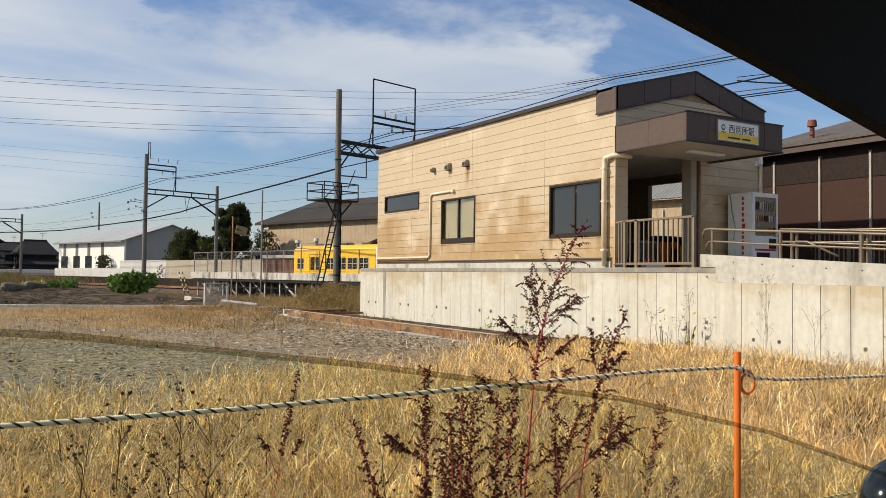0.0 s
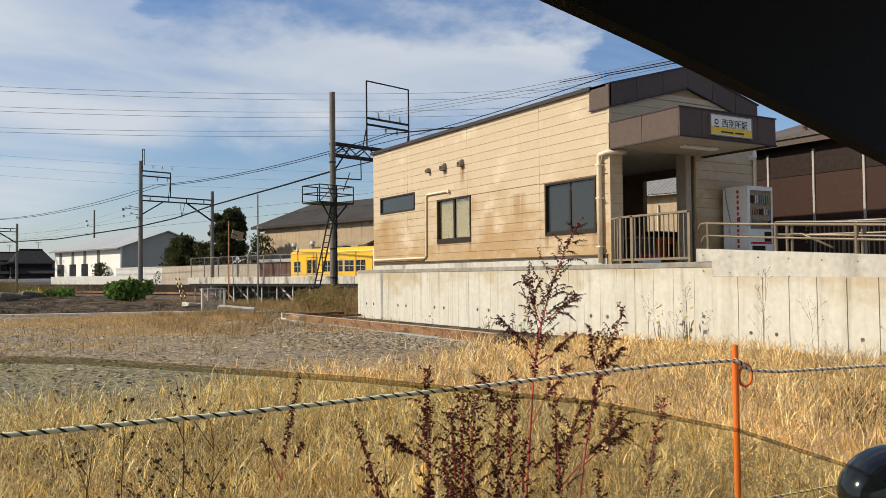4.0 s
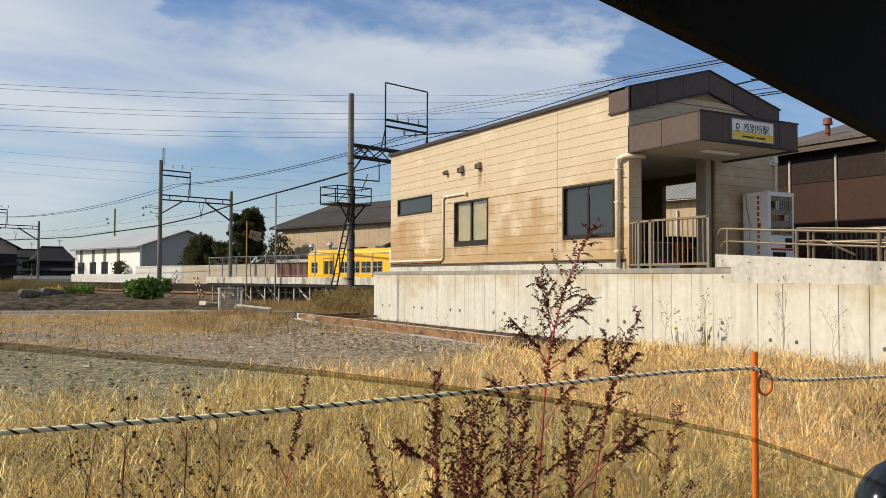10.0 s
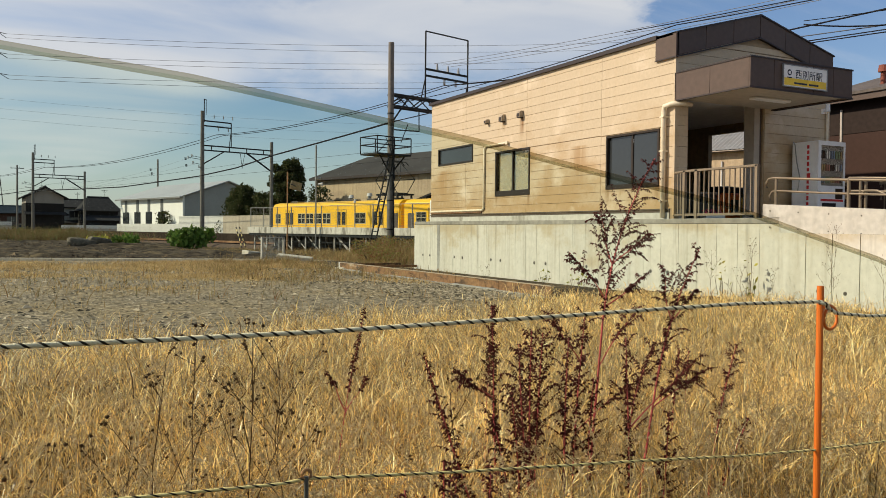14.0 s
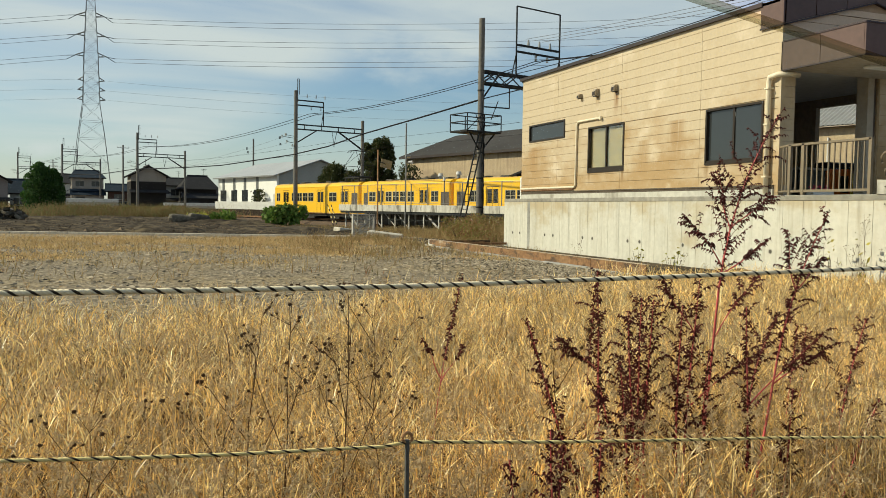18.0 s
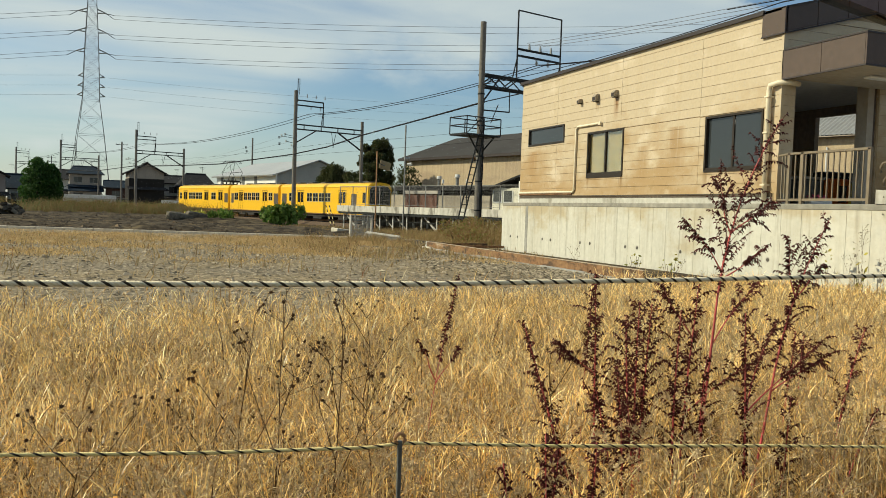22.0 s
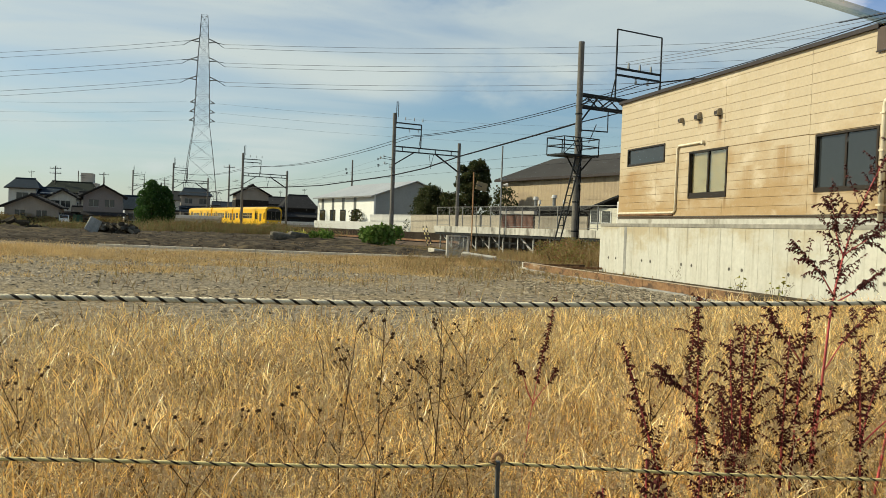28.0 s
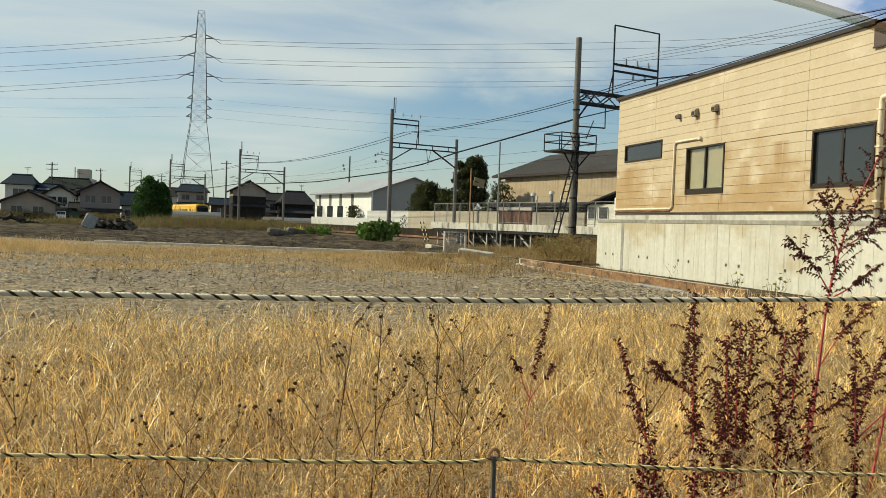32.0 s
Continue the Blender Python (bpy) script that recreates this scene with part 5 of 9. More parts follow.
build_sign()


M_VENT = mat("vent_metal", (0.34, 0.28, 0.20), 0.6, var=0.3, grain=20, bump=0.05)


def build_wall_fittings():
    d = thing("downpipe", pose(0, 0, 0), "beige rain downpipe with brackets at a building corner", "downpipe")
    pts = [(XW + 0.34, YF - 0.12, 4.22), (XW + 0.1, YF - 0.14, 4.23), (XW - 0.09, YF + 0.02, 4.23), (XW - 0.10, YF + 0.23, 4.20), (XW - 0.10, YF + 0.25, 4.1), (XW - 0.10, YF + 0.25, 1.74)]
    part("pipe", tube(bmesh.new(), pts, 0.055, 12), M_PIPE, d, smooth=True)
    for z in (3.95, 3.2, 2.1):
        part("bracket", B(XW - 0.17, XW - 0.01, YF + 0.185, YF + 0.315, z, z + 0.03), M_PIPE, d)
    a = thing("conduit", pose(0, 0, 0), "beige pipe run on the siding beside a window", "pipe")
    part("pipe", tube(bmesh.new(), [(XW - 0.04, 20.45, 4.0), (XW - 0.05, 20.55, 4.0), (XW - 0.05, 21.70, 4.0), (XW - 0.05, 21.78, 3.93), (XW - 0.05, 21.80, 2.12), (XW - 0.05, 21.88, 2.05), (XW - 0.05, 25.45, 2.05)], 0.035, 10), M_PIPE, a, smooth=True)
    part("pipe_end", rod(bmesh.new(), (XW - 0.10, 20.45, 4.0), (XW, 20.45, 4.0), 0.055, n=10), M_PIPE, a)
    part("pipe", tube(bmesh.new(), [(XW - 0.045, 21.95, 1.99), (XW - 0.045, 25.45, 1.99)], 0.025, 8), M_RUST, a)
    for y, r in ((21.61, 0.06), (20.71, 0.10), (19.73, 0.09)):
        v = thing("wall_vent", pose(XW - 0.016, y, 4.75), "small beige hooded vent on a stained wall", "vent", "vents on the siding")
        bm = bmesh.new()
        prism(bm, [(-0.14, -r), (-0.14, r * 0.3), (-0.09, r), (0.0, r), (0.0, -r)], -r * 0.9, r * 0.9)
        part("hood", bm, M_VENT, v)
        part("grille_face", B(-0.145, -0.138, -r * 0.7, r * 0.7, -r * 0.85, r * 0.2), M_BROWN_DK, v)
        part("grille", B(-0.12, -0.01, -r * 0.7, r * 0.7, -r - 0.02, -r), M_BROWN_DK, v)
    m = thing("meter_box", pose(XW + 0.2, 25.56, 1.72), "white meter cabinet beside pipes at the end of a building", "meter box")
    part("cabinet", B(-0.1, 0.35, 0, 0.3, 0, 0.75, bev=0.02), M_WHITE, m)
    part("door_panel", B(-0.11, -0.1, 0.04, 0.26, 0.06, 0.69), M_PLASTER_W, m)
    w = thing("wall_lamp", pose(14.75, YF - 0.03, 4.42), "small white wall lamp under the gable", "lamp")
    part("base", B(-0.06, 0.06, -0.05, 0.03, -0.06, 0.06), M_WHITE, w)
    part("globe", rod(bmesh.new(), (0, -0.12, -0.02), (0, -0.12, 0.16), 0.06, 0.045, n=12), M_WHITE, w)
    for x, tz in ((14.97, 4.5),):
        p = thing("downpipe", pose(0, 0, 0), "thin white rain pipe on the front wall", "downpipe")
        part("pipe", rod(bmesh.new(), (x - 0.12, YF - 0.06, 1.74), (x - 0.12, YF - 0.06, tz), 0.035, n=10), M_PIPE, p)


build_wall_fittings()


M_RAIL_LIGHT = mat("rail_beige", (0.21, 0.165, 0.11), 0.45, var=0.1, bump=0.02)


def build_entrance():
    r = thing("entrance_railing", pose(0, 0, 0), "bronze aluminium balustrade along the edge of a station landing", "railing")
    x, zb, zt = 9.76, 1.77, 2.74
    y0, y1 = 11.05, 13.03
    part("top_rail", B(x - 0.03, x + 0.03, y0, y1, zt - 0.05, zt, bev=0.008), M_RAIL_LIGHT, r)
    part("bottom_rail", B(x - 0.02, x + 0.02, y0, y1, zb, zb + 0.05), M_RAIL_LIGHT, r)
    part("return_rail", rod(bmesh.new(), (x, y1, zt - 0.025), (9.97, 13.50, zt - 0.025), 0.024, n=8), M_RAIL_LIGHT, r)
    part("return_rail", rod(bmesh.new(), (x, y1, zb + 0.025), (9.97, 13.50, zb + 0.025), 0.02, n=8), M_RAIL_LIGHT, r)
    for y in (y0 + 0.03, 12.65, y1 - 0.03):
        part("post", B(x - 0.03, x + 0.03, y - 0.032, y + 0.032, 1.71, zt + 0.002), M_RAIL_LIGHT, r)
    y = y0 + 0.17
    while y < y1 - 0.1:
        if abs(y - 12.65) > 0.05:
            part("baluster", B(x - 0.011, x + 0.011, y - 0.011, y + 0.011, zb + 0.05, zt - 0.05), M_RAIL_LIGHT, r)
        y += 0.135
    for k in (0.3, 0.65):
        part("baluster", B(x + 0.21 * k - 0.011, x + 0.21 * k + 0.011, y1 + 0.47 * k - 0.011, y1 + 0.47 * k + 0.011, zb + 0.03, zt - 0.04), M_RAIL_LIGHT, r)
    # inside: gate machines, bench, notice boards, far opening bar
    b = thing("ticket_machine", pose(13.5, 15.35, 1.72), "orange and yellow machine with a dark hood in a dim hall", "ticket machine")
    part("cabinet", B(-0.45, 0.25, -0.2, 0.3, 0, 0.72, bev=0.03), M_ORANGE, b)
    part("side_cabinet", B(0.26, 0.62, -0.2, 0.3, 0, 0.62, bev=0.03), M_SIGN_YELLOW, b)
    part("hood", B(-0.45, 0.62, -0.15, 0.3, 0.72, 0.88, bev=0.03), M_BLACK, b)
    part("panel", B(-0.1, 0.15, -0.21, -0.2, 0.15, 0.55), M_BROWN_DK, b)
    b = thing("hall_counter", pose(12.5, 15.3, 1.72), "grey cabinet with a pale top in a dim hall", "cabinet")
    part("cabinet", B(-0.33, 0.38, -0.2, 0.3, 0, 0.66, bev=0.02), M_STEEL_GREY, b)
    part("top", B(-0.36, 0.41, -0.23, 0.33, 0.66, 0.72, bev=0.01), M_PLASTER, b)
    b = thing("bench", pose(10.75, 16.8, 1.72), "grey waiting bench in a dim hall", "bench")
    part("seat", B(-0.3, 0.3, -0.8, 0.8, 0.38, 0.44), M_GREYMETAL, b)
    part("backrest", B(-0.34, -0.30, -0.8, 0.8, 0.44, 0.85), M_GREYMETAL, b)
    for yy in (-0.6, 0.6):
        part("leg", B(-0.25, 0.25, yy - 0.03, yy + 0.03, 0, 0.38), M_STEEL, b)
    b = thing("flower_box", pose(11.55, 13.95, 1.72), "white planter with pink flowers behind a railing", "planter")
    part("box", B(-0.3, 0.3, -0.1, 0.1, 0, 0.14, bev=0.01), M_WHITE, b)
    rng = random.Random(8)
    bm = bmesh.new()
    for i in range(60):
        p = Matrix.Translation((rng.uniform(-0.28, 0.28), rng.uniform(-0.1, 0.1), rng.uniform(0.13, 0.24)))
        bmesh.ops.create_icosphere(bm, subdivisions=1, radius=rng.uniform(0.012, 0.025), matrix=p)
    part("blossoms", bm, M_PINK, b)
    n = thing("notice_board", pose(11.2, 18.36, 3.0), "framed notice board on the hall wall", "notice board")
    part("frame", B(-0.5, 0.5, -0.03, 0.03, -0.4, 0.4), M_FRAME, n)
    part("sheet", B(-0.42, -0.05, -0.036, -0.03, -0.3, 0.3), M_WHITE, n)
    part("sheet", B(0.05, 0.42, -0.036, -0.03, -0.3, 0.3), M_PLASTER_W, n)


M_PINK = mat("pink_flowers", (0.65, 0.08, 0.16), 0.7, bump=0.0)
build_entrance()


def build_vending():
    v = thing("vending_machine", pose(13.52, 12.72, 1.735), "white drink vending machine with red lettering bars on its side", "vending machine")
    w, d, h = 0.93, 0.70, 1.83
    bm = bmesh.new()
    box(bm, 0, w, 0.03, d, 0.06, h, bev=0.02)
    part("cabinet", bm, M_WHITE, v)
    bm = bmesh.new()
    for x0, x1, z0, z1 in ((0.0, 0.10, 0.06, h), (w - 0.06, w, 0.06, h), (0.10, w - 0.06, h - 0.10, h), (0.10, w - 0.06, 0.06, 0.80)):
        box(bm, x0, x1, -0.03, 0.03, z0, z1)
    part("front_frame", bm, M_WHITE, v)
    case = part("display_case", B(0.10, w - 0.06, 0.02, 0.029, 0.80, h - 0.10), M_WHITE, v)
    cols = [M_CAN_A, M_CAN_B, M_CAN_C, M_CAN_D, M_BLACK, M_WHITE]
    rng = random.Random(3)
    for r in range(3):
        z = 0.88 + r * 0.28
        part("shelf", B(0.10, w - 0.06, -0.005, 0.02, z - 0.035, z - 0.015), M_WHITE, case)
        for i in range(9):
            x = 0.15 + i * 0.082
            part("can", rod(bmesh.new(), (x, 0.0, z - 0.01), (x, 0.0, z + (0.17 if r == 2 else 0.13)), 0.028, n=8), cols[(i // 2 + r * 2) % 6], case)
    p = part("glass_front", B(0.10, w - 0.06, -0.026, -0.022, 0.80, h - 0.10), M_GLASS_CLEAR, v)
    p.visible_shadow = False
    part("coin_panel", B(0.60, 0.85, -0.036, -0.03, 0.50, 0.74), M_FRAME, v)
    part("red_band", B(0.10, 0.87, -0.034, -0.03, 0.44, 0.49), M_RED, v)
    part("delivery_flap", B(0.15, 0.62, -0.036, -0.03, 0.20, 0.40), M_BLACK, v)
    part("foot", B(0.05, w - 0.05, 0.03, d - 0.05, 0, 0.06), M_BLACK, v)
    z = 1.74
    for k, hh in enumerate((0.10, 0.10, 0.12, 0.12, 0.10, 0.14, 0.10, 0.10, 0.10, 0.12, 0.09)):
        part("lettering_bar", B(-0.004, 0.0, 0.215 if k != 5 else 0.18, 0.275, z - hh * 0.8, z), M_RED, v)
        z -= hh + 0.022
    part("cable", tube(bmesh.new(), [(-0.01, 0.66, 1.85), (-0.02, 0.6, 1.78), (-0.02, 0.55, 1.4), (-0.02, 0.45, 1.0), (-0.02, 0.5, 0.7)], 0.012, 6), M_GREYMETAL, v)
    b = thing("paper_box", pose(12.95, 12.7, 1.735), "white plastic crate on a station landing", "crate")
    part("crate_body", B(-0.2, 0.25, -0.2, 0.2, 0, 0.22, bev=0.02), M_WHITE, b)
    part("lid", B(-0.22, 0.27, -0.22, 0.22, 0.22, 0.26), M_PLASTER_W, b)


M_RED = mat("red_paint", (0.55, 0.03, 0.03), 0.5, bump=0.0)
M_CAN_A = mat("can_blue", (0.22, 0.32, 0.44), 0.4, bump=0.0)
M_CAN_B = mat("can_green", (0.26, 0.38, 0.22), 0.4, bump=0.0)
M_CAN_C = mat("can_amber", (0.46, 0.34, 0.16), 0.4, bump=0.0)
M_CAN_D = mat("can_red", (0.44, 0.20, 0.15), 0.4, bump=0.0)
build_vending()


def build_ramp_rails():
    r = thing("ramp_railing", pose(0, 0, 0), "bronze handrails with curled ends along an access ramp", "railing")
    x = 9.72
    def top(y):
        return 2.44 - (10.7 - y) * 0.062
    def rail(dx, y0, y1, dz, rr=0.024, name="handrail"):
        pts = [(x + dx, y0 + 0.10, top(y0) + dz - 0.17), (x + dx, y0 + 0.12, top(y0) + dz - 0.08), (x + dx, y0 + 0.06, top(y0) + dz), (x + dx, y0 - 0.05, top(y0) + dz + 0.01)]
        n = 8
        pts += [(x + dx, y0 + (y1 - y0) * i / n, top(y0 + (y1 - y0) * i / n) + dz) for i in range(1, n + 1)]
        part(name, tube(bmesh.new(), pts, rr, 9), M_RAIL, r, smooth=True)
    rail(0.0, 10.70, 2.6, 0.0)
    rail(0.0, 10.62, 2.6, -0.235, 0.020)
    for y in (10.59, 9.09, 7.6, 6.1, 4.6, 3.1):
        part("post", rod(bmesh.new(), (x, y, top(y) - 0.60), (x, y, top(y) + 0.01), 0.030, n=10), M_RAIL, r)
    q = thing("ramp_railing", pose(0, 0, 0), "bronze inner handrails of a switchback ramp", "railing")
    for (dx, y0, y1, za, zb) in ((1.15, 9.9, 3.0, 2.46, 2.05), (1.15, 9.9, 3.0, 2.22, 1.80), (1.30, 9.3, 3.0, 2.42, 2.3), (1.30, 9.3, 3.0, 2.20, 2.05), (0.9, 9.40, 8.6, 2.20, 1.92)):
        pts = [(x + dx, y0 + 0.10, za - 0.15), (x + dx, y0 + 0.10, za - 0.06), (x + dx, y0 + 0.03, za), (x + dx, y0 - 0.2, za - 0.01), (x + dx, y1, zb)]
        part("handrail", tube(bmesh.new(), pts, 0.022, 9), M_RAIL, q, smooth=True)
    for dx in (1.15, 1.30):
        for y in (9.7, 8.3, 6.9, 5.5, 4.1):
            part("post", rod(bmesh.new(), (x + dx, y, 1.4), (x + dx, y, 2.46 - (9.9 - y) * 0.06), 0.028, n=10), M_RAIL, q)
    b = thing("landing_fence", pose(0, 0, 0), "bronze balustrade behind an access ramp", "railing")
    bx = 15.6
    part("top_rail", B(bx - 0.03, bx + 0.03, 4.0, 12.6, 2.62, 2.67), M_RAIL, b)
    part("bottom_rail", B(bx - 0.02, bx + 0.02, 4.0, 12.6, 1.80, 1.84), M_RAIL, b)
    y = 4.1
    k = 0
    while y < 12.6:
        if k % 10 == 0:
            part("post", B(bx - 0.03, bx + 0.03, y - 0.03, y + 0.03, 1.6, 2.68), M_RAIL, b)
        else:
            part("baluster", B(bx - 0.011, bx + 0.011, y - 0.011, y + 0.011, 1.84, 2.62), M_RAIL, b)
        y += 0.125
        k += 1


build_ramp_rails()


# ---- neighbouring buildings ----
def build_brown_hall():
    g = thing("warehouse", pose(0, 0, 0), "dark brown sheet-clad hall with a grey sheet roof beside the station", "warehouse", "sheds round the station")
    x = 18.5
    part("wall", B(x, x + 0.2, -4, 17.0, 0, 5.42), M_HALL_DK, g)
    part("end_wall", B(x, x + 11, 16.8, 17.0, 0, 5.3), M_HALL_DK, g)
    y = -3.8
    while y < 16.6:
        # the top row is coloured darker to imitate the shadow under the eave
        for z0, z1 in ((1.7, 3.0), (3.0, 4.3), (4.3, 5.02)):
            part("cladding_panel", B(x - 0.02, x, y + 0.01, min(y + 1.49, 16.98), z0 + 0.008, z1 - 0.008), M_HALL_RED if (z1 < 4.4) else M_HALL_DK, g)
        part("batten", B(x - 0.06, x - 0.02, y - 0.03, y + 0.03, 1.0, 5.02), M_PLASTER, g)
        y += 1.51
    part("fascia", B(x - 0.35, x - 0.27, -4.2, 17.0, 5.18, 5.42), M_BROWN, g)
    part("soffit", B(x - 0.27, x + 0.1, -4.2, 17.0, 5.30, 5.33), M_BROWN_DK, g)
    bm = prism(bmesh.new(), [(x - 0.4, 5.44), (x + 5.5, 7.05), (x + 11.4, 5.42), (x + 11.4, 5.36), (x + 5.5, 6.97), (x - 0.4, 5.36)], -4.3, 17.05)
    part("roof", bm, M_ROOF_WARM, g, "grey-brown corrugated roof")
    v = part("roof_vent", rod(bmesh.new(), (x + 0.6, 15.0, 5.6), (x + 0.6, 15.0, 6.06), 0.07, n=12), M_RUST_RED, g, "rusty red turbine vent")
    part("vent_cap", rod(bmesh.new(), (x + 0.6, 15.0, 6.05), (x + 0.6, 15.0, 6.24), 0.14, 0.12, n=14), M_RUST_RED, v)


M_HALL_DK = mat("hall_dark", (0.030, 0.020, 0.016), 0.6, var=0.2, coarse=0.4, bump=0.05, spec=0.12)
M_HALL_RED = mat("hall_red", (0.050, 0.026, 0.019), 0.55, var=0.10, coarse=0.5, bump=0.02, rand=0.15, spec=0.15)
M_ROOF_WARM = mat("roof_warm", (0.12, 0.10, 0.085), 0.8, var=0.25, coarse=0.5)
M_RUST_RED = mat("rust_red", (0.22, 0.06, 0.035), 0.7, var=0.2)
build_brown_hall()


def corrugated(bm, y0, y1, x, z0, z1, pitch=0.45, depth=0.012):
    """Ribbed sheet wall facing -x."""
    n = int((y1 - y0) / pitch)
    vs = []
    for i in range(n + 1):
        y = y0 + (y1 - y0) * i / n
        for dy, dx in ((0, 0), (pitch * 0.35, 0), (pitch * 0.5, -depth), (pitch * 0.85, -depth)):
            if y + dy <= y1:
                vs.append((x + dx, y + dy))
    a = [bm.verts.new((p, q, z0)) for p, q in vs]
    b = [bm.verts.new((p, q, z1)) for p, q in vs]
    for i in range(len(vs) - 1):
        bm.faces.new((a[i], a[i + 1], b[i + 1], b[i]))
    return bm


M_WALLGREY = mat("wall_grey", (0.58, 0.57, 0.53), 0.85, var=0.1, streak=0.15)
M_HOUSE_W = mat("house_wall", (0.56, 0.55, 0.50), 0.85, var=0.15, streak=0.2)
M_HOUSE_B = mat("house_beige", (0.30, 0.26, 0.22), 0.85, var=0.15, streak=0.2)
M_BANK = mat("bank_brown", (0.045, 0.034, 0.026), 0.95, var=0.35, grain=3, spec=0.05)
M_CREAM = mat("cream_wall", (0.66, 0.62, 0.50), 0.8, var=0.08, streak=0.2)
M_TANBOARD = mat("tan_boards", (0.34, 0.29, 0.22), 0.85, var=0.2, streak=0.4, rand=0.2)
M_SHEET = mat("grey_sheet", (0.25, 0.25, 0.24), 0.6, var=0.25, coarse=0.6, streak=0.4, streak_col=(0.2, 0.17, 0.14))
M_SHUTTER = mat("rust_shutter", (0.17, 0.075, 0.05), 0.7, var=0.2, streak=0.3)


def build_far_side():
    # large corrugated warehouse across the line
    g = thing("warehouse", TRACK, "long weathered brown corrugated warehouse with a slate-grey roof", "warehouse", "sheds round the station")
    o = 14.0
    part("wall", B(o + 0.02, o + 13.6, 6, 78.0, 0, 6.45), M_CORR, g)
    part("upper_cladding", corrugated(bmesh.new(), 6, 78.05, o, 4.3, 6.45), M_CORR, g, "ribbed brown sheet")
    part("lower_cladding", corrugated(bmesh.new(), 6, 78.05, o - 0.03, 1.0, 4.28), M_CORR, g, "ribbed brown sheet, stained")
    bm = prism(bmesh.new(), [(o - 0.5, 6.46), (o + 6.8, 9.1), (o + 14.1, 6.46), (o + 14.1, 6.36), (o + 6.8, 8.98), (o - 0.5, 6.36)], 5.5, 78.6)
    part("roof", bm, M_SLATE, g)
    part("eave_board", B(o - 0.52, o - 0.42, 5.5, 78.6, 6.22, 6.46), M_BROWN_DK, g)
    part("gable_board", prism(bmesh.new(), [(o - 0.02, 6.36), (o + 6.8, 8.98), (o + 13.6, 6.36)], 77.9, 78.04), M_CORR, g)
    for s in (74, 66, 58):
        lv = part("louvre", B(o - 0.09, o - 0.03, s, s + 1.2, 2.6, 3.6), M_GREYMETAL, g)
        for k in range(5):
            part("slat", B(o - 0.12, o - 0.09, s + 0.05, s + 1.15, 2.66 + 0.18 * k, 2.76 + 0.18 * k), M_STEEL_GREY, lv)
    # low buildings behind the platform
    h_ = thing("shed", TRACK, "small cream shed with sliding windows and a dark roof", "shed", "sheds round the station")
    part("wall", B(6, 9.5, 46.0, 54.7, 0, 3.15), M_CREAM, h_)
    part("roof", prism(bmesh.new(), [(45.5, 3.1), (50.2, 4.35), (55.0, 3.1), (55.0, 3.0), (50.2, 4.2), (45.5, 3.0)], 5.6, 9.9, axis="x"), M_TILE, h_)
    for a in (53.65, 52.5, 50.6, 49.4, 47.4):
        w = part("window", B(5.97, 6, a, a + 0.9, 2.15, 2.95), M_PANE, h_)
        part("window_frame", box(box(B(5.95, 5.97, a - 0.05, a + 0.95, 2.08, 2.15), 5.95, 5.97, a - 0.05, a, 2.15, 2.95), 5.95, 5.97, a + 0.9, a + 0.95, 2.15, 2.95), M_WHITE, w)
    h_ = thing("shed", TRACK, "long low shed with dark flat roof and rusty shutters", "shed", "sheds round the station")
    part("wall", B(8.0, 11.0, 55.2, 70.0, 0, 3.0), M_WOODDK, h_)
    part("roof", B(7.6, 11.4, 55.0, 70.3, 3.0, 3.42, bev=0.05), M_TILE, h_)
    f_ = thing("screen_wall", TRACK, "patchwork wall of tan boards and rusty red-brown shutters", "wall", "sheds round the station")
    s = 55.0
    while s < 61.2:
        part("board_panel", B(6.0, 6.08, s + 0.01, s + 0.88, 0, 2.52 + 0.05 * math.sin(s * 7)), M_TANBOARD, f_)
        s += 0.9
    part("lintel", B(5.9, 6.2, 61.3, 66.2, 2.70, 2.95), M_PLASTER, f_, "weathered pale beam")
    for a, b, top, mt in ((61.6, 63.7, 2.68, M_SHUTTER), (63.75, 66.0, 2.68, M_SHUTTER), (66.3, 67.0, 2.5, M_WOODDK), (67.05, 68.6, 2.42, M_GREYMETAL), (68.7, 70.8, 2.6, M_SHUTTER)):
        part("shutter", corrugated(bmesh.new(), a, b, 6.05, 0, top, 0.16, 0.03), mt, f_)
    for s_, z_ in ((69.4, 4.25), (66.7, 4.35)):
        v = thing("roof_vent", TRACK @ pose(12.0, s_, 0), "small silver chimney vent with a cap", "vent", "vents behind the platform")
        part("pipe", rod(bmesh.new(), (0, 0, 2.0), (0, 0, z_), 0.16, n=10), M_GREYMETAL, v)
        part("cap", rod(bmesh.new(), (0, 0, z_), (0, 0, z_ + 0.28), 0.27, 0.20, n=12), M_PLASTER_W, v)
    # sheet-roofed shed behind the station, seen through its hall
    h_ = thing("shed", TRACK, "weathered tan shed with a light grey corrugated sheet roof", "shed", "sheds round the station")
    part("wall", B(10.0, 13.5, 22.0, 40.0, 0, 5.92), M_CORR, h_)
    part("gutter", rod(bmesh.new(), (9.62, 21.6, 5.92), (9.62, 40.4, 5.92), 0.06, n=8), M_FRAME, h_)
    vs, fs = [], []
    k = 0
    while 21.6 + 0.13 * k < 40.4:
        lift = 0.05 * (k % 2)
        vs += [(9.6, 21.6 + 0.13 * k, 5.98 + lift), (12.6, 21.6 + 0.13 * k, 7.6 + lift)]
        k += 1
    for i in range(k - 1):
        fs.append((2 * i, 2 * i + 1, 2 * i + 3, 2 * i + 2))
    part("roof_sheet", raw("roof_sheet", vs, fs, M_SHEET), M_SHEET, h_, "light grey corrugated roof sheet")
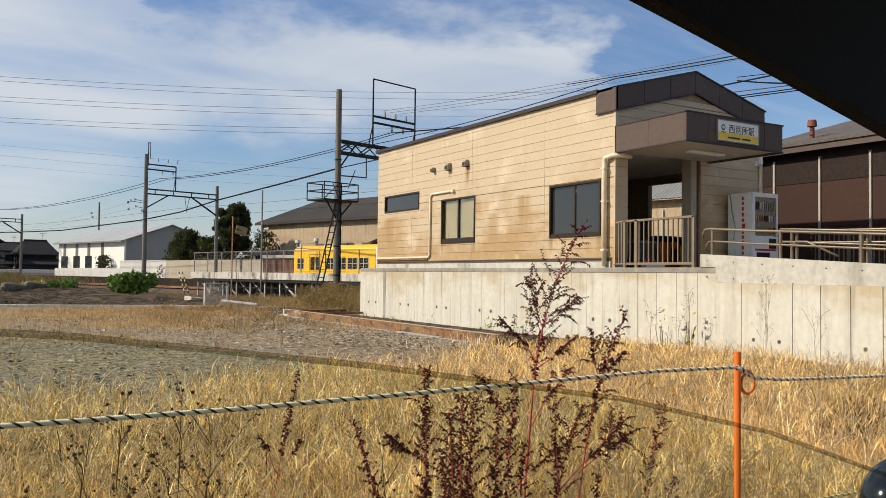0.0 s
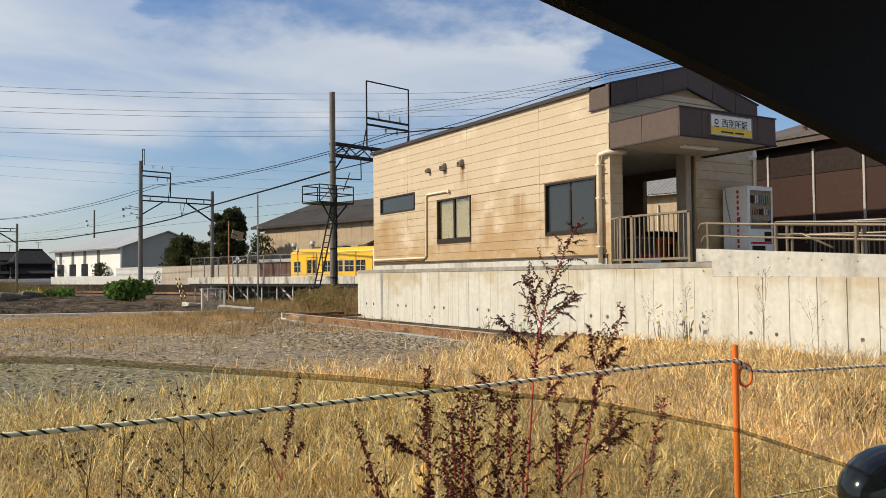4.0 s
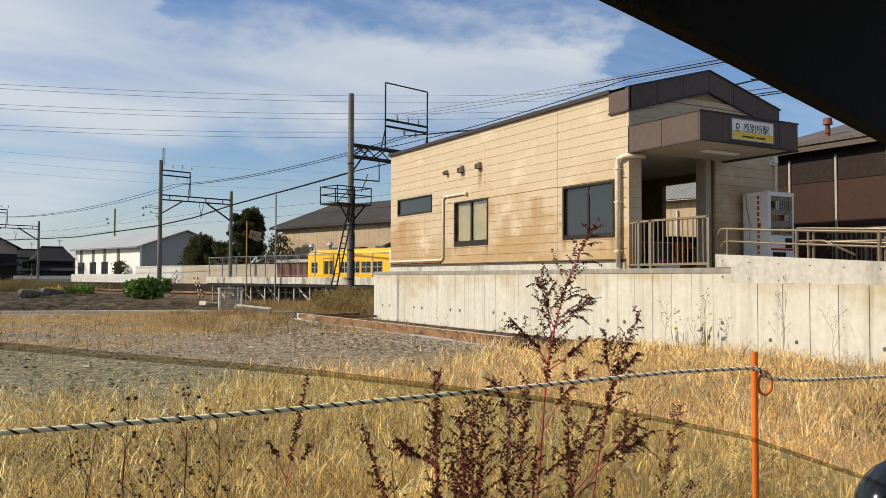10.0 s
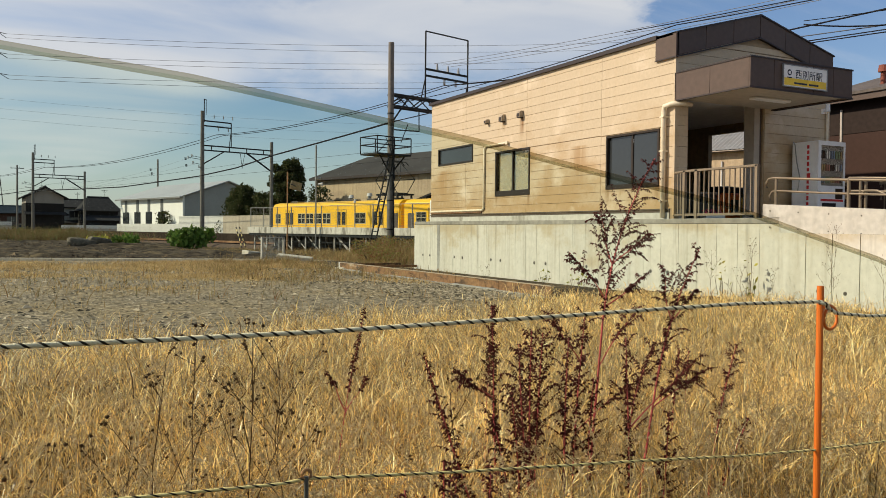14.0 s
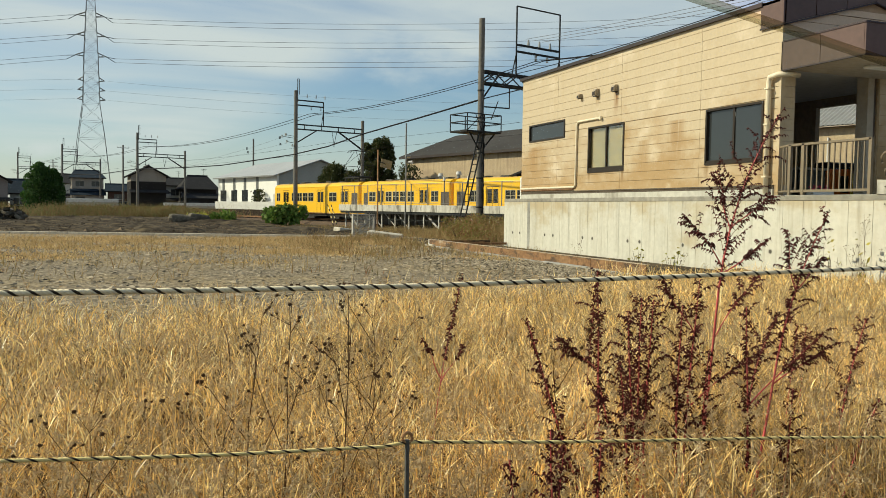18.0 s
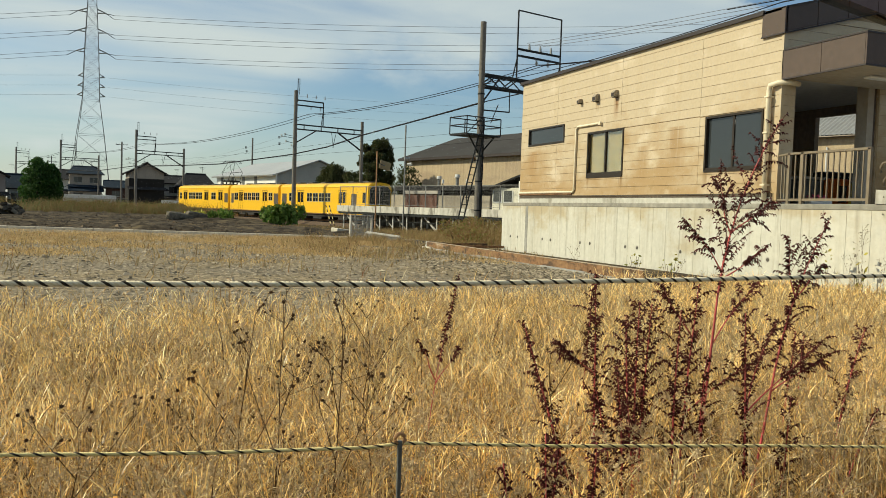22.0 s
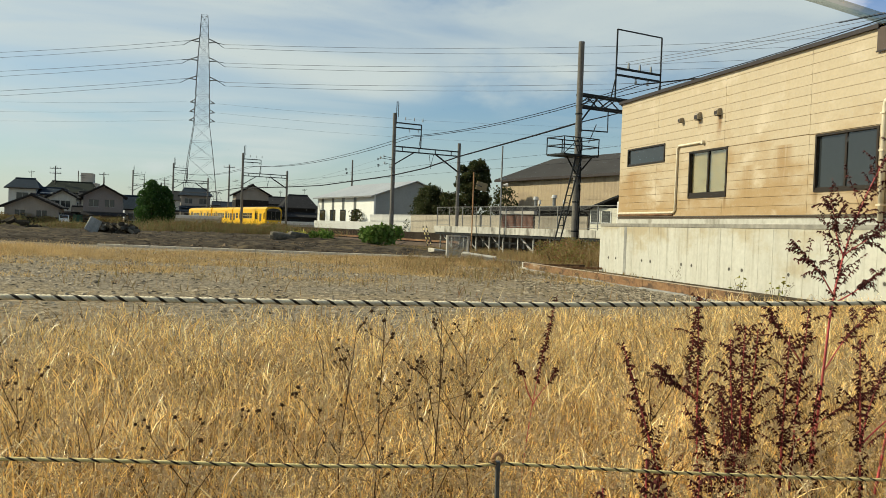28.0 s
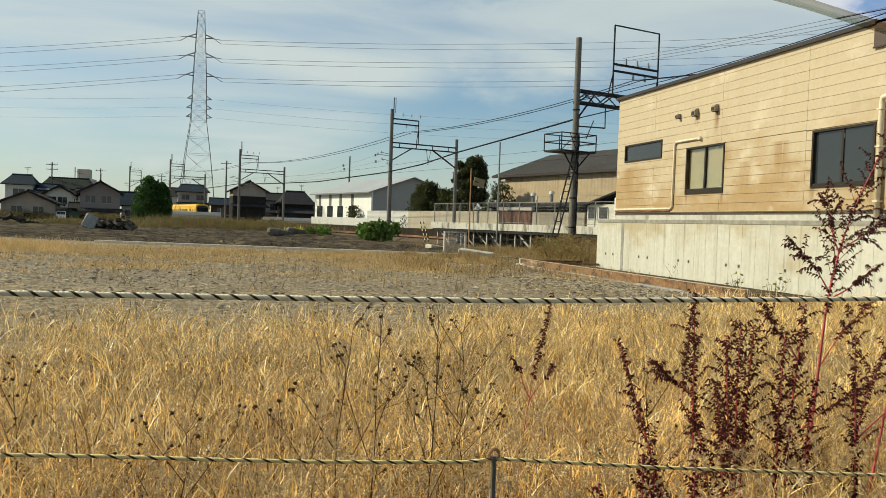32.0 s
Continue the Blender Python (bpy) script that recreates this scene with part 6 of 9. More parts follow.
    part("downpipe", rod(bmesh.new(), (9.93, 32.0, 0.2), (9.93, 32.0, 5.4), 0.05, n=8), M_PLASTER_W, h_)
    # boundary wall
    b = thing("wall_boundary", TRACK, "pale plastered boundary wall beyond the railway", "wall", kind="structure")
    s = 66.0
    while s < 109:
        top = 2.62 if s < 92 else 1.80
        part("wall_panel", B(6.0, 6.15, s + 0.01, min(s + 3.24, 109), 0, top), M_BLOCKWALL if s < 82 else M_WALLGREY, b)
        s += 3.25
    f = solo("concrete_curb_line", B(4.6, 4.9, 20, 200, 0.0, 0.92, bev=0.03), M_BANK, "low dark brown trackside retaining edge", "edging", m=TRACK)
    # white shed
    g = thing("shed", TRACK, "white-walled metal shed with dark slit windows and a pale roof", "shed", "sheds round the station")
    part("wall", B(8.0, 8.2, 95.3, 113, 0, 4.90), M_SHEDWALL, g)
    part("gable_wall", prism(bmesh.new(), [(8.2, 0), (8.2, 4.9), (13.4, 6.7), (18.6, 4.9), (18.6, 0)], 95.3, 95.5), M_SHEDGREY, g, "dark grey gable wall")
    bm = prism(bmesh.new(), [(7.5, 4.85), (13.4, 6.88), (19.3, 4.85), (19.3, 4.77), (13.4, 6.79), (7.5, 4.77)], 94.9, 113.4)
    part("roof", bm, M_SHEDROOF, g)
    part("eave_trim", B(7.45, 7.52, 94.9, 113.4, 4.70, 4.86), M_GREYMETAL, g)
    for s0, s1 in ((110.3, 112.1), (106.8, 108.5), (103.5, 105.15), (99.8, 101.6)):
        w = part("window", B(7.93, 8.0, s0, s1, 1.85, 3.25), M_PANE, g)
        part("strip", B(7.96, 8.0, (s0 + s1) / 2 - 0.35, (s0 + s1) / 2 + 0.35, 3.25, 4.75), M_STEEL_GREY, g)
    for o0 in (9.2, 12.2):
        part("window", B(o0, o0 + 1.6, 95.24, 95.30, 1.9, 2.6), M_PANE, g)


build_far_side()


def house(name, m, w, d, h, rise, wallm, roofm, label, lower=None, hip=0.0, band=0.46, end_panes=True):
    """Gable house, ridge along x; lower: a porch roof in front (height, depth)."""
    g = thing(name, m, label, "house", "houses beyond the lot")
    part("wall", B(-w / 2, w / 2, 0, d, 0, h), wallm, g)
    e = 0.55
    if hip:
        bm = bmesh.new()
        a = [bm.verts.new(p) for p in ((-w / 2 - e, -e, h - 0.15), (w / 2 + e, -e, h - 0.15), (w / 2 + e, d + e, h - 0.15), (-w / 2 - e, d + e, h - 0.15))]
        r = [bm.verts.new((-w / 2 - e + hip, d / 2, h + rise)), bm.verts.new((w / 2 + e - hip, d / 2, h + rise))]
        for f in ((a[0], a[1], r[1], r[0]), (a[2], a[3], r[0], r[1]), (a[1], a[2], r[1]), (a[3], a[0], r[0]), (a[3], a[2], a[1], a[0])):
            bm.faces.new(f)
    else:
        t = 0.2
        bm = prism(bmesh.new(), [(-e, h - 0.2), (d / 2, h + rise), (d + e, h - 0.2), (d + e, h - 0.2 - t), (d / 2, h + rise - t), (-e, h - 0.2 - t)], -w / 2 - e, w / 2 + e, axis="x")
        part("gable_wall", prism(bmesh.new(), [(0, h), (d / 2, h + rise - t - 0.02), (d, h)], -w / 2, w / 2, axis="x"), wallm, g)
    rf = part("roof", bm, roofm, g)
    part("foot_boards", B(-w / 2 - 0.03, w / 2 + 0.03, -0.03, d + 0.03, 0, 1.0), M_WOODDK, g)
    for yy in (-e - 0.06, d + e + 0.06):
        part("gutter", rod(bmesh.new(), (-w / 2 - e, yy, h - 0.26), (w / 2 + e, yy, h - 0.26), 0.07, n=6), M_WOODDK, rf)
    if not hip:
        for xx in (-w / 2 - e - 0.05, w / 2 + e):
            part("barge_board", prism(bmesh.new(), [(-e, h - 0.18), (d / 2, h + rise + 0.03), (d + e, h - 0.18), (d + e, h - 0.52), (d / 2, h + rise - 0.30), (-e, h - 0.52)], xx, xx + 0.05, axis="x"), M_WOODDK, rf)
    if h > 4:
        part("storey_band", B(-w / 2 - 0.05, w / 2 + 0.05, -0.05, d + 0.05, 1.0, h * band), M_HOUSE_LOW if band < 0.5 else M_WOODDK, g, "darker ground floor")
        m_ = part("aerial", rod(bmesh.new(), (w * 0.2, d / 2, h + rise - 0.1), (w * 0.2, d / 2, h + rise + 1.3), 0.03, n=4), M_STEEL, g)
        part("aerial_rods", rod(rod(bmesh.new(), (w * 0.2 - 0.5, d / 2, h + rise + 1.2), (w * 0.2 + 0.5, d / 2, h + rise + 1.2), 0.025, n=4), (w * 0.2 - 0.35, d / 2, h + rise + 0.95), (w * 0.2 + 0.35, d / 2, h + rise + 0.95), 0.025, n=4), M_STEEL, m_)
    part("ridge_tiles", rod(bmesh.new(), (-w / 2 - e + hip, d / 2, h + rise), (w / 2 + e - hip, d / 2, h + rise), 0.16, n=8), roofm, rf)
    for zz in () if not end_panes else ((h - 1.7,) if h < 4 else (h - 1.7, h - 4.2)):
        for yy in (d * 0.22, d * 0.62):
            wd = part("window", B(-w / 2 - 0.04, -w / 2, yy, yy + 1.3, zz, zz + 1.0), M_PANE, g)
            part("window_frame", box(B(-w / 2 - 0.08, -w / 2 - 0.04, yy - 0.06, yy + 1.36, zz - 0.08, zz), -w / 2 - 0.08, -w / 2 - 0.04, yy + 0.62, yy + 0.68, zz, zz + 1.0), M_GREYMETAL, wd)
    if h > 4:
        part("eave_roof", prism(bmesh.new(), [(-0.9, h - 2.95), (0, h - 2.5), (0, h - 2.62), (-0.9, h - 3.05)], -w / 2 - 0.3, w / 2 + 0.3, axis="x"), roofm, g)
        part("eave_roof", prism(bmesh.new(), [(-w / 2 - 0.9, h - 2.95), (-w / 2, h - 2.5), (-w / 2, h - 2.62), (-w / 2 - 0.9, h - 3.05)], -0.3, d + 0.3), roofm, g)
    n = max(1, int(w / 3))
    for i in range(n):
        x = -w / 2 + w * (i + 0.5) / n
        wd = part("window", B(x - 0.8, x + 0.8, -0.04, 0, h - 2.0, h - 0.9), M_PANE, g)
        part("window_frame", box(B(x - 0.86, x + 0.86, -0.07, -0.04, h - 2.06, h - 1.98), x - 0.03, x + 0.03, -0.07, -0.04, h - 1.98, h - 0.9), M_GREYMETAL, wd)
    if lower:
        lh, ld = lower
        bm = bmesh.new()
        prism(bm, [(-ld - 0.4, lh - 0.5), (0, lh + 0.35), (0, lh + 0.2), (-ld - 0.4, lh - 0.6)], -w / 2 - 0.4, w / 2 + 0.4, axis="x")
        part("porch_roof", bm, roofm, g)
        part("porch_wall", B(-w / 2 + 0.2, w / 2 - 0.2, -ld, 0, 0, lh - 0.5), wallm, g)
        part("window", B(-w / 4 - 0.9, -w / 4 + 0.9, -ld - 0.04, -ld, 0.6, lh - 0.9), M_PANE, g)
        part("door", B(w / 4 - 0.5, w / 4 + 0.5, -ld - 0.04, -ld, 0.1, 2.0), M_WOODDK, g)
    return g


M_HOUSE_LOW = mat("house_low", (0.16, 0.14, 0.12), 0.85, var=0.25, streak=0.3)
M_TILE_GREEN = mat("green_tiles", (0.028, 0.034, 0.026), 0.9, var=0.3, grain=5, coarse=0.6, spec=0.12)


def build_houses():
    H = house
    H("house", pose(-33.8, 138, 0, 0, 0, 4), 3.8, 6, 5.5, 1.35, M_HOUSE_W, M_TILE_BLUE, "two-storey white house with a dark blue tiled roof", None, 1.0)
    H("house", pose(-30.2, 139, 0, 0, 0, 4), 2.6, 6, 4.7, 0.9, M_HOUSE_W, M_TILE_BLUE, "white wing of a house with a dark blue roof", None)
    H("house", pose(-26.4, 128, 0, 0, 0, 94), 6, 6.8, 2.6, 1.55, M_HOUSE_B, M_TILE, "low gable house with a grey tiled roof", None)
    H("house", pose(-28.4, 147, 0, 0, 0, 8), 8.0, 8, 5.3, 1.7, M_HOUSE_B, M_TILE_GREEN, "house with a broad steep dark tiled roof", None, 1.4)
    H("house", pose(-26.4, 141, 0, 0, 0, 94), 5, 3.8, 4.3, 1.1, M_HOUSE_W, M_TILE, "narrow white gable house between tiled roofs", None)
    H("house", pose(-18.7, 133, 0, 0, 0, 97), 6.5, 5.4, 4.5, 1.55, M_HOUSE_MAUVE, M_TILE, "mauve-grey two-storey gable house with a tiled roof", None)
    H("house", pose(-23.6, 134, 0, 0, 0, 6), 2.2, 5, 4.2, 0.8, M_HOUSE_W, M_TILE, "white wing with tall windows beside a gable house", None)
    H("house", pose(-22.6, 130, 0, 0, 0, 8), 4.4, 3.0, 2.1, 0.6, M_WOODDK, M_TILE, "low tiled lean-to before a gable house", None)
    H("house", pose(-17.6, 137, 0, 0, 0, 4), 2.6, 6, 2.9, 1.9, M_HOUSE_W, M_TILE_BLUE, "low house with a blue-black roof", None)
    H("house", pose(-44, 140, 0, 0, 0, 4), 9, 7, 5.2, 1.8, M_HOUSE_W, M_TILE_BLUE, "two-storey white house with a blue tiled roof", (2.8, 2.0), 1.0)
    H("house", pose(-52, 142, 0, 0, 0, -5), 9, 7, 5.0, 1.8, M_HOUSE_B, M_TILE, "two-storey house with a dark tiled roof", (2.8, 2.0), 1.0)
    H("house", pose(-10.4, 190, 0, 0, 0, 5), 6.2, 8, 6.9, 1.5, M_HOUSE_B, M_TILE_BLUE, "two-storey house with a blue tiled roof behind the railway", (3.6, 2.0), 1.2)
    H("house", pose(-2.4, 186, 0, 0, 0, 0), 8.0, 6, 4.2, 1.3, M_HALL_RED, M_TILE_BLUE, "low house with a blue roof behind the railway", None)
    H("house", pose(3.3, 152, 0, 0, 0, 95), 6.5, 5.6, 6.3, 1.6, M_HOUSE_B, M_TILE, "two-storey gable house with dark boards below pale plaster", None, 0.0, 0.82, False)
    H("house", pose(5.6, 157, 0, 0, 0, 2), 4.0, 6, 5.0, 1.2, M_HOUSE_W, M_TILE, "pale house with a low tiled roof", None)
    H("house", pose(9.3, 150, 0, 0, 0, 4), 5.6, 6, 4.3, 2.2, M_WOODDK, M_TILE, "old timber house with stacked grey tiled roofs", (3.0, 2.4), 1.6)
    H("house", pose(12.8, 158, 0, 0, 0, 3), 4.5, 6, 3.2, 1.5, M_HOUSE_B, M_TILE, "old house with a grey tiled roof", None, 0.8)
    H("house", pose(-15, 205, 0, 0, 0, 3), 12, 8, 6.0, 2.0, M_HOUSE_W, M_TILE, "far two-storey house with a tiled roof", None, 1.0)
    H("house", pose(-62, 165, 0, 0, 0, 3), 14, 8, 6.2, 2.0, M_HOUSE_B, M_TILE, "far house with a dark roof", None, 1.0)
    g = thing("apartment_block", pose(-40.3, 235, 0), "pale flat-roofed block with a roof tank behind houses", "building", "houses beyond the lot")
    part("wall", B(-2.6, 2.6, 0, 6, 0, 10.2), M_PLASTER, g)
    part("roof_box", B(-1.5, 1.5, 1, 5, 10.2, 12.8), M_PLASTER, g)
    for r in range(3):
        for k in range(2):
            part("window", B(-2.2 + 2.3 * k, -0.8 + 2.3 * k, -0.06, 0, 1.2 + 3.2 * r, 2.9 + 3.2 * r), M_PANE, g)
    part("antenna", rod(bmesh.new(), (-2.4, 3, 10.2), (-2.4, 3, 13.4), 0.12, n=5), M_STEEL_GREY, g)
    for x0, x1, y, z in ((-11.3, -3.8, 126.5, 2.0), (2.6, 11.5, 134.0, 1.62)):
        b = thing("guard_wall", pose(x0, y, 0), "long low roadside wall with a white top beam", "barrier")
        part("wall", B(0, x1 - x0, 0.05, 0.2, -0.1, z - 0.5), M_PLASTER, b)
        part("top_beam", B(0, x1 - x0, 0, 0.25, z - 0.5, z, bev=0.03), M_PLASTER_W, b)
    f = thing("net_fence", pose(-23.0, 129.5, 0), "green netting under a pale rail", "fence")
    part("net", B(-2.1, 1.0, 0, 0.06, 0, 1.5), M_NET, f)
    part("rail", B(-2.2, 1.1, -0.05, 0.1, 1.75, 1.92), M_PLASTER_W, f)
    c = thing("parked_car", pose(-25.7, 126, 0, 0, 0, 104) @ Matrix.Diagonal((0.85, 0.85, 0.85, 1)), "small white parked van near houses", "car")
    bm = bmesh.new()
    prism(bm, [(-1.6, 0.35), (-1.6, 0.95), (-1.2, 1.05), (-0.8, 1.6), (1.4, 1.65), (1.65, 1.0), (1.65, 0.35)], -0.75, 0.75)
    part("body", bm, M_WHITE, c)
    part("window", B(-0.7, 1.3, -0.77, -0.75, 1.08, 1.5), M_PANE, c)
    part("windscreen", prism(bmesh.new(), [(-1.19, 1.08), (-0.84, 1.55), (-0.86, 1.56), (-1.21, 1.09)], -0.64, 0.64), M_PANE, c)
    for x in (-1.0, 1.0):
        for y in (-0.76, 0.60):
            part("wheel", rod(bmesh.new(), (x, y, 0.3), (x, y + 0.16, 0.3), 0.3, n=14), M_BLACK, c)


M_HOUSE_MAUVE = mat("mauve_wall", (0.22, 0.19, 0.18), 0.85, var=0.1)
M_NET = mat("green_net", (0.05, 0.14, 0.10), 0.9)
build_houses()


def build_pylon():
    m = pose(-12.1, 259.5, 0)
    g = thing("power_pylon", m, "tall grey lattice steel power pylon with three pairs of arms", "pylon")
    W = [(0, 5.7), (18, 3.9), (30, 2.3), (45, 1.85), (63, 0.95)]
    def half(z):
        return float(np.interp(z, [a for a, b in W], [b for a, b in W]))
    bm = bmesh.new()
    lv = [0, 13, 20, 25, 30, 33, 36, 39, 42, 45, 48, 51, 54, 57, 60, 63]
    for sx in (-1, 1):
        for sy in (-1, 1):
            for a, b in zip(lv, lv[1:]):
                rod(bm, (sx * half(a), sy * half(a), a), (sx * half(b), sy * half(b), b), 0.085 if a < 30 else 0.09, n=4, caps=False)
    part("leg", bm, M_STEEL_GREY, g)
    bm = bmesh.new()
    for a, b in zip(lv, lv[1:]):
        for s in (-1, 1):
            for p, q in (((-1, s), (1, s)), ((1, s), (-1, s)), ((s, -1), (s, 1)), ((s, 1), (s, -1))):
                rod(bm, (p[0] * half(a), p[1] * half(a), a), (q[0] * half(b), q[1] * half(b), b), 0.034 if a < 30 else 0.05, n=3, caps=False)
            rod(bm, (-half(b), s * half(b), b), (half(b), s * half(b), b), 0.042, n=3, caps=False)
    part("bracing", bm, M_STEEL_GREY, g)
    for z, arm in ((55.2, 5.4), (49.6, 5.7), (43.8, 6.0), (36.8, 4.2), (34.0, 4.3), (31.3, 4.4)):
        for s in (-1, 1):
            bm = bmesh.new()
            tipx = s * arm * (0.70 if z > 40 else 0.85)
            for yy in (-0.5, 0.5):
                rod(bm, (s * half(z), yy, z + 0.9), (tipx, 0, z), 0.10, n=4)
                rod(bm, (s * half(z), yy, z - 0.2), (tipx, 0, z), 0.10, n=4)
            rod(bm, (s * (half(z) + abs(tipx)) / 2, 0, z + 0.4), (s * (half(z) + abs(tipx)) / 2, 0, z - 0.1), 0.08, n=4)
            a = part("cross_arm", bm, M_STEEL_GREY, g)
            if z > 40:
                for dz in (-0.35, -1.45):
                    bm = rod(bmesh.new(), (tipx, 0, z - 0.1), (s * arm * 1.08, 0, z + dz), 0.09, n=5)
                    part("insulator_string", bm, M_STEEL, a)


build_pylon()


def wire(pts, r, material, sag=0.0, label="thin black overhead railway wire", group="overhead wires"):
    """A hanging cable through the supports."""
    bm = bmesh.new()
    out = []
    pts = [Vector(p) for p in pts]
    for a, b in zip(pts, pts[1:]):
        n = 12
        for i in range(n):
            f = i / n
            p = a.lerp(b, f)
            p.z -= sag * 4 * f * (1 - f) * (b - a).length / 40
            out.append(p)
    out.append(pts[-1])
    tube(bm, out, r, 5)
    return solo("overhead_wire", bm, material, label, "wire", group, smooth=True)


HV_LEFT = -14.0      # rise of the far ends of the lines beyond the pylon


def build_wires():
    T_ = on_track
    # heavy feeder cable sagging from pole to pole
    wire([T_(-5.6, -10, 9.6), T_(-5.6, 25, 8.0), T_(-5.4, 42.1, 7.05)], 0.028, M_CABLE, 0.02, "black feeder cable behind the station roof")
    wire([T_(-5.4, 42.1, 7.05), T_(-4.6, 48.2, 6.75), T_(-4.0, 52.4, 6.58), T_(-3.2, 57.9, 6.36), T_(-2.5, 64.1, 5.88), T_(-2.1, 70.8, 5.58), T_(-1.9, 87, 5.24), T_(-1.8, 100.7, 5.42), T_(-1.75, 115.9, 5.75), T_(-1.65, 137, 5.5), T_(-1.6, 158.5, 6.3)], 0.050, M_CABLE, 0.02, "thick black feeder cable along the railway")
    # feeders on the frames
    for dx, z in ((-1.9, 9.35), (-1.25, 9.45)):
        wire([T_(dx, -12, 9.6), T_(dx, 42.1, z), T_(dx + 1.1, 70.5, 8.98), T_(dx + 1.2, 115.9, 8.65), T_(dx + 1.2, 158.5, 9.6), T_(dx + 1.2, 200, 10)], 0.022, M_CABLE, 0.7)
    # slack lines with strain insulators beyond the portal
    for pts in (((-2.9, 70.5, 7.0), (-2.8, 71.8, 6.96), (-2.6, 79.0, 6.43), (-2.2, 95, 5.6), (-1.9, 115.9, 5.6)), ((-2.6, 70.5, 6.5), (-2.8, 71.7, 6.42), (-2.6, 78.8, 6.08), (-2.2, 95, 5.4), (-1.9, 115.9, 5.4))):
        w = wire([T_(*p) for p in pts], 0.007, M_CABLE_GREY, 0.05, "thin wire with dark strain insulators")
        for p in pts[1:3]:
            part("insulator", insulators(bmesh.new(), T_(p[0], p[1], p[2] + 0.12), 3, 0.11), M_STEEL, w)
    # contact and messenger wires over the track
    for z, sg in ((5.90, 0.03), (6.72, 0.22)):
        wire([T_(1.05, -12, z), T_(1.05, 42.1, z), T_(1.05, 70.5, z), T_(1.05, 115.9, z), T_(1.05, 158.5, z)], 0.009, M_CABLE, sg)
    # thin lines on the upper frame and beside the poles
    for dx, z in ((-2.6, 10.45), (-2.0, 10.45), (-1.4, 10.45)):
        wire([T_(dx - 4, -14, 11.3), T_(dx, 42.1, z)], 0.012, M_CABLE_GREY, 0.8)
    # tangle above the station front
    wire([T_(-7, 6, 9.1), T_(-8, 24, 8.4), T_(-5.6, 42.1, 7.9)], 0.018, M_CABLE, 0.5, "black cable above the station roof")
    wire([(17.0, 16.0, 7.35), (18.6, 12.5, 7.05), (21.0, 8.0, 7.65)], 0.022, M_CABLE, 1.6, "black drop cable in a loose loop")
    wire([(17.0, 16.0, 7.45), (21.0, 8.0, 7.85)], 0.012, M_CABLE, 0.6, "slack black drop cable by roofs")
    wire([(15.5, 22.0, 8.2), (24.0, 4.0, 9.4)], 0.016, M_CABLE, 0.3, "thin black cable over the roofs")
    wire([(16.0, 17.0, 6.9), (24.0, 6.0, 7.7)], 0.016, M_CABLE_GREY, 0.1, "grey cable with spacers")
    # long-distance lines from the pylon
    for z, arm in ((55.2, 5.4), (49.6, 5.7), (43.8, 6.0)):
        for sd, dz in ((-1, 0.0), (1, -1.1)):
            base = Vector((-12.1, 259.5, z - 0.35 + dz))
            wire([base + Vector((arm * 1.08, 0, 0)), (190, 215 + sd * 4, base.z + 10.8)], 0.05, M_CABLE_GREY, 0.50, "grey high-voltage line from a pylon", "high-voltage lines")
            wire([base + Vector((-arm * 1.08, 0, 0)), (-230, 300 + sd * 4, base.z + HV_LEFT)], 0.05, M_CABLE_GREY, 0.70, "grey high-voltage line from a pylon", "high-voltage lines")
    for z in (36.8, 34.0, 31.3):
        base = Vector((-12.1, 259.5, z))
        wire([base + Vector((4.4, 0, 0)), (190, 215, z * 1.04)], 0.022, M_CABLE_GREY, 0.7, "thin grey high-voltage line", "high-voltage lines")
        wire([base + Vector((-4.4, 0, 0)), (-230, 300, z * 1.08)], 0.022, M_CABLE_GREY, 0.8, "thin grey high-voltage line", "high-voltage lines")


build_wires()


def utility_pole(m, h, label, arms=2, r=0.14):
    g = thing("utility_pole", m, label, "utility pole", "utility poles")
    part("pole", rod(bmesh.new(), (0, 0, -0.2), (0, 0, h), r, r * 0.7, n=10), M_POLE, g)
    for i in range(arms):
        a = part("cross_arm", B(-0.9, 0.9, -0.05, 0.05, h - 0.5 - 0.8 * i, h - 0.42 - 0.8 * i), M_STEEL, g)
        for x in (-0.8, -0.3, 0.3, 0.8):
            part("insulator", rod(bmesh.new(), (x, 0, h - 0.42 - 0.8 * i), (x, 0, h - 0.22 - 0.8 * i), 0.05, 0.03, n=6), M_PLASTER_W, a)
    return g


utility_pole(pose(-31.5, 150, 0), 9.6, "concrete utility pole among houses", 2)
utility_pole(pose(-3.2, 138, 0), 10.5, "plain concrete utility pole beside the railway", 1, 0.17)
utility_pole(TRACK @ pose(19.05, 127.2, 0), 11.5, "concrete utility pole behind a shed", 0, 0.16)
utility_pole(pose(-27, 172, 0), 10.0, "concrete utility pole among houses", 1)
utility_pole(pose(-17.5, 196, 0), 10.5, "far concrete utility pole", 2)


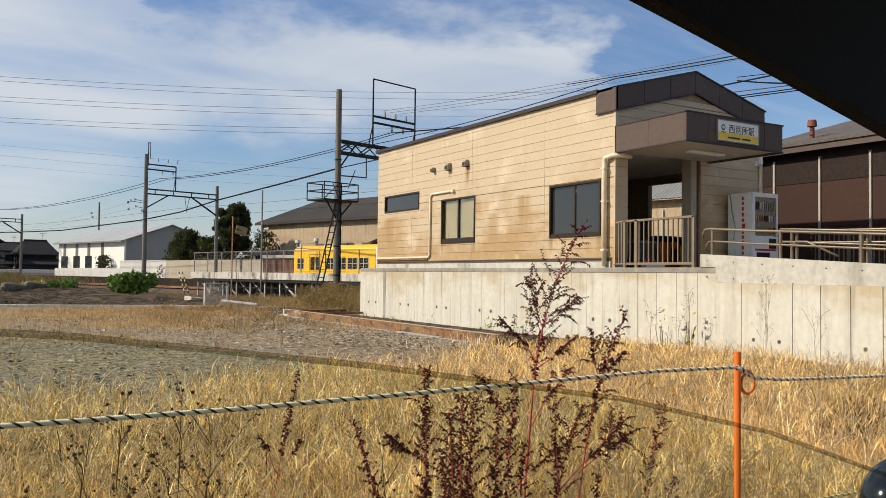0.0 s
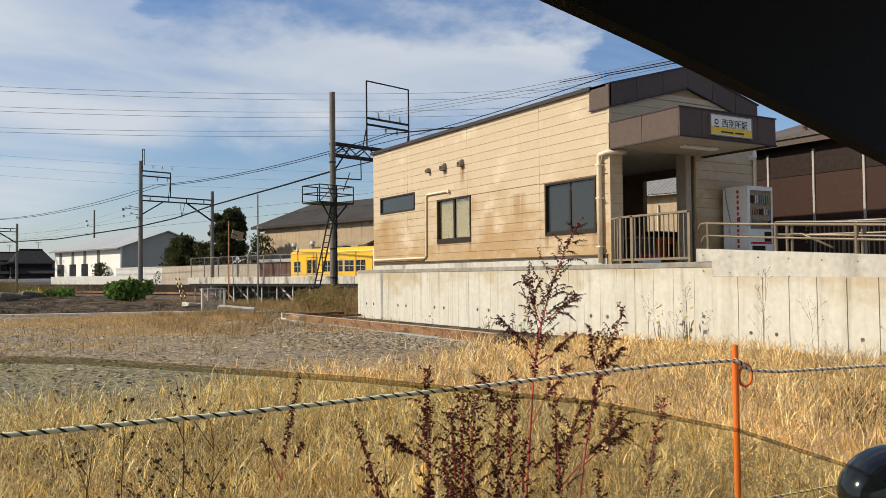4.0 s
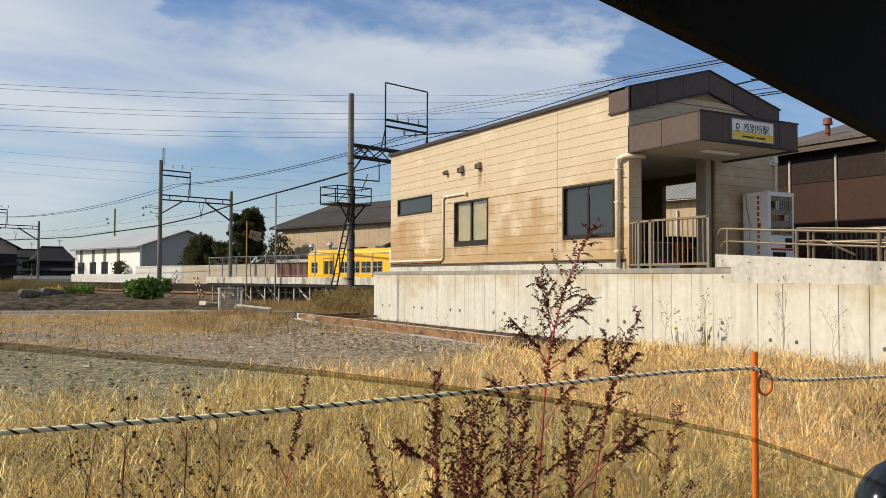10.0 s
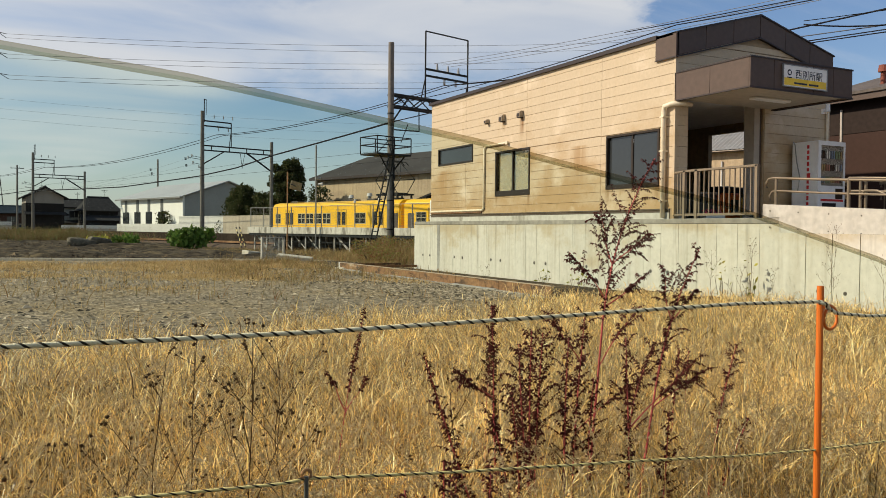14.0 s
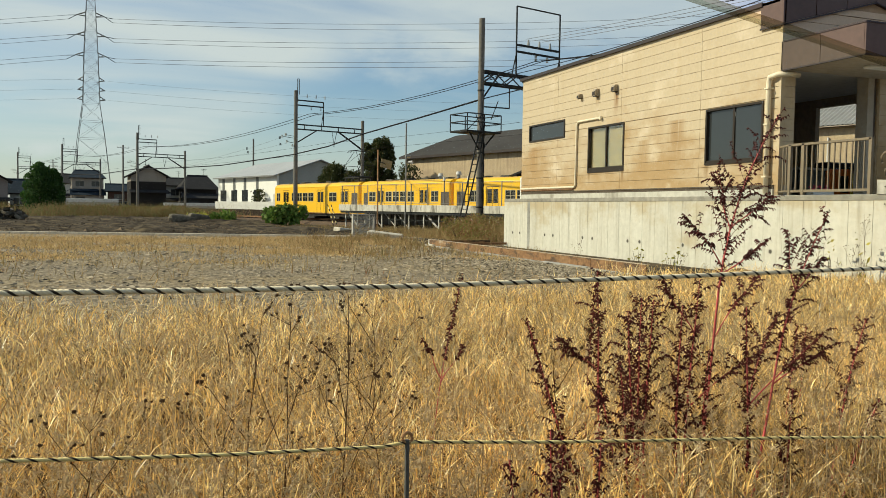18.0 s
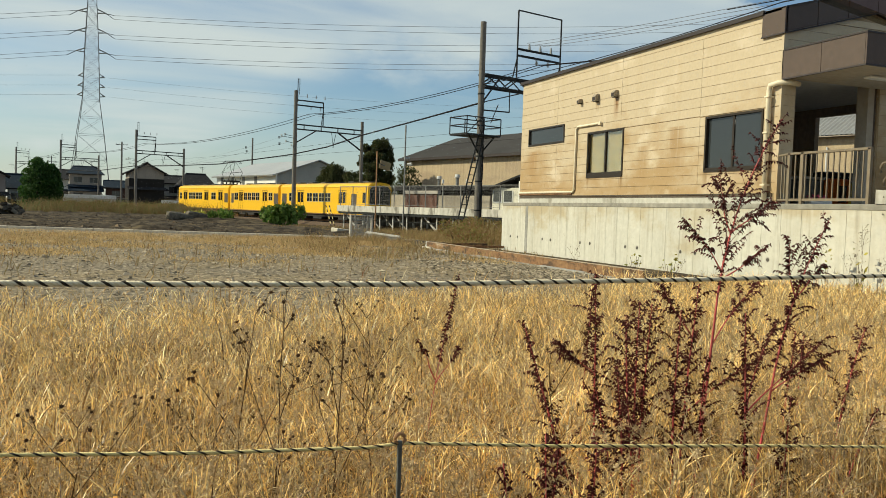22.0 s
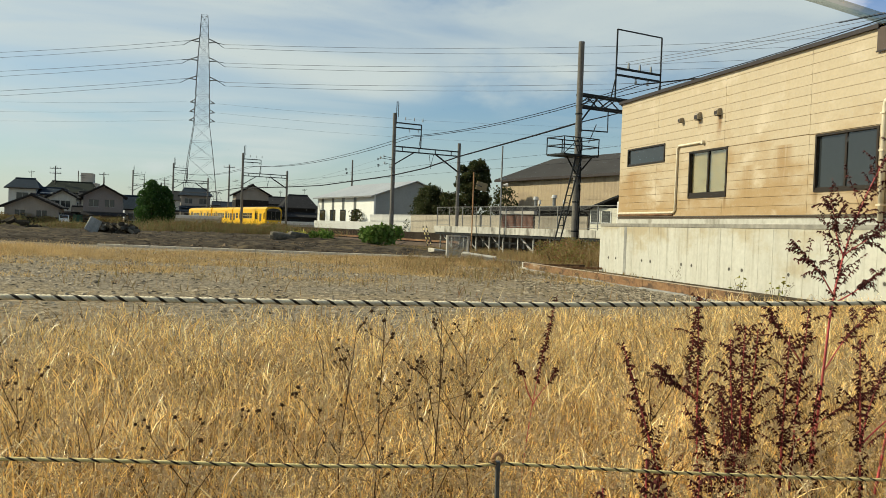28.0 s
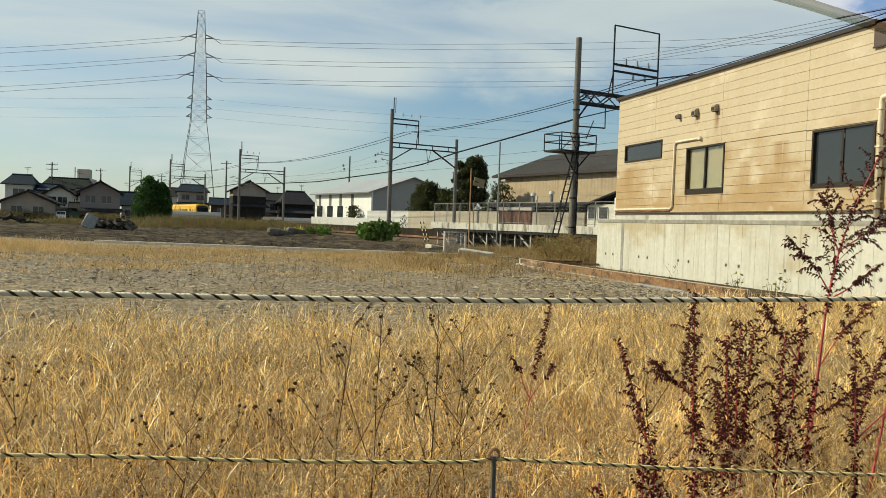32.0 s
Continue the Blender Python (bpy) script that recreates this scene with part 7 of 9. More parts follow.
def build_platform_fittings():
    p = thing("platform_pole", TRACK @ pose(-2.75, 53.2, 0), "slim grey pole with a small lamp head by a platform", "pole")
    part("pole", rod(bmesh.new(), (0, 0, 0), (0, 0, 6.8), 0.05, n=10), M_FENCE, p)
    part("lamp_head", B(-0.05, 0.35, -0.08, 0.08, 4.6, 4.75, bev=0.02), M_GREYMETAL, p)
    part("speaker", rod(bmesh.new(), (0.1, -0.1, 4.3), (0.3, -0.3, 4.3), 0.05, 0.12, n=10), M_PLASTER_W, p)
    p = thing("platform_pole", TRACK @ pose(-2.75, 56.6, 0), "orange-painted slim pole with a small board by a platform", "pole")
    part("pole", rod(bmesh.new(), (0, 0, 0), (0, 0, 5.25), 0.042, n=10), M_RUSTPOLE, p)
    bd = part("board", B(-0.42, 0.42, -0.04, 0.04, -0.30, 0.30, bev=0.01), M_BOARD_Y, p, "small weathered board")
    bd.matrix_basis = pose(2.2, 2.4, 4.47, 0, 13, -12)
    part("bracket", rod(bmesh.new(), (0, 0, 4.5), (2.2, 2.4, 4.45), 0.03, n=6), M_STEEL, p)
    for i, s in enumerate((49.0, 51.5)):
        l = thing("platform_lamp", TRACK @ pose(-0.9, s, 1.52), "white globe lamp on a short platform post", "lamp", "lamps on the platform")
        part("post", rod(bmesh.new(), (0, 0, 0), (0, 0, 1.6), 0.03, n=8), M_STEEL, l)
        part("globe", rod(bmesh.new(), (0, 0, 1.6), (0, 0, 1.85), 0.09, 0.07, n=10), M_PLASTER_W, l)
    g = thing("mesh_gate", pose(7.2, 35.65, 0.0, 0, 0, 25) @ Matrix.Diagonal((0.66, 1, 0.7, 1)), "grey wire mesh gate beside platform legs", "gate")
    part("gate_frame", box(box(box(B(-1.0, 1.0, -0.04, 0.04, 0.02, 0.10), -1.0, 1.0, -0.04, 0.04, 1.42, 1.5), -1.0, -0.88, -0.04, 0.04, 0.1, 1.42), 0.88, 1.0, -0.04, 0.04, 0.1, 1.42), M_LEG, g)
    bm = bmesh.new()
    for i in range(26):
        rod(bm, (-0.95 + 0.076 * i, 0, 0.1), (-0.95 + 0.076 * i, 0, 1.45), 0.009, n=3, caps=False)
    for i in range(12):
        rod(bm, (-0.95, 0, 0.15 + 0.11 * i), (0.95, 0, 0.15 + 0.11 * i), 0.009, n=3, caps=False)
    tagged(part("mesh", bm, M_GREYMETAL, g), kind="stuff")
    part("brace", rod(bmesh.new(), (-0.95, -0.04, 0.12), (0.95, -0.04, 1.42), 0.02, n=6), M_GREYMETAL, g)
    b = thing("barrier_bar", TRACK @ pose(-3.3, 62.6, 0), "slanting yellow and black striped bar by the track", "barrier")
    for i in range(9):
        f0, f1 = i / 9, (i + 1) / 9
        for dx in (0, 0.28):
            part("stripe", rod(bmesh.new(), (dx, -0.9 * f0, 1.5 - 1.5 * f0), (dx, -0.9 * f1, 1.5 - 1.5 * f1), 0.035, n=6), M_ROPE_Y if i % 2 else M_BLACK, b)


M_BOARD_Y = mat("yellowed_board", (0.30, 0.23, 0.12), 0.7, var=0.3, grain=3)
M_RUSTPOLE = mat("rust_pole", (0.45, 0.24, 0.11), 0.7, var=0.2)
build_platform_fittings()


# ---- soil, rubble and kerb of the lot ----
def mound(name, m, rx, ry, h, material, label, seed, category="soil"):
    n = 40
    vs, fs = [], []
    for j in range(n + 1):
        for i in range(n + 1):
            u, v = 2 * i / n - 1, 2 * j / n - 1
            d = max(0.0, 1 - u * u - v * v)
            z = h * d ** 0.7 * (0.65 + 0.6 * noise.fractal(Vector((u * 3 + seed, v * 3, seed)), 1.0, 2.1, 5))
            vs.append((u * rx, v * ry, z - 0.06))
    for j in range(n):
        for i in range(n):
            a = j * (n + 1) + i
            fs.append((a, a + 1, a + n + 2, a + n + 1))
    ob = new(name, raw(name, vs, fs, material, True))
    ob.matrix_basis = m
    return tagged(ob, label, category)


def soil_field():
    """Churned dark earth between the kerb and the railway, rough with clods."""
    nx, ny = 190, 90
    v, f = [], []
    for j in range(ny + 1):
        for i in range(nx + 1):
            x, y = -70 + 84 * i / nx, 36 + 72 * (j / ny) ** 1.3
            near = 34.2 + (7.6 - x) * 0.335 + 1.0
            edge = min(1.0, max(0.0, (y - near) / 2.5)) * min(1.0, max(0.0, (31 - 0.277 * y - (10.5 if y < 60 else max(2.6, 10.5 - (y - 60) * 1.2)) - x) / 1.5))
            z = 0.12 + 0.17 * noise.fractal(Vector((x * 0.28, y * 0.5, 7)), 0.9, 2.1, 6) + 0.12 * noise.noise(Vector((x * 1.9, y * 1.9, 2)))
            v.append((x, y, edge * max(0.02, z) - 0.12 * (1 - edge)))
    for j in range(ny):
        for i in range(nx):
            a = j * (nx + 1) + i
            f.append((a, a + 1, a + nx + 2, a + nx + 1))
    tagged(new("soil_field", raw("soil_field", v, f, M_SOIL)), "dark churned soil between a lot and the railway", "soil", kind="structure")
    rng = np.random.default_rng(15)
    n = 9000
    y = 38 + 50 * rng.uniform(0, 1, n) ** 1.4
    x = rng.uniform(-40, 12, n)
    ok = (x < 31 - 0.277 * y - 11) & (y > 35.6 + (7.6 - x) * 0.335)
    x, y = x[ok], y[ok]
    n = len(x)
    s = rng.gamma(2.0, 0.022, n) + 0.015
    base = np.array([(1, 0, 0.1), (-0.5, 0.87, 0), (-0.5, -0.87, 0.05), (0.1, 0.1, 0.75)])
    ang = rng.uniform(0, 6.28, n)
    c, sn = np.cos(ang), np.sin(ang)
    p = np.zeros((n, 4, 3))
    for k in range(4):
        p[:, k, 0] = x + s * (c * base[k, 0] - sn * base[k, 1])
        p[:, k, 1] = y + s * (sn * base[k, 0] + c * base[k, 1])
        p[:, k, 2] = 0.11 + s * base[k, 2] * rng.uniform(0.5, 1.1, n)
    fc = []
    for i in range(n):
        b = 4 * i
        fc += [(b, b + 1, b + 3), (b + 1, b + 2, b + 3), (b + 2, b, b + 3)]
    tagged(new("soil_clods", raw("soil_clods", [tuple(q) for q in p.reshape(-1, 3)], fc, M_CLOD)), "loose clods and stones on dark soil", "soil", kind="stuff")


M_CLOD = mat("clods", (0.12, 0.088, 0.058), 0.95, spec=0.05, var=0.3, island=0.7)
soil_field()
mound("soil_mound", pose(3.0, 56, 0), 4.5, 2.5, 0.45, M_SOIL, "low heap of dark soil", 2)
mound("soil_mound", pose(-22, 62, 0), 9, 4, 0.9, M_SOIL, "low heap of dark soil", 3)
mound("soil_mound", pose(-33, 58, 0), 8, 4, 1.3, M_SOIL, "heap of dark soil and rubble", 4)


M_KERB = mat("kerb", (0.66, 0.58, 0.46), 0.9, var=0.2, spec=0.1)


def build_kerb():
    k = thing("lot_kerb", pose(0, 0, 0), "low pale concrete kerb across the lot", "kerb", kind="structure")
    a, b = Vector((-8.5, 39.7, 0)), Vector((7.6, 34.3, 0))
    d = (b - a).normalized()
    L = (b - a).length
    n = 14
    ang = math.degrees(math.atan2(d.y, d.x))
    for i in range(n):
        p = a + d * (L * i / n)
        o = part("kerb_block", B(0.01, L / n - 0.01, -0.09, 0.09, -0.1, 0.11, bev=0.012), M_KERB, k)
        o.matrix_basis = pose(p.x, p.y, 0, 0, 0, ang)
    for x, y, r in ((7.6, 39.8, 20), (7.7, 34.0, -25)):
        solo("concrete_slab", B(-0.75, 0.75, -0.3, 0.3, 0, 0.22, bev=0.03), M_KERB_PALE, "broken pale concrete slab lying on the ground", "slab", m=pose(x, y, 0.05, 4, 6, r))


build_kerb()


def build_wall_foot():
    """Uneven bank of bare brown earth where the lot meets the retaining wall."""
    rng = np.random.default_rng(44)
    ys = np.arange(2.4, 14.2, 0.16)
    vs, fs = [], []
    for y in ys:
        h = 0.11 + 0.03 * math.sin(y * 2.3) + rng.normal(0, 0.012)
        o = rng.normal(0, 0.04)
        vs += [(8.95 + o, y, -0.05), (9.15 + o, y, 0.05), (9.34, y, h), (9.62, y, h + 0.015), (9.62, y, -0.2)]
    for i in range(len(ys) - 1):
        for k in range(4):
            fs.append((5 * i + k, 5 * i + k + 1, 5 * i + k + 6, 5 * i + k + 5))
    tagged(new("wall_foot_earth", raw("wall_foot_earth", vs, fs, M_EARTH)), "bank of bare brown earth along a concrete wall", "earth", kind="structure")


M_EARTH = mat("brown_earth", (0.17, 0.105, 0.062), 0.95, spec=0.05, var=0.4, grain=6, coarse=1.2, bump=0.8, fine=20)
build_wall_foot()


M_RUBBLE_DK = mat("rubble_dark", (0.07, 0.058, 0.042), 0.95, spec=0.05, var=0.4, grain=4, bump=0.8)
M_RUBBLE = mat("rubble", (0.17, 0.148, 0.115), 0.95, spec=0.08, var=0.4, grain=4, coarse=1.5, bump=0.8, fine=8)


def rock(m, s, seed, material, label):
    rng = random.Random(seed)
    bm = bmesh.new()
    bmesh.ops.create_icosphere(bm, subdivisions=2, radius=1.0)
    for v in bm.verts:
        v.co = Vector([math.copysign(abs(c) ** 0.45, c) for c in v.co])
        v.co *= 1 + 0.30 * noise.noise(v.co * 1.6 + Vector((seed, 0, 0)))
        v.co = Vector((v.co.x * s[0], v.co.y * s[1], v.co.z * s[2]))
    return solo("rubble_block", bm, material, label, "rubble", "rubble on the lot", m=m)


for i, (x, y, z, sx, sy, sz, r) in enumerate(((0.8, 58, 0.45, 0.9, 0.35, 0.4, 5), (1.9, 58.4, 0.5, 0.8, 0.3, 0.4, 20), (-26, 60, 0.7, 1.4, 0.8, 0.6, 0), (-24, 59, 0.4, 0.9, 0.6, 0.4, 40))):
    rock(pose(x, y, z - 0.12, 10 * (i % 3), 8, r), (sx, sy, sz * 0.8), i + 1, M_RUBBLE_DK if i > 1 else M_RUBBLE, "broken grey concrete block on dark soil")


def gravel():
    """Loose stones on the gravel, past counting."""
    rng = np.random.default_rng(5)
    n = 34000
    y = 9 + 26 * rng.uniform(0, 1, n) ** 1.4
    x = rng.uniform(-12, 9.2, n)
    s = rng.gamma(2.0, 0.011, n) + 0.009 * (0.8 + (y - 9) / 16)
    m = n // 3
    x[:m], y[:m] = rng.normal(6.2, 0.9, m), rng.uniform(14, 28, m)
    x[:m] = np.minimum(x[:m], 7.15)
    s[:m] = rng.gamma(2.0, 0.011, m) + 0.008
    base = np.array([(1, 0, 0.1), (-0.5, 0.87, 0), (-0.5, -0.87, 0.05), (0.1, 0.1, 0.45)])
    ang = rng.uniform(0, 6.28, n)
    c, sn = np.cos(ang), np.sin(ang)
    v = np.zeros((n, 4, 3))
    for k in range(4):
        v[:, k, 0] = x + s * (c * base[k, 0] - sn * base[k, 1])
        v[:, k, 1] = y + s * (sn * base[k, 0] + c * base[k, 1])
        v[:, k, 2] = 0.02 + s * base[k, 2] * rng.uniform(0.5, 1.1, n)
    f = []
    for i in range(n):
        b = 4 * i
        f += [(b, b + 1, b + 3), (b + 1, b + 2, b + 3), (b + 2, b, b + 3)]
    ob = new("gravel", raw("gravel", [tuple(p) for p in v.reshape(-1, 3)], f, M_STONES))
    tagged(ob, "loose grey stones scattered on the lot", "gravel", kind="stuff")


def rubble_pile():
    """A tilted pale slab against a low dark heap of broken pieces."""
    s = B(-0.46, 0.46, -0.11, 0.11, -0.55, 0.55, bev=0.03)
    for v in s.verts:
        v.co.x += 0.10 * noise.noise(v.co * 1.7)
        v.co.z += 0.12 * noise.noise(v.co * 1.3 + Vector((5, 1, 2)))
    solo("concrete_slab", s, M_CONC_GREY, "grey broken concrete slab leaning on a rubble heap", "slab", m=pose(-12.7, 66.0, 0.62, -18, 24, 8))
    rng = random.Random(21)
    for i in range(86):
        side = i >= 46
        x = rng.uniform(-20.5, -16.2) if side else rng.uniform(-12.4, -9.7)
        k = 1 - ((x + 18.4) / 2.3) ** 2 if side else 1 - ((x + 11.1) / 1.7) ** 2
        z = rng.uniform(0.1, 0.12 + 0.75 * max(0.05, k))
        e = rng.uniform(0.12, 0.34)
        bm = B(-e, e, -e * 0.7, e * 0.7, -e * 0.4, e * 0.4, bev=0.02)
        for v in bm.verts:
            v.co += Vector((rng.uniform(-1, 1), rng.uniform(-1, 1), rng.uniform(-1, 1))) * e * 0.22
        solo("rubble_block", bm, (M_RUBBLE, M_RUBBLE_DK, M_RUBBLE_DK)[i % 3], "broken piece of concrete in a dark rubble heap", "rubble", "rubble on the lot", m=pose(x, 66.4 + rng.uniform(-0.6, 0.6), z, rng.uniform(-40, 40), rng.uniform(-40, 40), rng.uniform(0, 180)))


mound("soil_mound", pose(-11.1, 66.6, 0), 1.7, 0.9, 0.6, M_SOIL, "small heap of dark soil under rubble", 7)
rubble_pile()


M_STONES = mat("stones", (0.30, 0.25, 0.178), 0.9, spec=0.1, var=0.2, island=0.8)
gravel()


# ---- plants ----
def leaf_material(name, cols, trans=0.3):
    return grass_material(name, cols, trans)


def leaf_cloud(name, centres, radii, n, size, material, parent, seed, droop=0.3, shell=0.55, label=""):
    """Many small leaves gathered in clumps, with gaps."""
    rng = np.random.default_rng(seed)
    C, Rr = np.array(centres, float), np.array(radii, float)
    k = rng.integers(0, len(C), n)
    d = rng.normal(size=(n, 3)); d /= np.linalg.norm(d, axis=1)[:, None]
    r = shell + (1 - shell) * rng.uniform(0, 1, n) ** 0.6
    P = C[k] + d * (Rr[k] * r[:, None])
    a = rng.normal(size=(n, 3)); a /= np.linalg.norm(a, axis=1)[:, None]
    b = np.cross(a, rng.normal(size=(n, 3))); b /= np.linalg.norm(b, axis=1)[:, None]
    a[:, 2] -= droop
    s = size * rng.uniform(0.6, 1.5, n)[:, None]
    v = np.stack([P - a * s * 0.6, P + b * s * 0.38, P + a * s * 0.6, P - b * s * 0.38], 1).reshape(-1, 3)
    me = bpy.data.meshes.new(name)
    me.vertices.add(len(v)); me.vertices.foreach_set("co", v.ravel())
    q = np.arange(len(v), dtype=np.int32)
    me.loops.add(len(q)); me.loops.foreach_set("vertex_index", q)
    me.polygons.add(n); me.polygons.foreach_set("loop_start", np.arange(0, len(q), 4, dtype=np.int32))
    me.update(calc_edges=True)
    me.materials.append(material)
    ob = new(name, me)
    ob.parent = parent
    tagged(ob, label, kind="stuff")
    return ob


M_LEAF_DK = leaf_material("dark_leaves", [(0.028, 0.042, 0.015), (0.056, 0.070, 0.022), (0.092, 0.098, 0.034), (0.035, 0.052, 0.017), (0.12, 0.09, 0.036)])
M_LEAF_GR = leaf_material("green_leaves", [(0.08, 0.15, 0.03), (0.13, 0.23, 0.04), (0.19, 0.27, 0.06), (0.06, 0.11, 0.02)])
M_LEAF_CON = leaf_material("conifer_leaves", [(0.02, 0.06, 0.015), (0.04, 0.10, 0.02), (0.07, 0.13, 0.03)])
M_LEAF_YEL = leaf_material("yellow_leaves", [(0.34, 0.32, 0.06), (0.46, 0.40, 0.09), (0.22, 0.26, 0.05), (0.38, 0.30, 0.08)])
M_BARK = mat("bark", (0.10, 0.075, 0.05), 0.9, var=0.3)
M_WEEDBROWN = grass_material("weed_brown", [(0.26, 0.15, 0.07), (0.30, 0.20, 0.085), (0.17, 0.17, 0.055), (0.24, 0.21, 0.08), (0.27, 0.14, 0.07), (0.20, 0.19, 0.065)], 0.3)
M_WEEDRED = grass_material("weed_red", [(0.26, 0.10, 0.06), (0.34, 0.20, 0.08), (0.16, 0.20, 0.05), (0.30, 0.26, 0.08), (0.40, 0.28, 0.13), (0.20, 0.08, 0.05)], 0.3)
M_STEM_RED = mat("red_stem", (0.62, 0.085, 0.09), 0.6, var=0.25, grain=30, coarse=4, bump=0.0, tint=(0.20, 0.09, 0.05))
M_SEED = grass_material("dark_seed", [(0.045, 0.012, 0.012), (0.085, 0.020, 0.020), (0.14, 0.036, 0.030), (0.06, 0.024, 0.016), (0.10, 0.024, 0.024)], 0.2, None, 0.05)
M_STEM_BROWN = mat("brown_stem", (0.11, 0.065, 0.035), 0.9, var=0.2, bump=0.0, spec=0.05)


def tree(m, h, spread, n, label, seed, leaf=0.14, low=0.14, cone=0.0):
    """Trunk, limbs and a ragged crown of leaf clumps, wider than it is regular."""
    rng = random.Random(seed)
    t = thing("tree", m, label, "tree", "trees by the railway")
    part("trunk", tube(bmesh.new(), [(0, 0, -0.2), (0.05, 0.02, h * 0.25), (-0.05, 0.08, h * 0.5), (0.0, 0.0, h * 0.7)], [0.22, 0.18, 0.12, 0.05], 9), M_BARK, t)
    bm = bmesh.new()
    cs, rs = [], []
    for i in range(150):
        a = rng.uniform(0, 6.28)
        f = low + (0.95 - low) * rng.random() ** 0.85
        prof = math.sin(math.pi * min(1.0, (f - low * 0.6) / (1.08 - low * 0.6))) ** 0.6
        prof = prof * (1 - cone) + cone * (1.05 - f)
        k = spread * prof * math.sqrt(rng.uniform(0.03, 0.85))
        p = (math.cos(a) * k, math.sin(a) * k, h * f)
        if i % 4 == 0:
            tube(bm, [(0, 0, h * (f * 0.55)), (p[0] * 0.5, p[1] * 0.5, h * f * 0.85), p], [0.06, 0.035, 0.012], 5)
        q = rng.uniform(0.15, 0.30) * spread * (1.0 - 0.3 * f)
        cs.append(p)
        rs.append((q, q, q * rng.uniform(0.7, 1.2)))
    part("limbs", bm, M_BARK, t)
    leaf_cloud("crown", cs, rs, n, leaf, M_LEAF_DK, t, seed, shell=0.2)
    return t


tree(TRACK @ pose(9.5, 76.3, 0), 8.3, 2.5, 40000, "dark evergreen tree beside the railway", 3, low=0.06, cone=0.35)
tree(TRACK @ pose(8.3, 82.6, 0), 5.6, 3.3, 22000, "low pointed evergreen tree by a wall", 4, cone=0.8)
tree(TRACK @ pose(9.4, 79.8, 0), 5.0, 2.4, 12000, "low dark evergreen tree by a wall", 5)
tree(TRACK @ pose(9.6, 71.2, 0), 5.4, 1.6, 3000, "slim dark evergreen tree by sheds", 6, low=0.2)
tree(TRACK @ pose(7.2, 98.5, 0), 3.4, 1.0, 900, "small thin tree before a white shed", 9, 0.16)


def conifer(m, h, r, seed, label):
    t = thing("conifer", m, label, "tree", "trees by the railway")
    part("trunk", rod(bmesh.new(), (0, 0, -0.1), (0, 0, h * 0.8), 0.16, 0.05, n=8), M_BARK, t)
    cs, rs = [], []
    rng = random.Random(seed)
    for i in range(16):
        f = i / 15
        k = r * math.sqrt(max(0.06, 1 - ((f - 0.36) / 0.66) ** 2))
        for j in range(6):
            a = rng.uniform(0, 6.28)
            cs.append((math.cos(a) * k * 0.62, math.sin(a) * k * 0.62, 0.5 + (h - 0.8) * f))
            rs.append((k * 0.38 + 0.22, k * 0.38 + 0.22, h * 0.06 + 0.15))
    leaf_cloud("crown", cs, rs, 11000, 0.22, M_LEAF_CON, t, seed, droop=-0.5, shell=0.6)


conifer(pose(-13.25, 118, 0), 6.35, 2.05, 11, "dense dark green conifer before houses")
conifer(pose(-11.65, 118.5, 0), 5.6, 1.35, 12, "dense dark green conifer before houses")


def bush(m, rx, ry, h, n, size, material, label, seed, category="bush"):
    b = thing("bush", m, label, category, "bushes on the lot")
    rng = random.Random(seed)
    cs = [(rng.uniform(-rx, rx) * 0.7, rng.uniform(-ry, ry) * 0.7, h * rng.uniform(0.25, 0.7)) for i in range(9)]
    rs = [(rx * 0.42, ry * 0.45, h * 0.42)] * 9
    bm = bmesh.new()
    for c in cs:
        rod(bm, (c[0] * 0.5, c[1] * 0.5, -0.05), c, 0.02 if h > 0.9 else 0.006, 0.004, n=4)
    part("stems", bm, M_BARK, b)
    leaf_cloud("leaves", cs, rs, n, size, material, b, seed, shell=0.4)


bush(pose(7.45, 57.3, 0, 0, 0, 0), 1.75, 1.2, 1.45, 1300, 0.24, M_LEAF_GR, "broad-leaved bright green bush beside the railway", 21)
bush(pose(4.4, 68, 0), 1.1, 0.9, 0.9, 420, 0.22, M_LEAF_GR, "bright green bush beside the railway", 22)
bush(pose(2.6, 70, 0), 1.0, 0.9, 0.7, 360, 0.2, M_LEAF_YEL, "yellowing green bush beside the railway", 23)


for x, y, rx, h, n, sd in ((-6.4, 86, 2.4, 1.2, 2200, 62), (-2.4, 86, 2.4, 1.1, 2000, 63), (0.6, 86, 1.7, 1.3, 1800, 60), (-32, 124, 3.2, 1.5, 2600, 96), (-27.5, 125, 2.6, 1.1, 1800, 97), (-19.5, 123, 2.6, 1.3, 1800, 98), (-35.5, 123, 2.6, 1.8, 2000, 99), (1.5, 90, 2.0, 1.2, 1800, 64), (4.6, 86, 1.6, 0.9, 1200, 65), (-18, 84, 3.0, 0.7, 1500, 66), (11.0, 32.6, 1.1, 0.95, 2600, 67), (12.6, 35.5, 1.5, 1.15, 3200, 68), (10.4, 30.6, 0.9, 0.8, 1700, 69), (14.0, 37.5, 1.4, 1.1, 2400, 58)):
    bush(pose(x, y, 0), rx, 1.3, h, n * 2 if y > 50 else n, 0.11 if y > 50 else 0.055, M_WEEDBROWN if y > 50 else M_WEEDRED, "brownish scrub of withered weeds by the railway", sd)


# ---- tall dark-red weeds in the foreground ----
def bent(p, d, length, droop, n):
    """Points of a stalk that starts along d and sags."""
    p, d = Vector(p), Vector(d).normalized()
    out = [p.copy()]
    for i in range(n):
        d = (d + Vector((0, 0, -droop / n))).normalized()
        p = p + d * (length / n)
        out.append(p.copy())
    return out


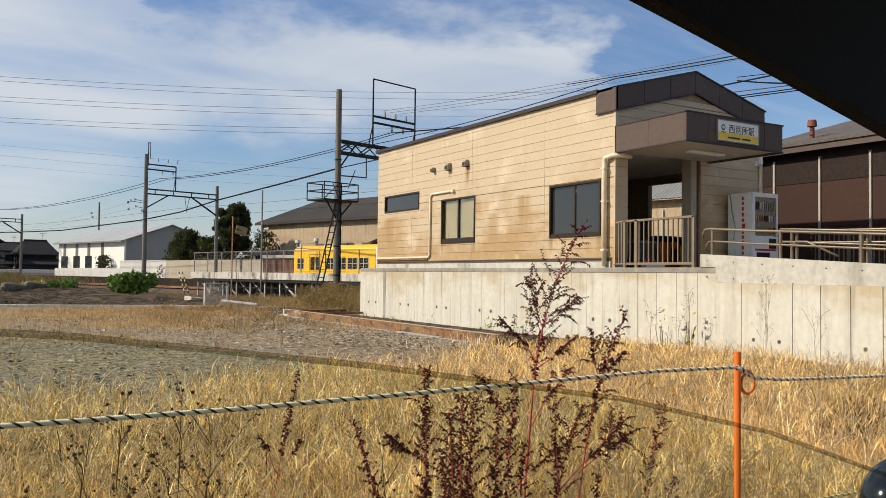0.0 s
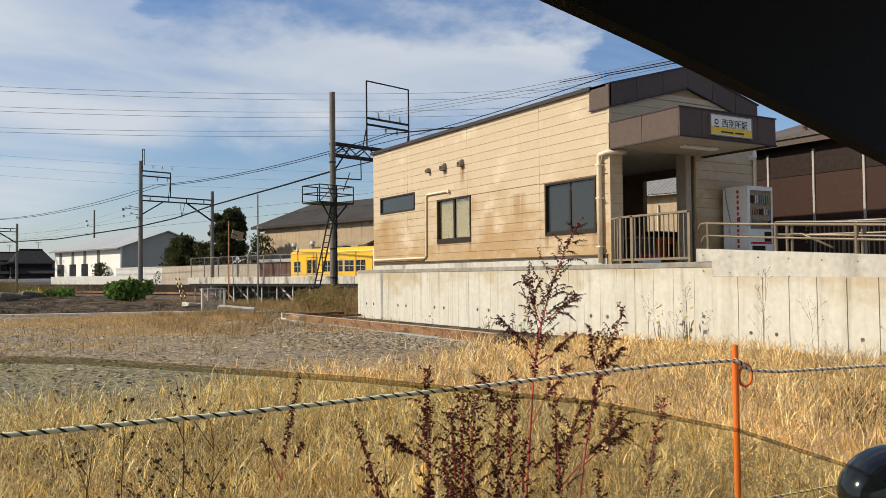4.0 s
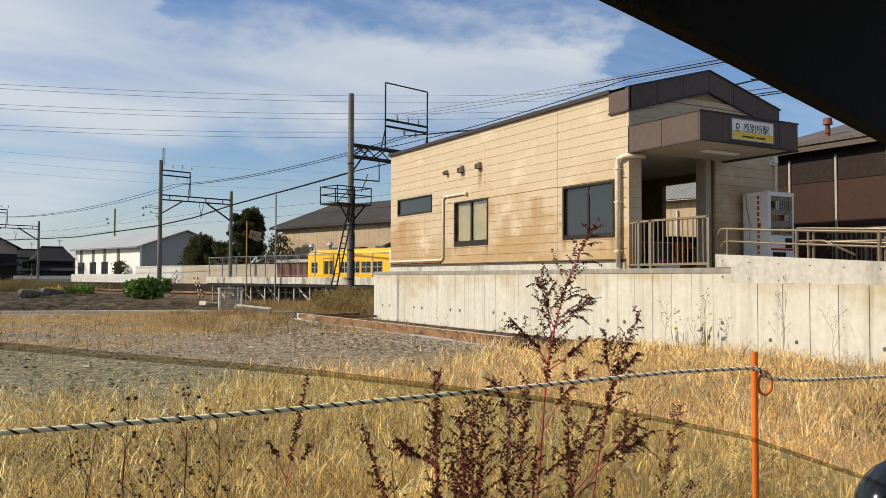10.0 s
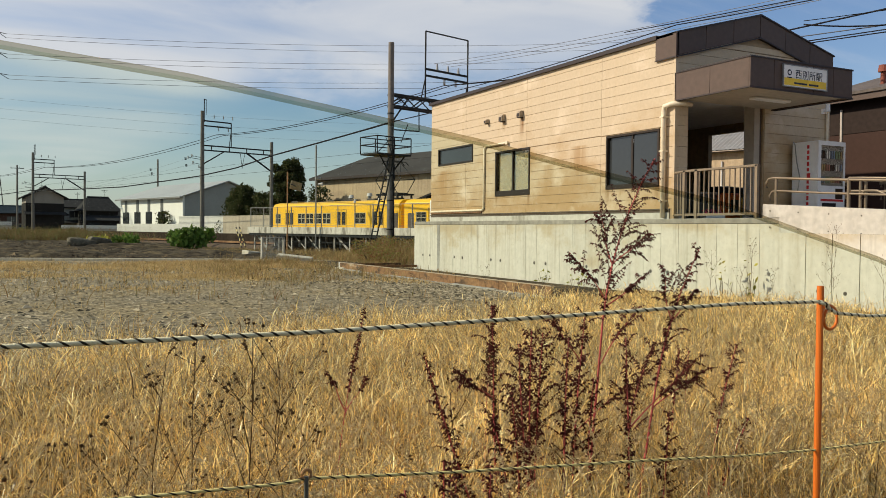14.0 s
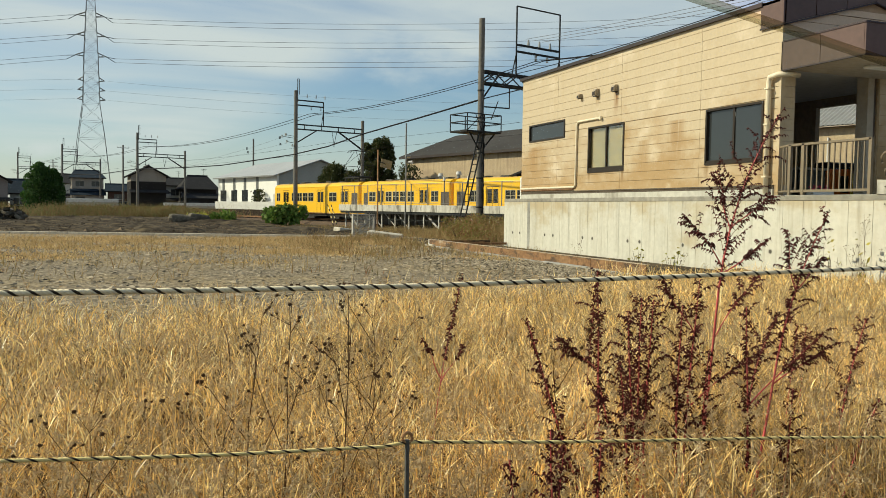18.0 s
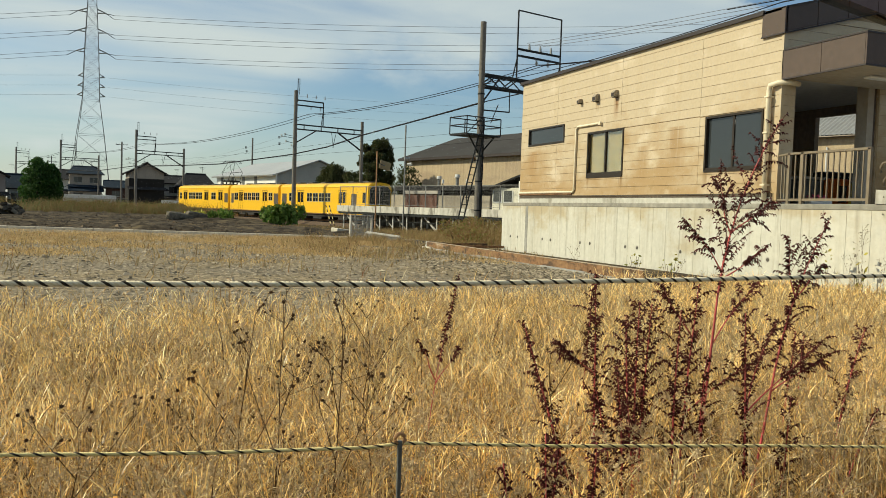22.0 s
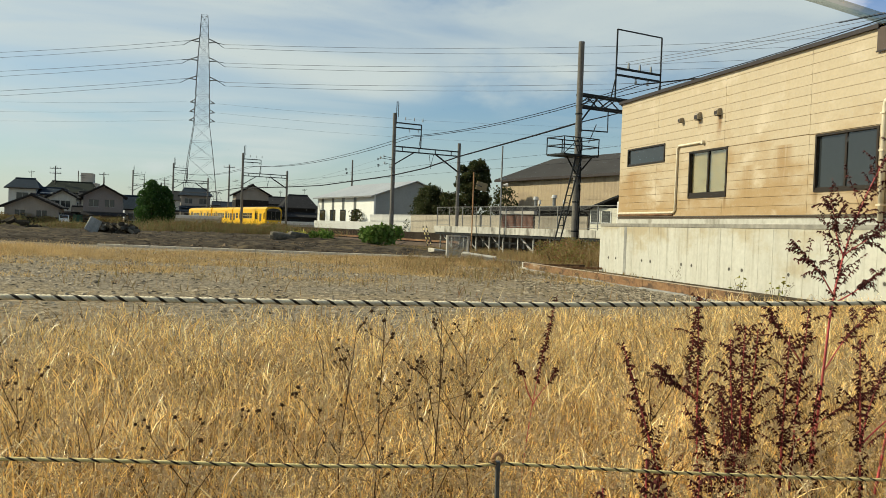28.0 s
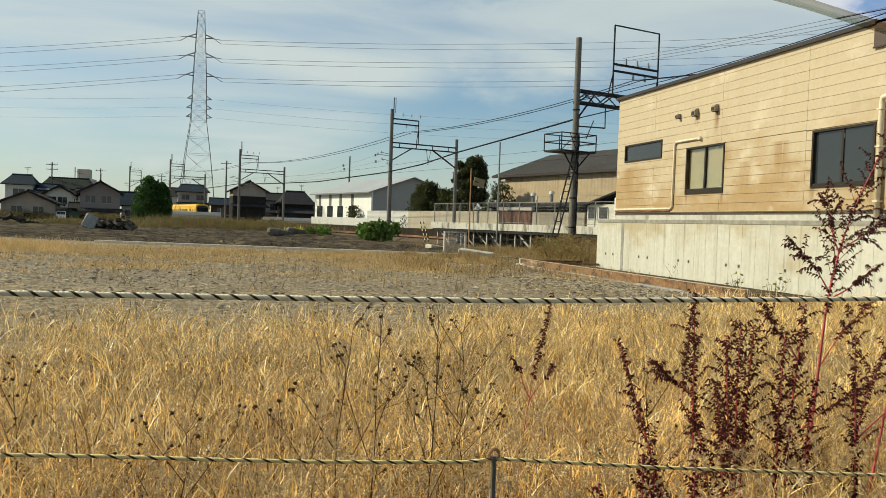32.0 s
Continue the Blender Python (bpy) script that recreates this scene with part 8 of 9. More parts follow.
def goldenrod(shoots, label, seed):
    """Withered reddish weed: bare red stems whose upper part carries arching sprays, each a comb of small curled teeth.
    A shoot: start and tip (x, y, z), bare share of its length, longest spray, sideways bend of the tip.
    A shoot that starts low grows out of the ground, the others out of a stem."""
    rng = random.Random(seed)
    base = Vector(shoots[0][0])
    g = thing("tall_weed", pose(base.x, base.y, 0), label, "weed", "tall weeds by the fence")
    origin = Vector((base.x, base.y, 0))
    sprays = bmesh.new()
    vs, fs = [], []
    def tooth(p, d, ln, w):
        pts = bent(p, d, ln, 1.7, 3)
        side = Vector((-d.y, d.x, rng.uniform(-0.5, 0.5)))
        side = side.normalized() * w if side.length > 1e-4 else Vector((w, 0, 0))
        c0 = len(vs)
        for q, k in zip(pts, (0.6, 1.2, 1.0, 0.3)):
            vs.extend((tuple(q - side * k), tuple(q + side * k), tuple(q + Vector((0, 0, w * 1.5 * k)))))
        for i in range(3):
            c = c0 + 3 * i
            fs.extend(((c, c + 1, c + 4, c + 3), (c + 1, c + 2, c + 5, c + 4), (c + 2, c, c + 3, c + 5)))
    def comb(pts, start, pitch, size):
        """Teeth on both sides of a spray, in turn."""
        ln = sum((v - u).length for u, v in zip(pts, pts[1:]))
        n, m = max(2, int(ln * (1 - start) / pitch)), len(pts) - 1
        sgn = rng.choice((-1, 1))
        for i in range(n):
            f = start + (1 - start) * (i + 0.7 * rng.random()) / n
            j = min(m - 1, int(f * m))
            p = pts[j].lerp(pts[j + 1], f * m - j)
            t = (pts[j + 1] - pts[j]).normalized()
            o = t.cross(Vector((rng.gauss(0, 0.5), rng.gauss(0, 0.5), 1.0)))
            o = o.normalized() if o.length > 1e-3 else Vector((1, 0, 0))
            sgn = -sgn
            d = o * sgn * rng.uniform(0.5, 1.1) + t * rng.uniform(0.5, 1.0) + Vector((0, 0, rng.uniform(0.2, 0.8)))
            k = size * (1.05 - 0.45 * f) * rng.uniform(0.75, 1.25)
            tooth(p, d.normalized(), 0.0188 * k, 0.0031 * k)
    stems = []
    for foot, tip, bare, reach, bend in shoots:
        foot, tip = Vector(foot) - origin, Vector(tip) - origin
        grounded = foot.z < 0.56
        if not grounded:
            foot = min((q for st in stems for q in st), key=lambda q: abs(q.z - foot.z) * 2 + (q.xy - foot.xy).length)
        if grounded:
            foot = foot + (foot - tip) * (foot.z / max(0.2, tip.z - foot.z)) * 0.3
            foot.z = 0.0
        n = 14
        wob = rng.uniform(0, 6)
        pts = []
        for i in range(n + 1):
            f = i / n
            p = foot.lerp(tip, f)
            p += Vector((math.sin(3.1 * f + wob), math.cos(2.7 * f + wob), 0)) * 0.012 * math.sin(math.pi * f)
            p.x += bend * (max(0.0, f - 0.55) ** 2 * 4.0 - 0.81 * f)
            p.z += 0.25 * abs(bend) * math.sin(math.pi * f)
            pts.append(p)
        if grounded:
            stems.append([u.lerp(v, k / 4) for u, v in zip(pts, pts[1:]) for k in range(4)])
        r0 = 0.0030 if not grounded or reach < 0.02 else 0.0072
        part("stem", tube(bmesh.new(), pts, [r0 * (1 - 0.80 * i / n) for i in range(n + 1)], 6), M_STEM_RED, g, smooth=True)
        ln = (tip - foot).length
        k = int(ln * (1 - bare) * 52) + 5
        a = rng.uniform(0, 6.28)
        for i in range(k):
            f = bare + (0.99 - bare) * (i + 0.6 * rng.random()) / k
            j = min(n - 1, int(f * n))
            p = pts[j].lerp(pts[j + 1], f * n - j)
            t = (pts[j + 1] - pts[j]).normalized()
            a += 2.4 + rng.gauss(0, 0.4)
            h = (f - bare) / (1 - bare)
            sl = (0.035 + 1.4 * reach) * min(1.0, 0.45 + 2.5 * h) * (1.0 - 0.66 * h) * rng.choice((0.35, 0.6, 0.9, 1.1, 1.4))
            d = t * rng.uniform(1.1, 1.6) + Vector((math.cos(a), math.sin(a) * 0.8, 0.1)) * 0.85
            br = bent(p, d, sl, rng.uniform(0.2, 1.3), 6)
            tube(sprays, br, [0.0012 * (1 - 0.12 * q) for q in range(7)], 3)
            comb(br, 0.3 if sl > 0.06 else 0.1, 0.0056, 1.0)
        comb(pts[int(n * max(bare, 0.45)):], 0.0, 0.0045, 1.0)
    tagged(part("branching", sprays, M_STEM_DARK, g), kind="stuff")
    tagged(part("seed_fringe", raw("seed_fringe", vs, fs, M_SEED), M_SEED, g), kind="stuff")
    return g


M_STEM_DARK = mat("maroon_stem", (0.15, 0.035, 0.03), 0.8, var=0.2, bump=0.0)
goldenrod([
    ((-0.70, 2.55, 0.27), (-0.37, 2.55, 1.73), 0.60, 0.115, 0.27),
    ((-0.82, 2.50, 0.30), (-0.76, 2.50, 1.10), 0.55, 0.07, 0.0),
    ((-0.68, 2.50, 1.14), (-0.84, 2.50, 1.34), 0.25, 0.055, 0.0),
    ((-0.57, 2.60, 1.10), (-0.36, 2.60, 1.24), 0.30, 0.05, 0.0),
    ((-0.58, 2.55, 1.28), (-0.40, 2.55, 1.42), 0.20, 0.05, 0.0),
    ((-0.56, 2.55, 1.30), (-0.66, 2.55, 1.50), 0.20, 0.06, 0.0),
    ((-0.71, 2.50, 0.90), (-0.92, 2.50, 1.10), 0.35, 0.05, 0.0),
    ((-0.62, 2.58, 0.88), (-0.40, 2.60, 1.10), 0.40, 0.05, 0.0),
    ((-0.92, 2.40, 0.37), (-0.91, 2.40, 1.02), 0.45, 0.07, 0.0),
    ((-0.83, 2.40, 0.40), (-0.79, 2.40, 0.86), 0.45, 0.06, 0.0),
    ((-0.80, 2.45, 0.62), (-0.61, 2.40, 0.82), 0.50, 0.045, 0.0),
], "tall withered dark-red weed with arching seed sprays", 31)
goldenrod([
    ((-1.21, 2.45, 0.50), (-1.49, 2.45, 0.98), 0.35, 0.05, 0.0),
    ((-0.98, 2.75, 0.29), (-1.04, 2.75, 1.11), 0.50, 0.075, 0.0),
    ((-1.12, 2.60, 0.74), (-1.28, 2.60, 0.89), 0.35, 0.045, 0.0),
    ((-1.02, 2.50, 0.32), (-1.01, 2.50, 1.04), 0.45, 0.095, 0.0),
    ((-0.97, 2.50, 0.34), (-0.96, 2.50, 1.03), 0.50, 0.085, 0.02),
    ((-1.02, 2.45, 0.34), (-1.10, 2.45, 1.00), 0.50, 0.08, 0.0),
    ((-1.10, 2.40, 0.39), (-1.16, 2.40, 0.83), 0.45, 0.07, 0.0),
    ((-1.12, 2.35, 0.47), (-1.27, 2.35, 0.77), 0.40, 0.06, 0.0),
], "withered dark-red weed with drooping seed sprays", 33)
goldenrod([
    ((-0.70, 2.30, 0.36), (-0.72, 2.30, 1.02), 0.42, 0.08, 0.0),
    ((-0.62, 2.35, 0.66), (-0.53, 2.35, 0.99), 0.35, 0.06, 0.03),
    ((-0.54, 2.45, 0.45), (-0.21, 2.45, 1.35), 0.64, 0.085, 0.12),
    ((-0.37, 2.45, 1.07), (-0.40, 2.45, 1.27), 0.20, 0.05, 0.0),
    ((-0.36, 2.45, 1.05), (-0.22, 2.45, 1.18), 0.30, 0.045, 0.0),
    ((-0.60, 2.35, 0.68), (-0.31, 2.35, 0.91), 0.40, 0.06, 0.02),
    ((-0.54, 2.40, 0.70), (-0.19, 2.40, 0.86), 0.40, 0.05, 0.02),
    ((-0.56, 2.30, 0.37), (-0.50, 2.30, 0.72), 0.45, 0.07, 0.0),
], "withered dark-red weed with drooping seed sprays", 32)
goldenrod([((0.03, 2.6, 0.50), (0.18, 2.6, 0.91), 0.50, 0.06, 0.03), ((-0.11, 2.4, 0.42), (0.04, 2.4, 0.62), 0.55, 0.05, 0.03)], "withered dark-red weed near an orange post", 30)
goldenrod([((-1.52, 3.30, 0.3), (-1.37, 3.30, 1.07), 0.70, 0.004, 0.02), ((-1.48, 3.3, 0.62), (-1.56, 3.28, 0.80), 0.6, 0.0, 0.0), ((-1.46, 3.3, 0.6), (-1.36, 3.3, 0.76), 0.6, 0.0, 0.0)], "thin withered reddish weed in dry grass", 35)
goldenrod([((-0.75, 3.3, 0.3), (-0.70, 3.3, 1.06), 0.65, 0.015, 0.0)], "thin withered reddish weed in dry grass", 34)
goldenrod([((-1.62, 1.95, 0.3), (-1.67, 1.95, 0.76), 0.5, 0.05, 0.0), ((-1.72, 1.95, 0.3), (-1.80, 1.93, 0.70), 0.5, 0.05, 0.0), ((-1.54, 1.95, 0.3), (-1.50, 1.97, 0.72), 0.5, 0.05, 0.0), ((-1.66, 2.0, 0.3), (-1.60, 2.0, 0.68), 0.5, 0.05, 0.0)], "short dark-red weed near a fence peg", 36)
goldenrod([((0.35, 3.2, 0.2), (0.40, 3.2, 0.80), 0.6, 0.05, 0.0), ((0.6, 3.4, 0.2), (0.66, 3.4, 0.74), 0.6, 0.05, 0.0)], "small withered weed in dry grass", 37)


def burr_weed(m, h, spread, seed, label, limbs=4, umbel=3):
    """Dead stalk with a few long bare limbs; each limb forks near its end and carries a loose head of spiky burrs."""
    rng = random.Random(seed)
    g = thing("burr_weed", m, label, "weed", "tall weeds by the fence")
    bm = bmesh.new()
    burrs = []
    r0 = 0.0036 * min(1.0, h)
    stalk = bent(Vector((0, 0, 0)), (rng.uniform(-0.08, 0.08), rng.uniform(-0.08, 0.08), 1), h * 0.92, 0.0, 8)
    for i, q in enumerate(stalk):
        q.x += 0.012 * math.sin(1.7 * i + seed)
    tube(bm, stalk, [r0 * (1 - 0.075 * i) for i in range(9)], 6)
    def head(p, d, ln, r, k):
        for i in range(k):
            a = rng.uniform(0, 6.28)
            e = (Vector(d).normalized() + Vector((math.cos(a), math.sin(a), rng.uniform(-0.3, 0.6))) * 0.75).normalized()
            pts = bent(p, e, ln * rng.uniform(0.35, 1.0), -0.1, 3)
            tube(bm, pts, [r, r * 0.8, r * 0.7, r * 0.6], 4)
            burrs.append((pts[-1], rng.uniform(0.0045, 0.0085)))
            if rng.random() < 0.35:
                burrs.append((pts[2], 0.004))
    head(stalk[-1], (0, 0, 1), h * 0.12, r0 * 0.35, umbel)
    a = rng.uniform(0, 6.28)
    for i in range(limbs):
        f = 0.42 + 0.5 * (i + 0.6 * rng.random()) / limbs
        j = int(f * 8)
        p = stalk[j].lerp(stalk[min(8, j + 1)], f * 8 - j)
        a += math.pi + rng.gauss(0, 0.5)
        ln = h * rng.uniform(0.24, 0.42) * (1.25 - 0.6 * f)
        d = Vector((math.cos(a) * spread, math.sin(a) * spread * 0.6, 1.0))
        pts = bent(p, d, ln, rng.uniform(-0.25, 0.25), 5)
        tube(bm, pts, [r0 * (0.55 - 0.05 * q) for q in range(6)], 5)
        head(pts[-1], pts[-1] - pts[-2], h * 0.10, r0 * 0.3, umbel)
        head(pts[3], (math.cos(a + 1.6), math.sin(a + 1.6), 0.8), h * 0.12, r0 * 0.3, 2)
        if rng.random() < 0.5:
            q = pts[2]
            burrs.append((q + Vector((0.006, 0, 0.003)), 0.0045))
    part("stalk", bm, M_STEM_BROWN, g)
    bm = bmesh.new()
    for p, r in burrs:
        bmesh.ops.create_icosphere(bm, subdivisions=1, radius=r * 0.8, matrix=Matrix.Translation(p))
        for k in range(9):
            a, e = rng.uniform(0, 6.28), rng.uniform(-0.8, 1.2)
            d = Vector((math.cos(a), math.sin(a), e)).normalized()
            rod(bm, p, p + d * r * 1.7, r * 0.2, 0.0004, n=3)
    tagged(part("burrs", bm, M_SEED_BROWN, g), kind="stuff")


M_SEED_BROWN = mat("brown_seed", (0.085, 0.05, 0.028), 0.95, var=0.3, bump=0.0, spec=0.05)
for x, y, h, sp, sd in ((-2.09, 2.6, 1.04, 0.8, 41), (-2.40, 2.6, 0.95, 1.1, 42), (-2.24, 2.75, 1.02, 0.8, 56), (-1.90, 2.7, 0.84, 0.9, 57), (-2.85, 2.45, 0.80, 0.9, 43), (-1.75, 3.4, 0.95, 0.7, 44), (-3.4, 3.2, 0.85, 0.8, 46), (-3.9, 4.2, 1.1, 0.6, 47), (-1.25, 2.7, 0.85, 0.7, 48), (7.6, 9.2, 1.35, 0.8, 49), (8.3, 8.3, 1.6, 0.8, 50), (7.9, 10.4, 1.1, 0.8, 51), (8.6, 7.6, 1.1, 0.8, 52), (6.9, 8.8, 0.9, 0.8, 53), (-5.4, 9.8, 0.9, 0.6, 54), (0.6, 12.6, 0.8, 0.6, 55), (2.2, 13.4, 0.6, 0.6, 71), (-1.2, 14.8, 0.5, 0.6, 72), (4.1, 14.6, 0.7, 0.6, 73), (3.0, 17.2, 0.5, 0.6, 74), (-4.2, 13.2, 0.6, 0.6, 75), (5.6, 14.2, 0.7, 0.6, 76), (1.4, 16.4, 0.45, 0.6, 77), (9.1, 9.0, 0.9, 0.9, 78), (9.2, 10.2, 0.8, 0.9, 79), (9.0, 6.6, 1.0, 0.8, 80), (6.6, 12.2, 0.6, 0.6, 81)):
    burr_weed(pose(x, y, 0, 0, 0, sd * 37), h, sp, sd, "thin brown dead weed with round burrs in dry grass")


for x, y, h, sd in ((9.2, 11.3, 0.75, 91), (9.25, 10.7, 0.85, 92), (9.1, 17.2, 0.4, 93), (8.9, 15.6, 0.5, 94)):
    bush(pose(x, y, 0.1), 0.28, 0.2, h, 12, 0.075, M_LEAF_YEL, "small yellowing broad-leaved weed before a concrete wall", sd, "weed")


# ---- rope fence ----
def rope(name, pts, r, mats, label, parent=None, twist=0.037):
    """A two-coloured laid rope: strands twisted round the line of the points."""
    pts = [Vector(p) for p in pts]
    seg = [(b - a).length for a, b in zip(pts, pts[1:])]
    total = sum(seg)
    step = twist / 8
    ob = thing(name, pose(0, 0, 0), label, "rope", "ropes of the fence")
    n = int(total / step)
    def at(d):
        i = 0
        while i < len(seg) - 1 and d > seg[i]:
            d -= seg[i]; i += 1
        return pts[i].lerp(pts[i + 1], min(1.0, d / seg[i]))
    centre = [at(total * k / n) for k in range(n + 1)]
    for s, mt in enumerate(mats):
        bm = bmesh.new()
        rings = []
        for k, c in enumerate(centre):
            d = (centre[min(k + 1, n)] - centre[max(k - 1, 0)]).normalized()
            q = d.to_track_quat("X", "Z").to_matrix()
            ph = 2 * math.pi * (total * k / n) / twist + 2 * math.pi * s / len(mats)
            o = c + q @ Vector((0, math.cos(ph), math.sin(ph))) * r * 0.5
            rings.append([bm.verts.new(o + q @ Vector((0, math.cos(a), math.sin(a))) * r * 0.62) for a in (0, 1.05, 2.09, 3.14, 4.19, 5.24)])
        for a, b in zip(rings, rings[1:]):
            for i in range(6):
                bm.faces.new((a[i], a[(i + 1) % 6], b[(i + 1) % 6], b[i]))
        part("strand", bm, mt, ob, smooth=True)
    return ob


FY = 1.75
rope("rope", [(-6.5, FY, 1.20), (-4.5, FY, 1.186), (-3.1, FY, 1.179), (-2.5, FY, 1.175), (-2.1, FY, 1.175), (-1.7, FY, 1.181), (-1.4, FY, 1.185), (-1.05, FY, 1.192), (-0.72, FY, 1.197), (-0.36, FY - 0.012, 1.193)], 0.0058, (M_ROPE_A, M_ROPE_A, M_ROPE_A, M_ROPE_B), "taut white and black twisted rope of a lot fence")
rope("rope", [(-0.36, FY - 0.012, 1.192), (-0.27, FY, 1.150), (-0.1, FY, 1.134), (1.2, FY, 1.095), (3.4, FY, 1.11), (5.2, FY, 1.16)], 0.0058, (M_ROPE_A, M_ROPE_A, M_ROPE_A, M_ROPE_B), "white and black twisted rope of a lot fence")
rope("rope", [(-6.5, FY, 1.0), (-4.3, FY, 0.935), (-3.12, FY, 0.873), (-2.94, FY, 0.863), (-2.71, FY, 0.847), (-2.53, FY, 0.836), (-2.2, FY, 0.822), (-2.14, FY, 0.827), (-1.74, FY, 0.791), (-1.39, FY, 0.765), (-1.11, FY, 0.745), (-0.70, FY, 0.711), (-0.35, FY, 0.69), (2.2, FY, 0.62), (5.2, FY, 0.6)], 0.0038, (M_ROPE_Y, M_ROPE_Y, M_ROPE_Y, M_ROPE_B), "yellow and black twisted rope, the lower line of a lot fence")


def build_posts():
    p = thing("fence_post", pose(-0.35, FY, 0.0), "bright orange steel rope post with a pigtail ring", "fence post", "posts of the rope fence")
    part("pole", rod(bmesh.new(), (0, 0, -0.2), (0, 0, 1.245), 0.0115, n=14), M_ORANGE, p, smooth=False)
    ring = [(0.055 + 0.040 * math.cos(a), -0.012 + 0.003 * a, 1.136 + 0.040 * math.sin(a)) for a in np.linspace(2.4, 2.4 + 6.0, 22)]
    part("ring", tube(bmesh.new(), ring, 0.0055, 7), M_ORANGE, p, smooth=True)
    rope("rope_knot", [(-0.375, FY - 0.014, 1.190), (-0.35, FY - 0.020, 1.186), (-0.325, FY - 0.010, 1.180), (-0.318, FY, 1.165), (-0.300, FY + 0.004, 1.158)], 0.006, (M_ROPE_A, M_ROPE_A, M_ROPE_B), "knot of white and black rope tied round an orange post")
    q = thing("fence_post", pose(-2.14, FY, 0.0), "thin rusty steel peg holding the lower rope", "fence post", "posts of the rope fence")
    part("pole", rod(bmesh.new(), (0, 0, -0.2), (0, 0, 0.832), 0.0056, n=8), M_STEEL_GREY, q)
    eye = [(0.011 * math.cos(a), 0, 0.836 + 0.012 * math.sin(a)) for a in np.linspace(-1.4, 4.2, 14)]
    part("eye", tube(bmesh.new(), eye, 0.0042, 6), M_RUSTPOLE, q)


build_posts()


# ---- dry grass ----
# near-black entries stand in for the shadowed gaps between straws
STRAW_AND_SHADE = [(0.09, 0.0416, 0.0127), (0.95, 0.588, 0.191), (1, 0.748, 0.327), (0.2, 0.0989, 0.0289), (1, 0.646, 0.223), (1, 0.851, 0.523), (0.08, 0.0375, 0.0116), (0.68, 0.369, 0.0983), (1, 0.692, 0.251), (0.14, 0.0676, 0.0208), (0.92, 0.583, 0.167)]
# the two dark entries again imitate shade among the bleached straws
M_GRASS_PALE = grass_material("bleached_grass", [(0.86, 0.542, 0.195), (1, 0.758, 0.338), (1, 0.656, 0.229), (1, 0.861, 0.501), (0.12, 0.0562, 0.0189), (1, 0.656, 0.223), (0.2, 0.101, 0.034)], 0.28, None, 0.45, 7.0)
M_GRASS_TAN = grass_material("tan_grass", [(0.46, 0.31, 0.13), (0.66, 0.47, 0.22), (0.56, 0.38, 0.17), (0.72, 0.53, 0.27)], 0.35)
M_GRASS = grass_material("dry_grass", STRAW_AND_SHADE, 0.30, (0.92, 0.88, 0.62), 0.45, 9.0)
M_GRASS_LOW = grass_material("withered_grass", [(0.38, 0.25, 0.12), (0.60, 0.42, 0.20), (0.72, 0.54, 0.28), (0.46, 0.32, 0.15), (0.66, 0.46, 0.23)], 0.3)
M_WEED_MIX = grass_material("weed_mix", [(0.30, 0.19, 0.09), (0.44, 0.30, 0.13), (0.20, 0.17, 0.06), (0.50, 0.35, 0.17), (0.27, 0.21, 0.08), (0.36, 0.17, 0.08)], 0.2)


M_THICKET = grass_material("thicket", [(0.27, 0.16, 0.08), (0.30, 0.22, 0.10), (0.15, 0.18, 0.06), (0.21, 0.21, 0.08), (0.30, 0.14, 0.075), (0.17, 0.20, 0.07)], 0.3)


def strips(name, rows, material, label):
    """Ribbons as one mesh; rows: array (ribbon, step, left/right, xyz)."""
    n, k = rows.shape[:2]
    v = rows.reshape(-1, 3)
    base = (np.arange(n) * k * 2)[:, None]
    quads = np.concatenate([base + np.array([2 * i, 2 * i + 1, 2 * i + 3, 2 * i + 2])[None, :] for i in range(k - 1)], 1).reshape(-1, 4)
    me = bpy.data.meshes.new(name)
    me.vertices.add(len(v)); me.vertices.foreach_set("co", np.ascontiguousarray(v, dtype=np.float32).ravel())
    me.loops.add(quads.size); me.loops.foreach_set("vertex_index", quads.ravel().astype(np.int32))
    me.polygons.add(len(quads)); me.polygons.foreach_set("loop_start", np.arange(0, quads.size, 4, dtype=np.int32))
    me.update(calc_edges=True)
    me.materials.append(material)
    return tagged(new(name, me), label, "grass", kind="stuff")


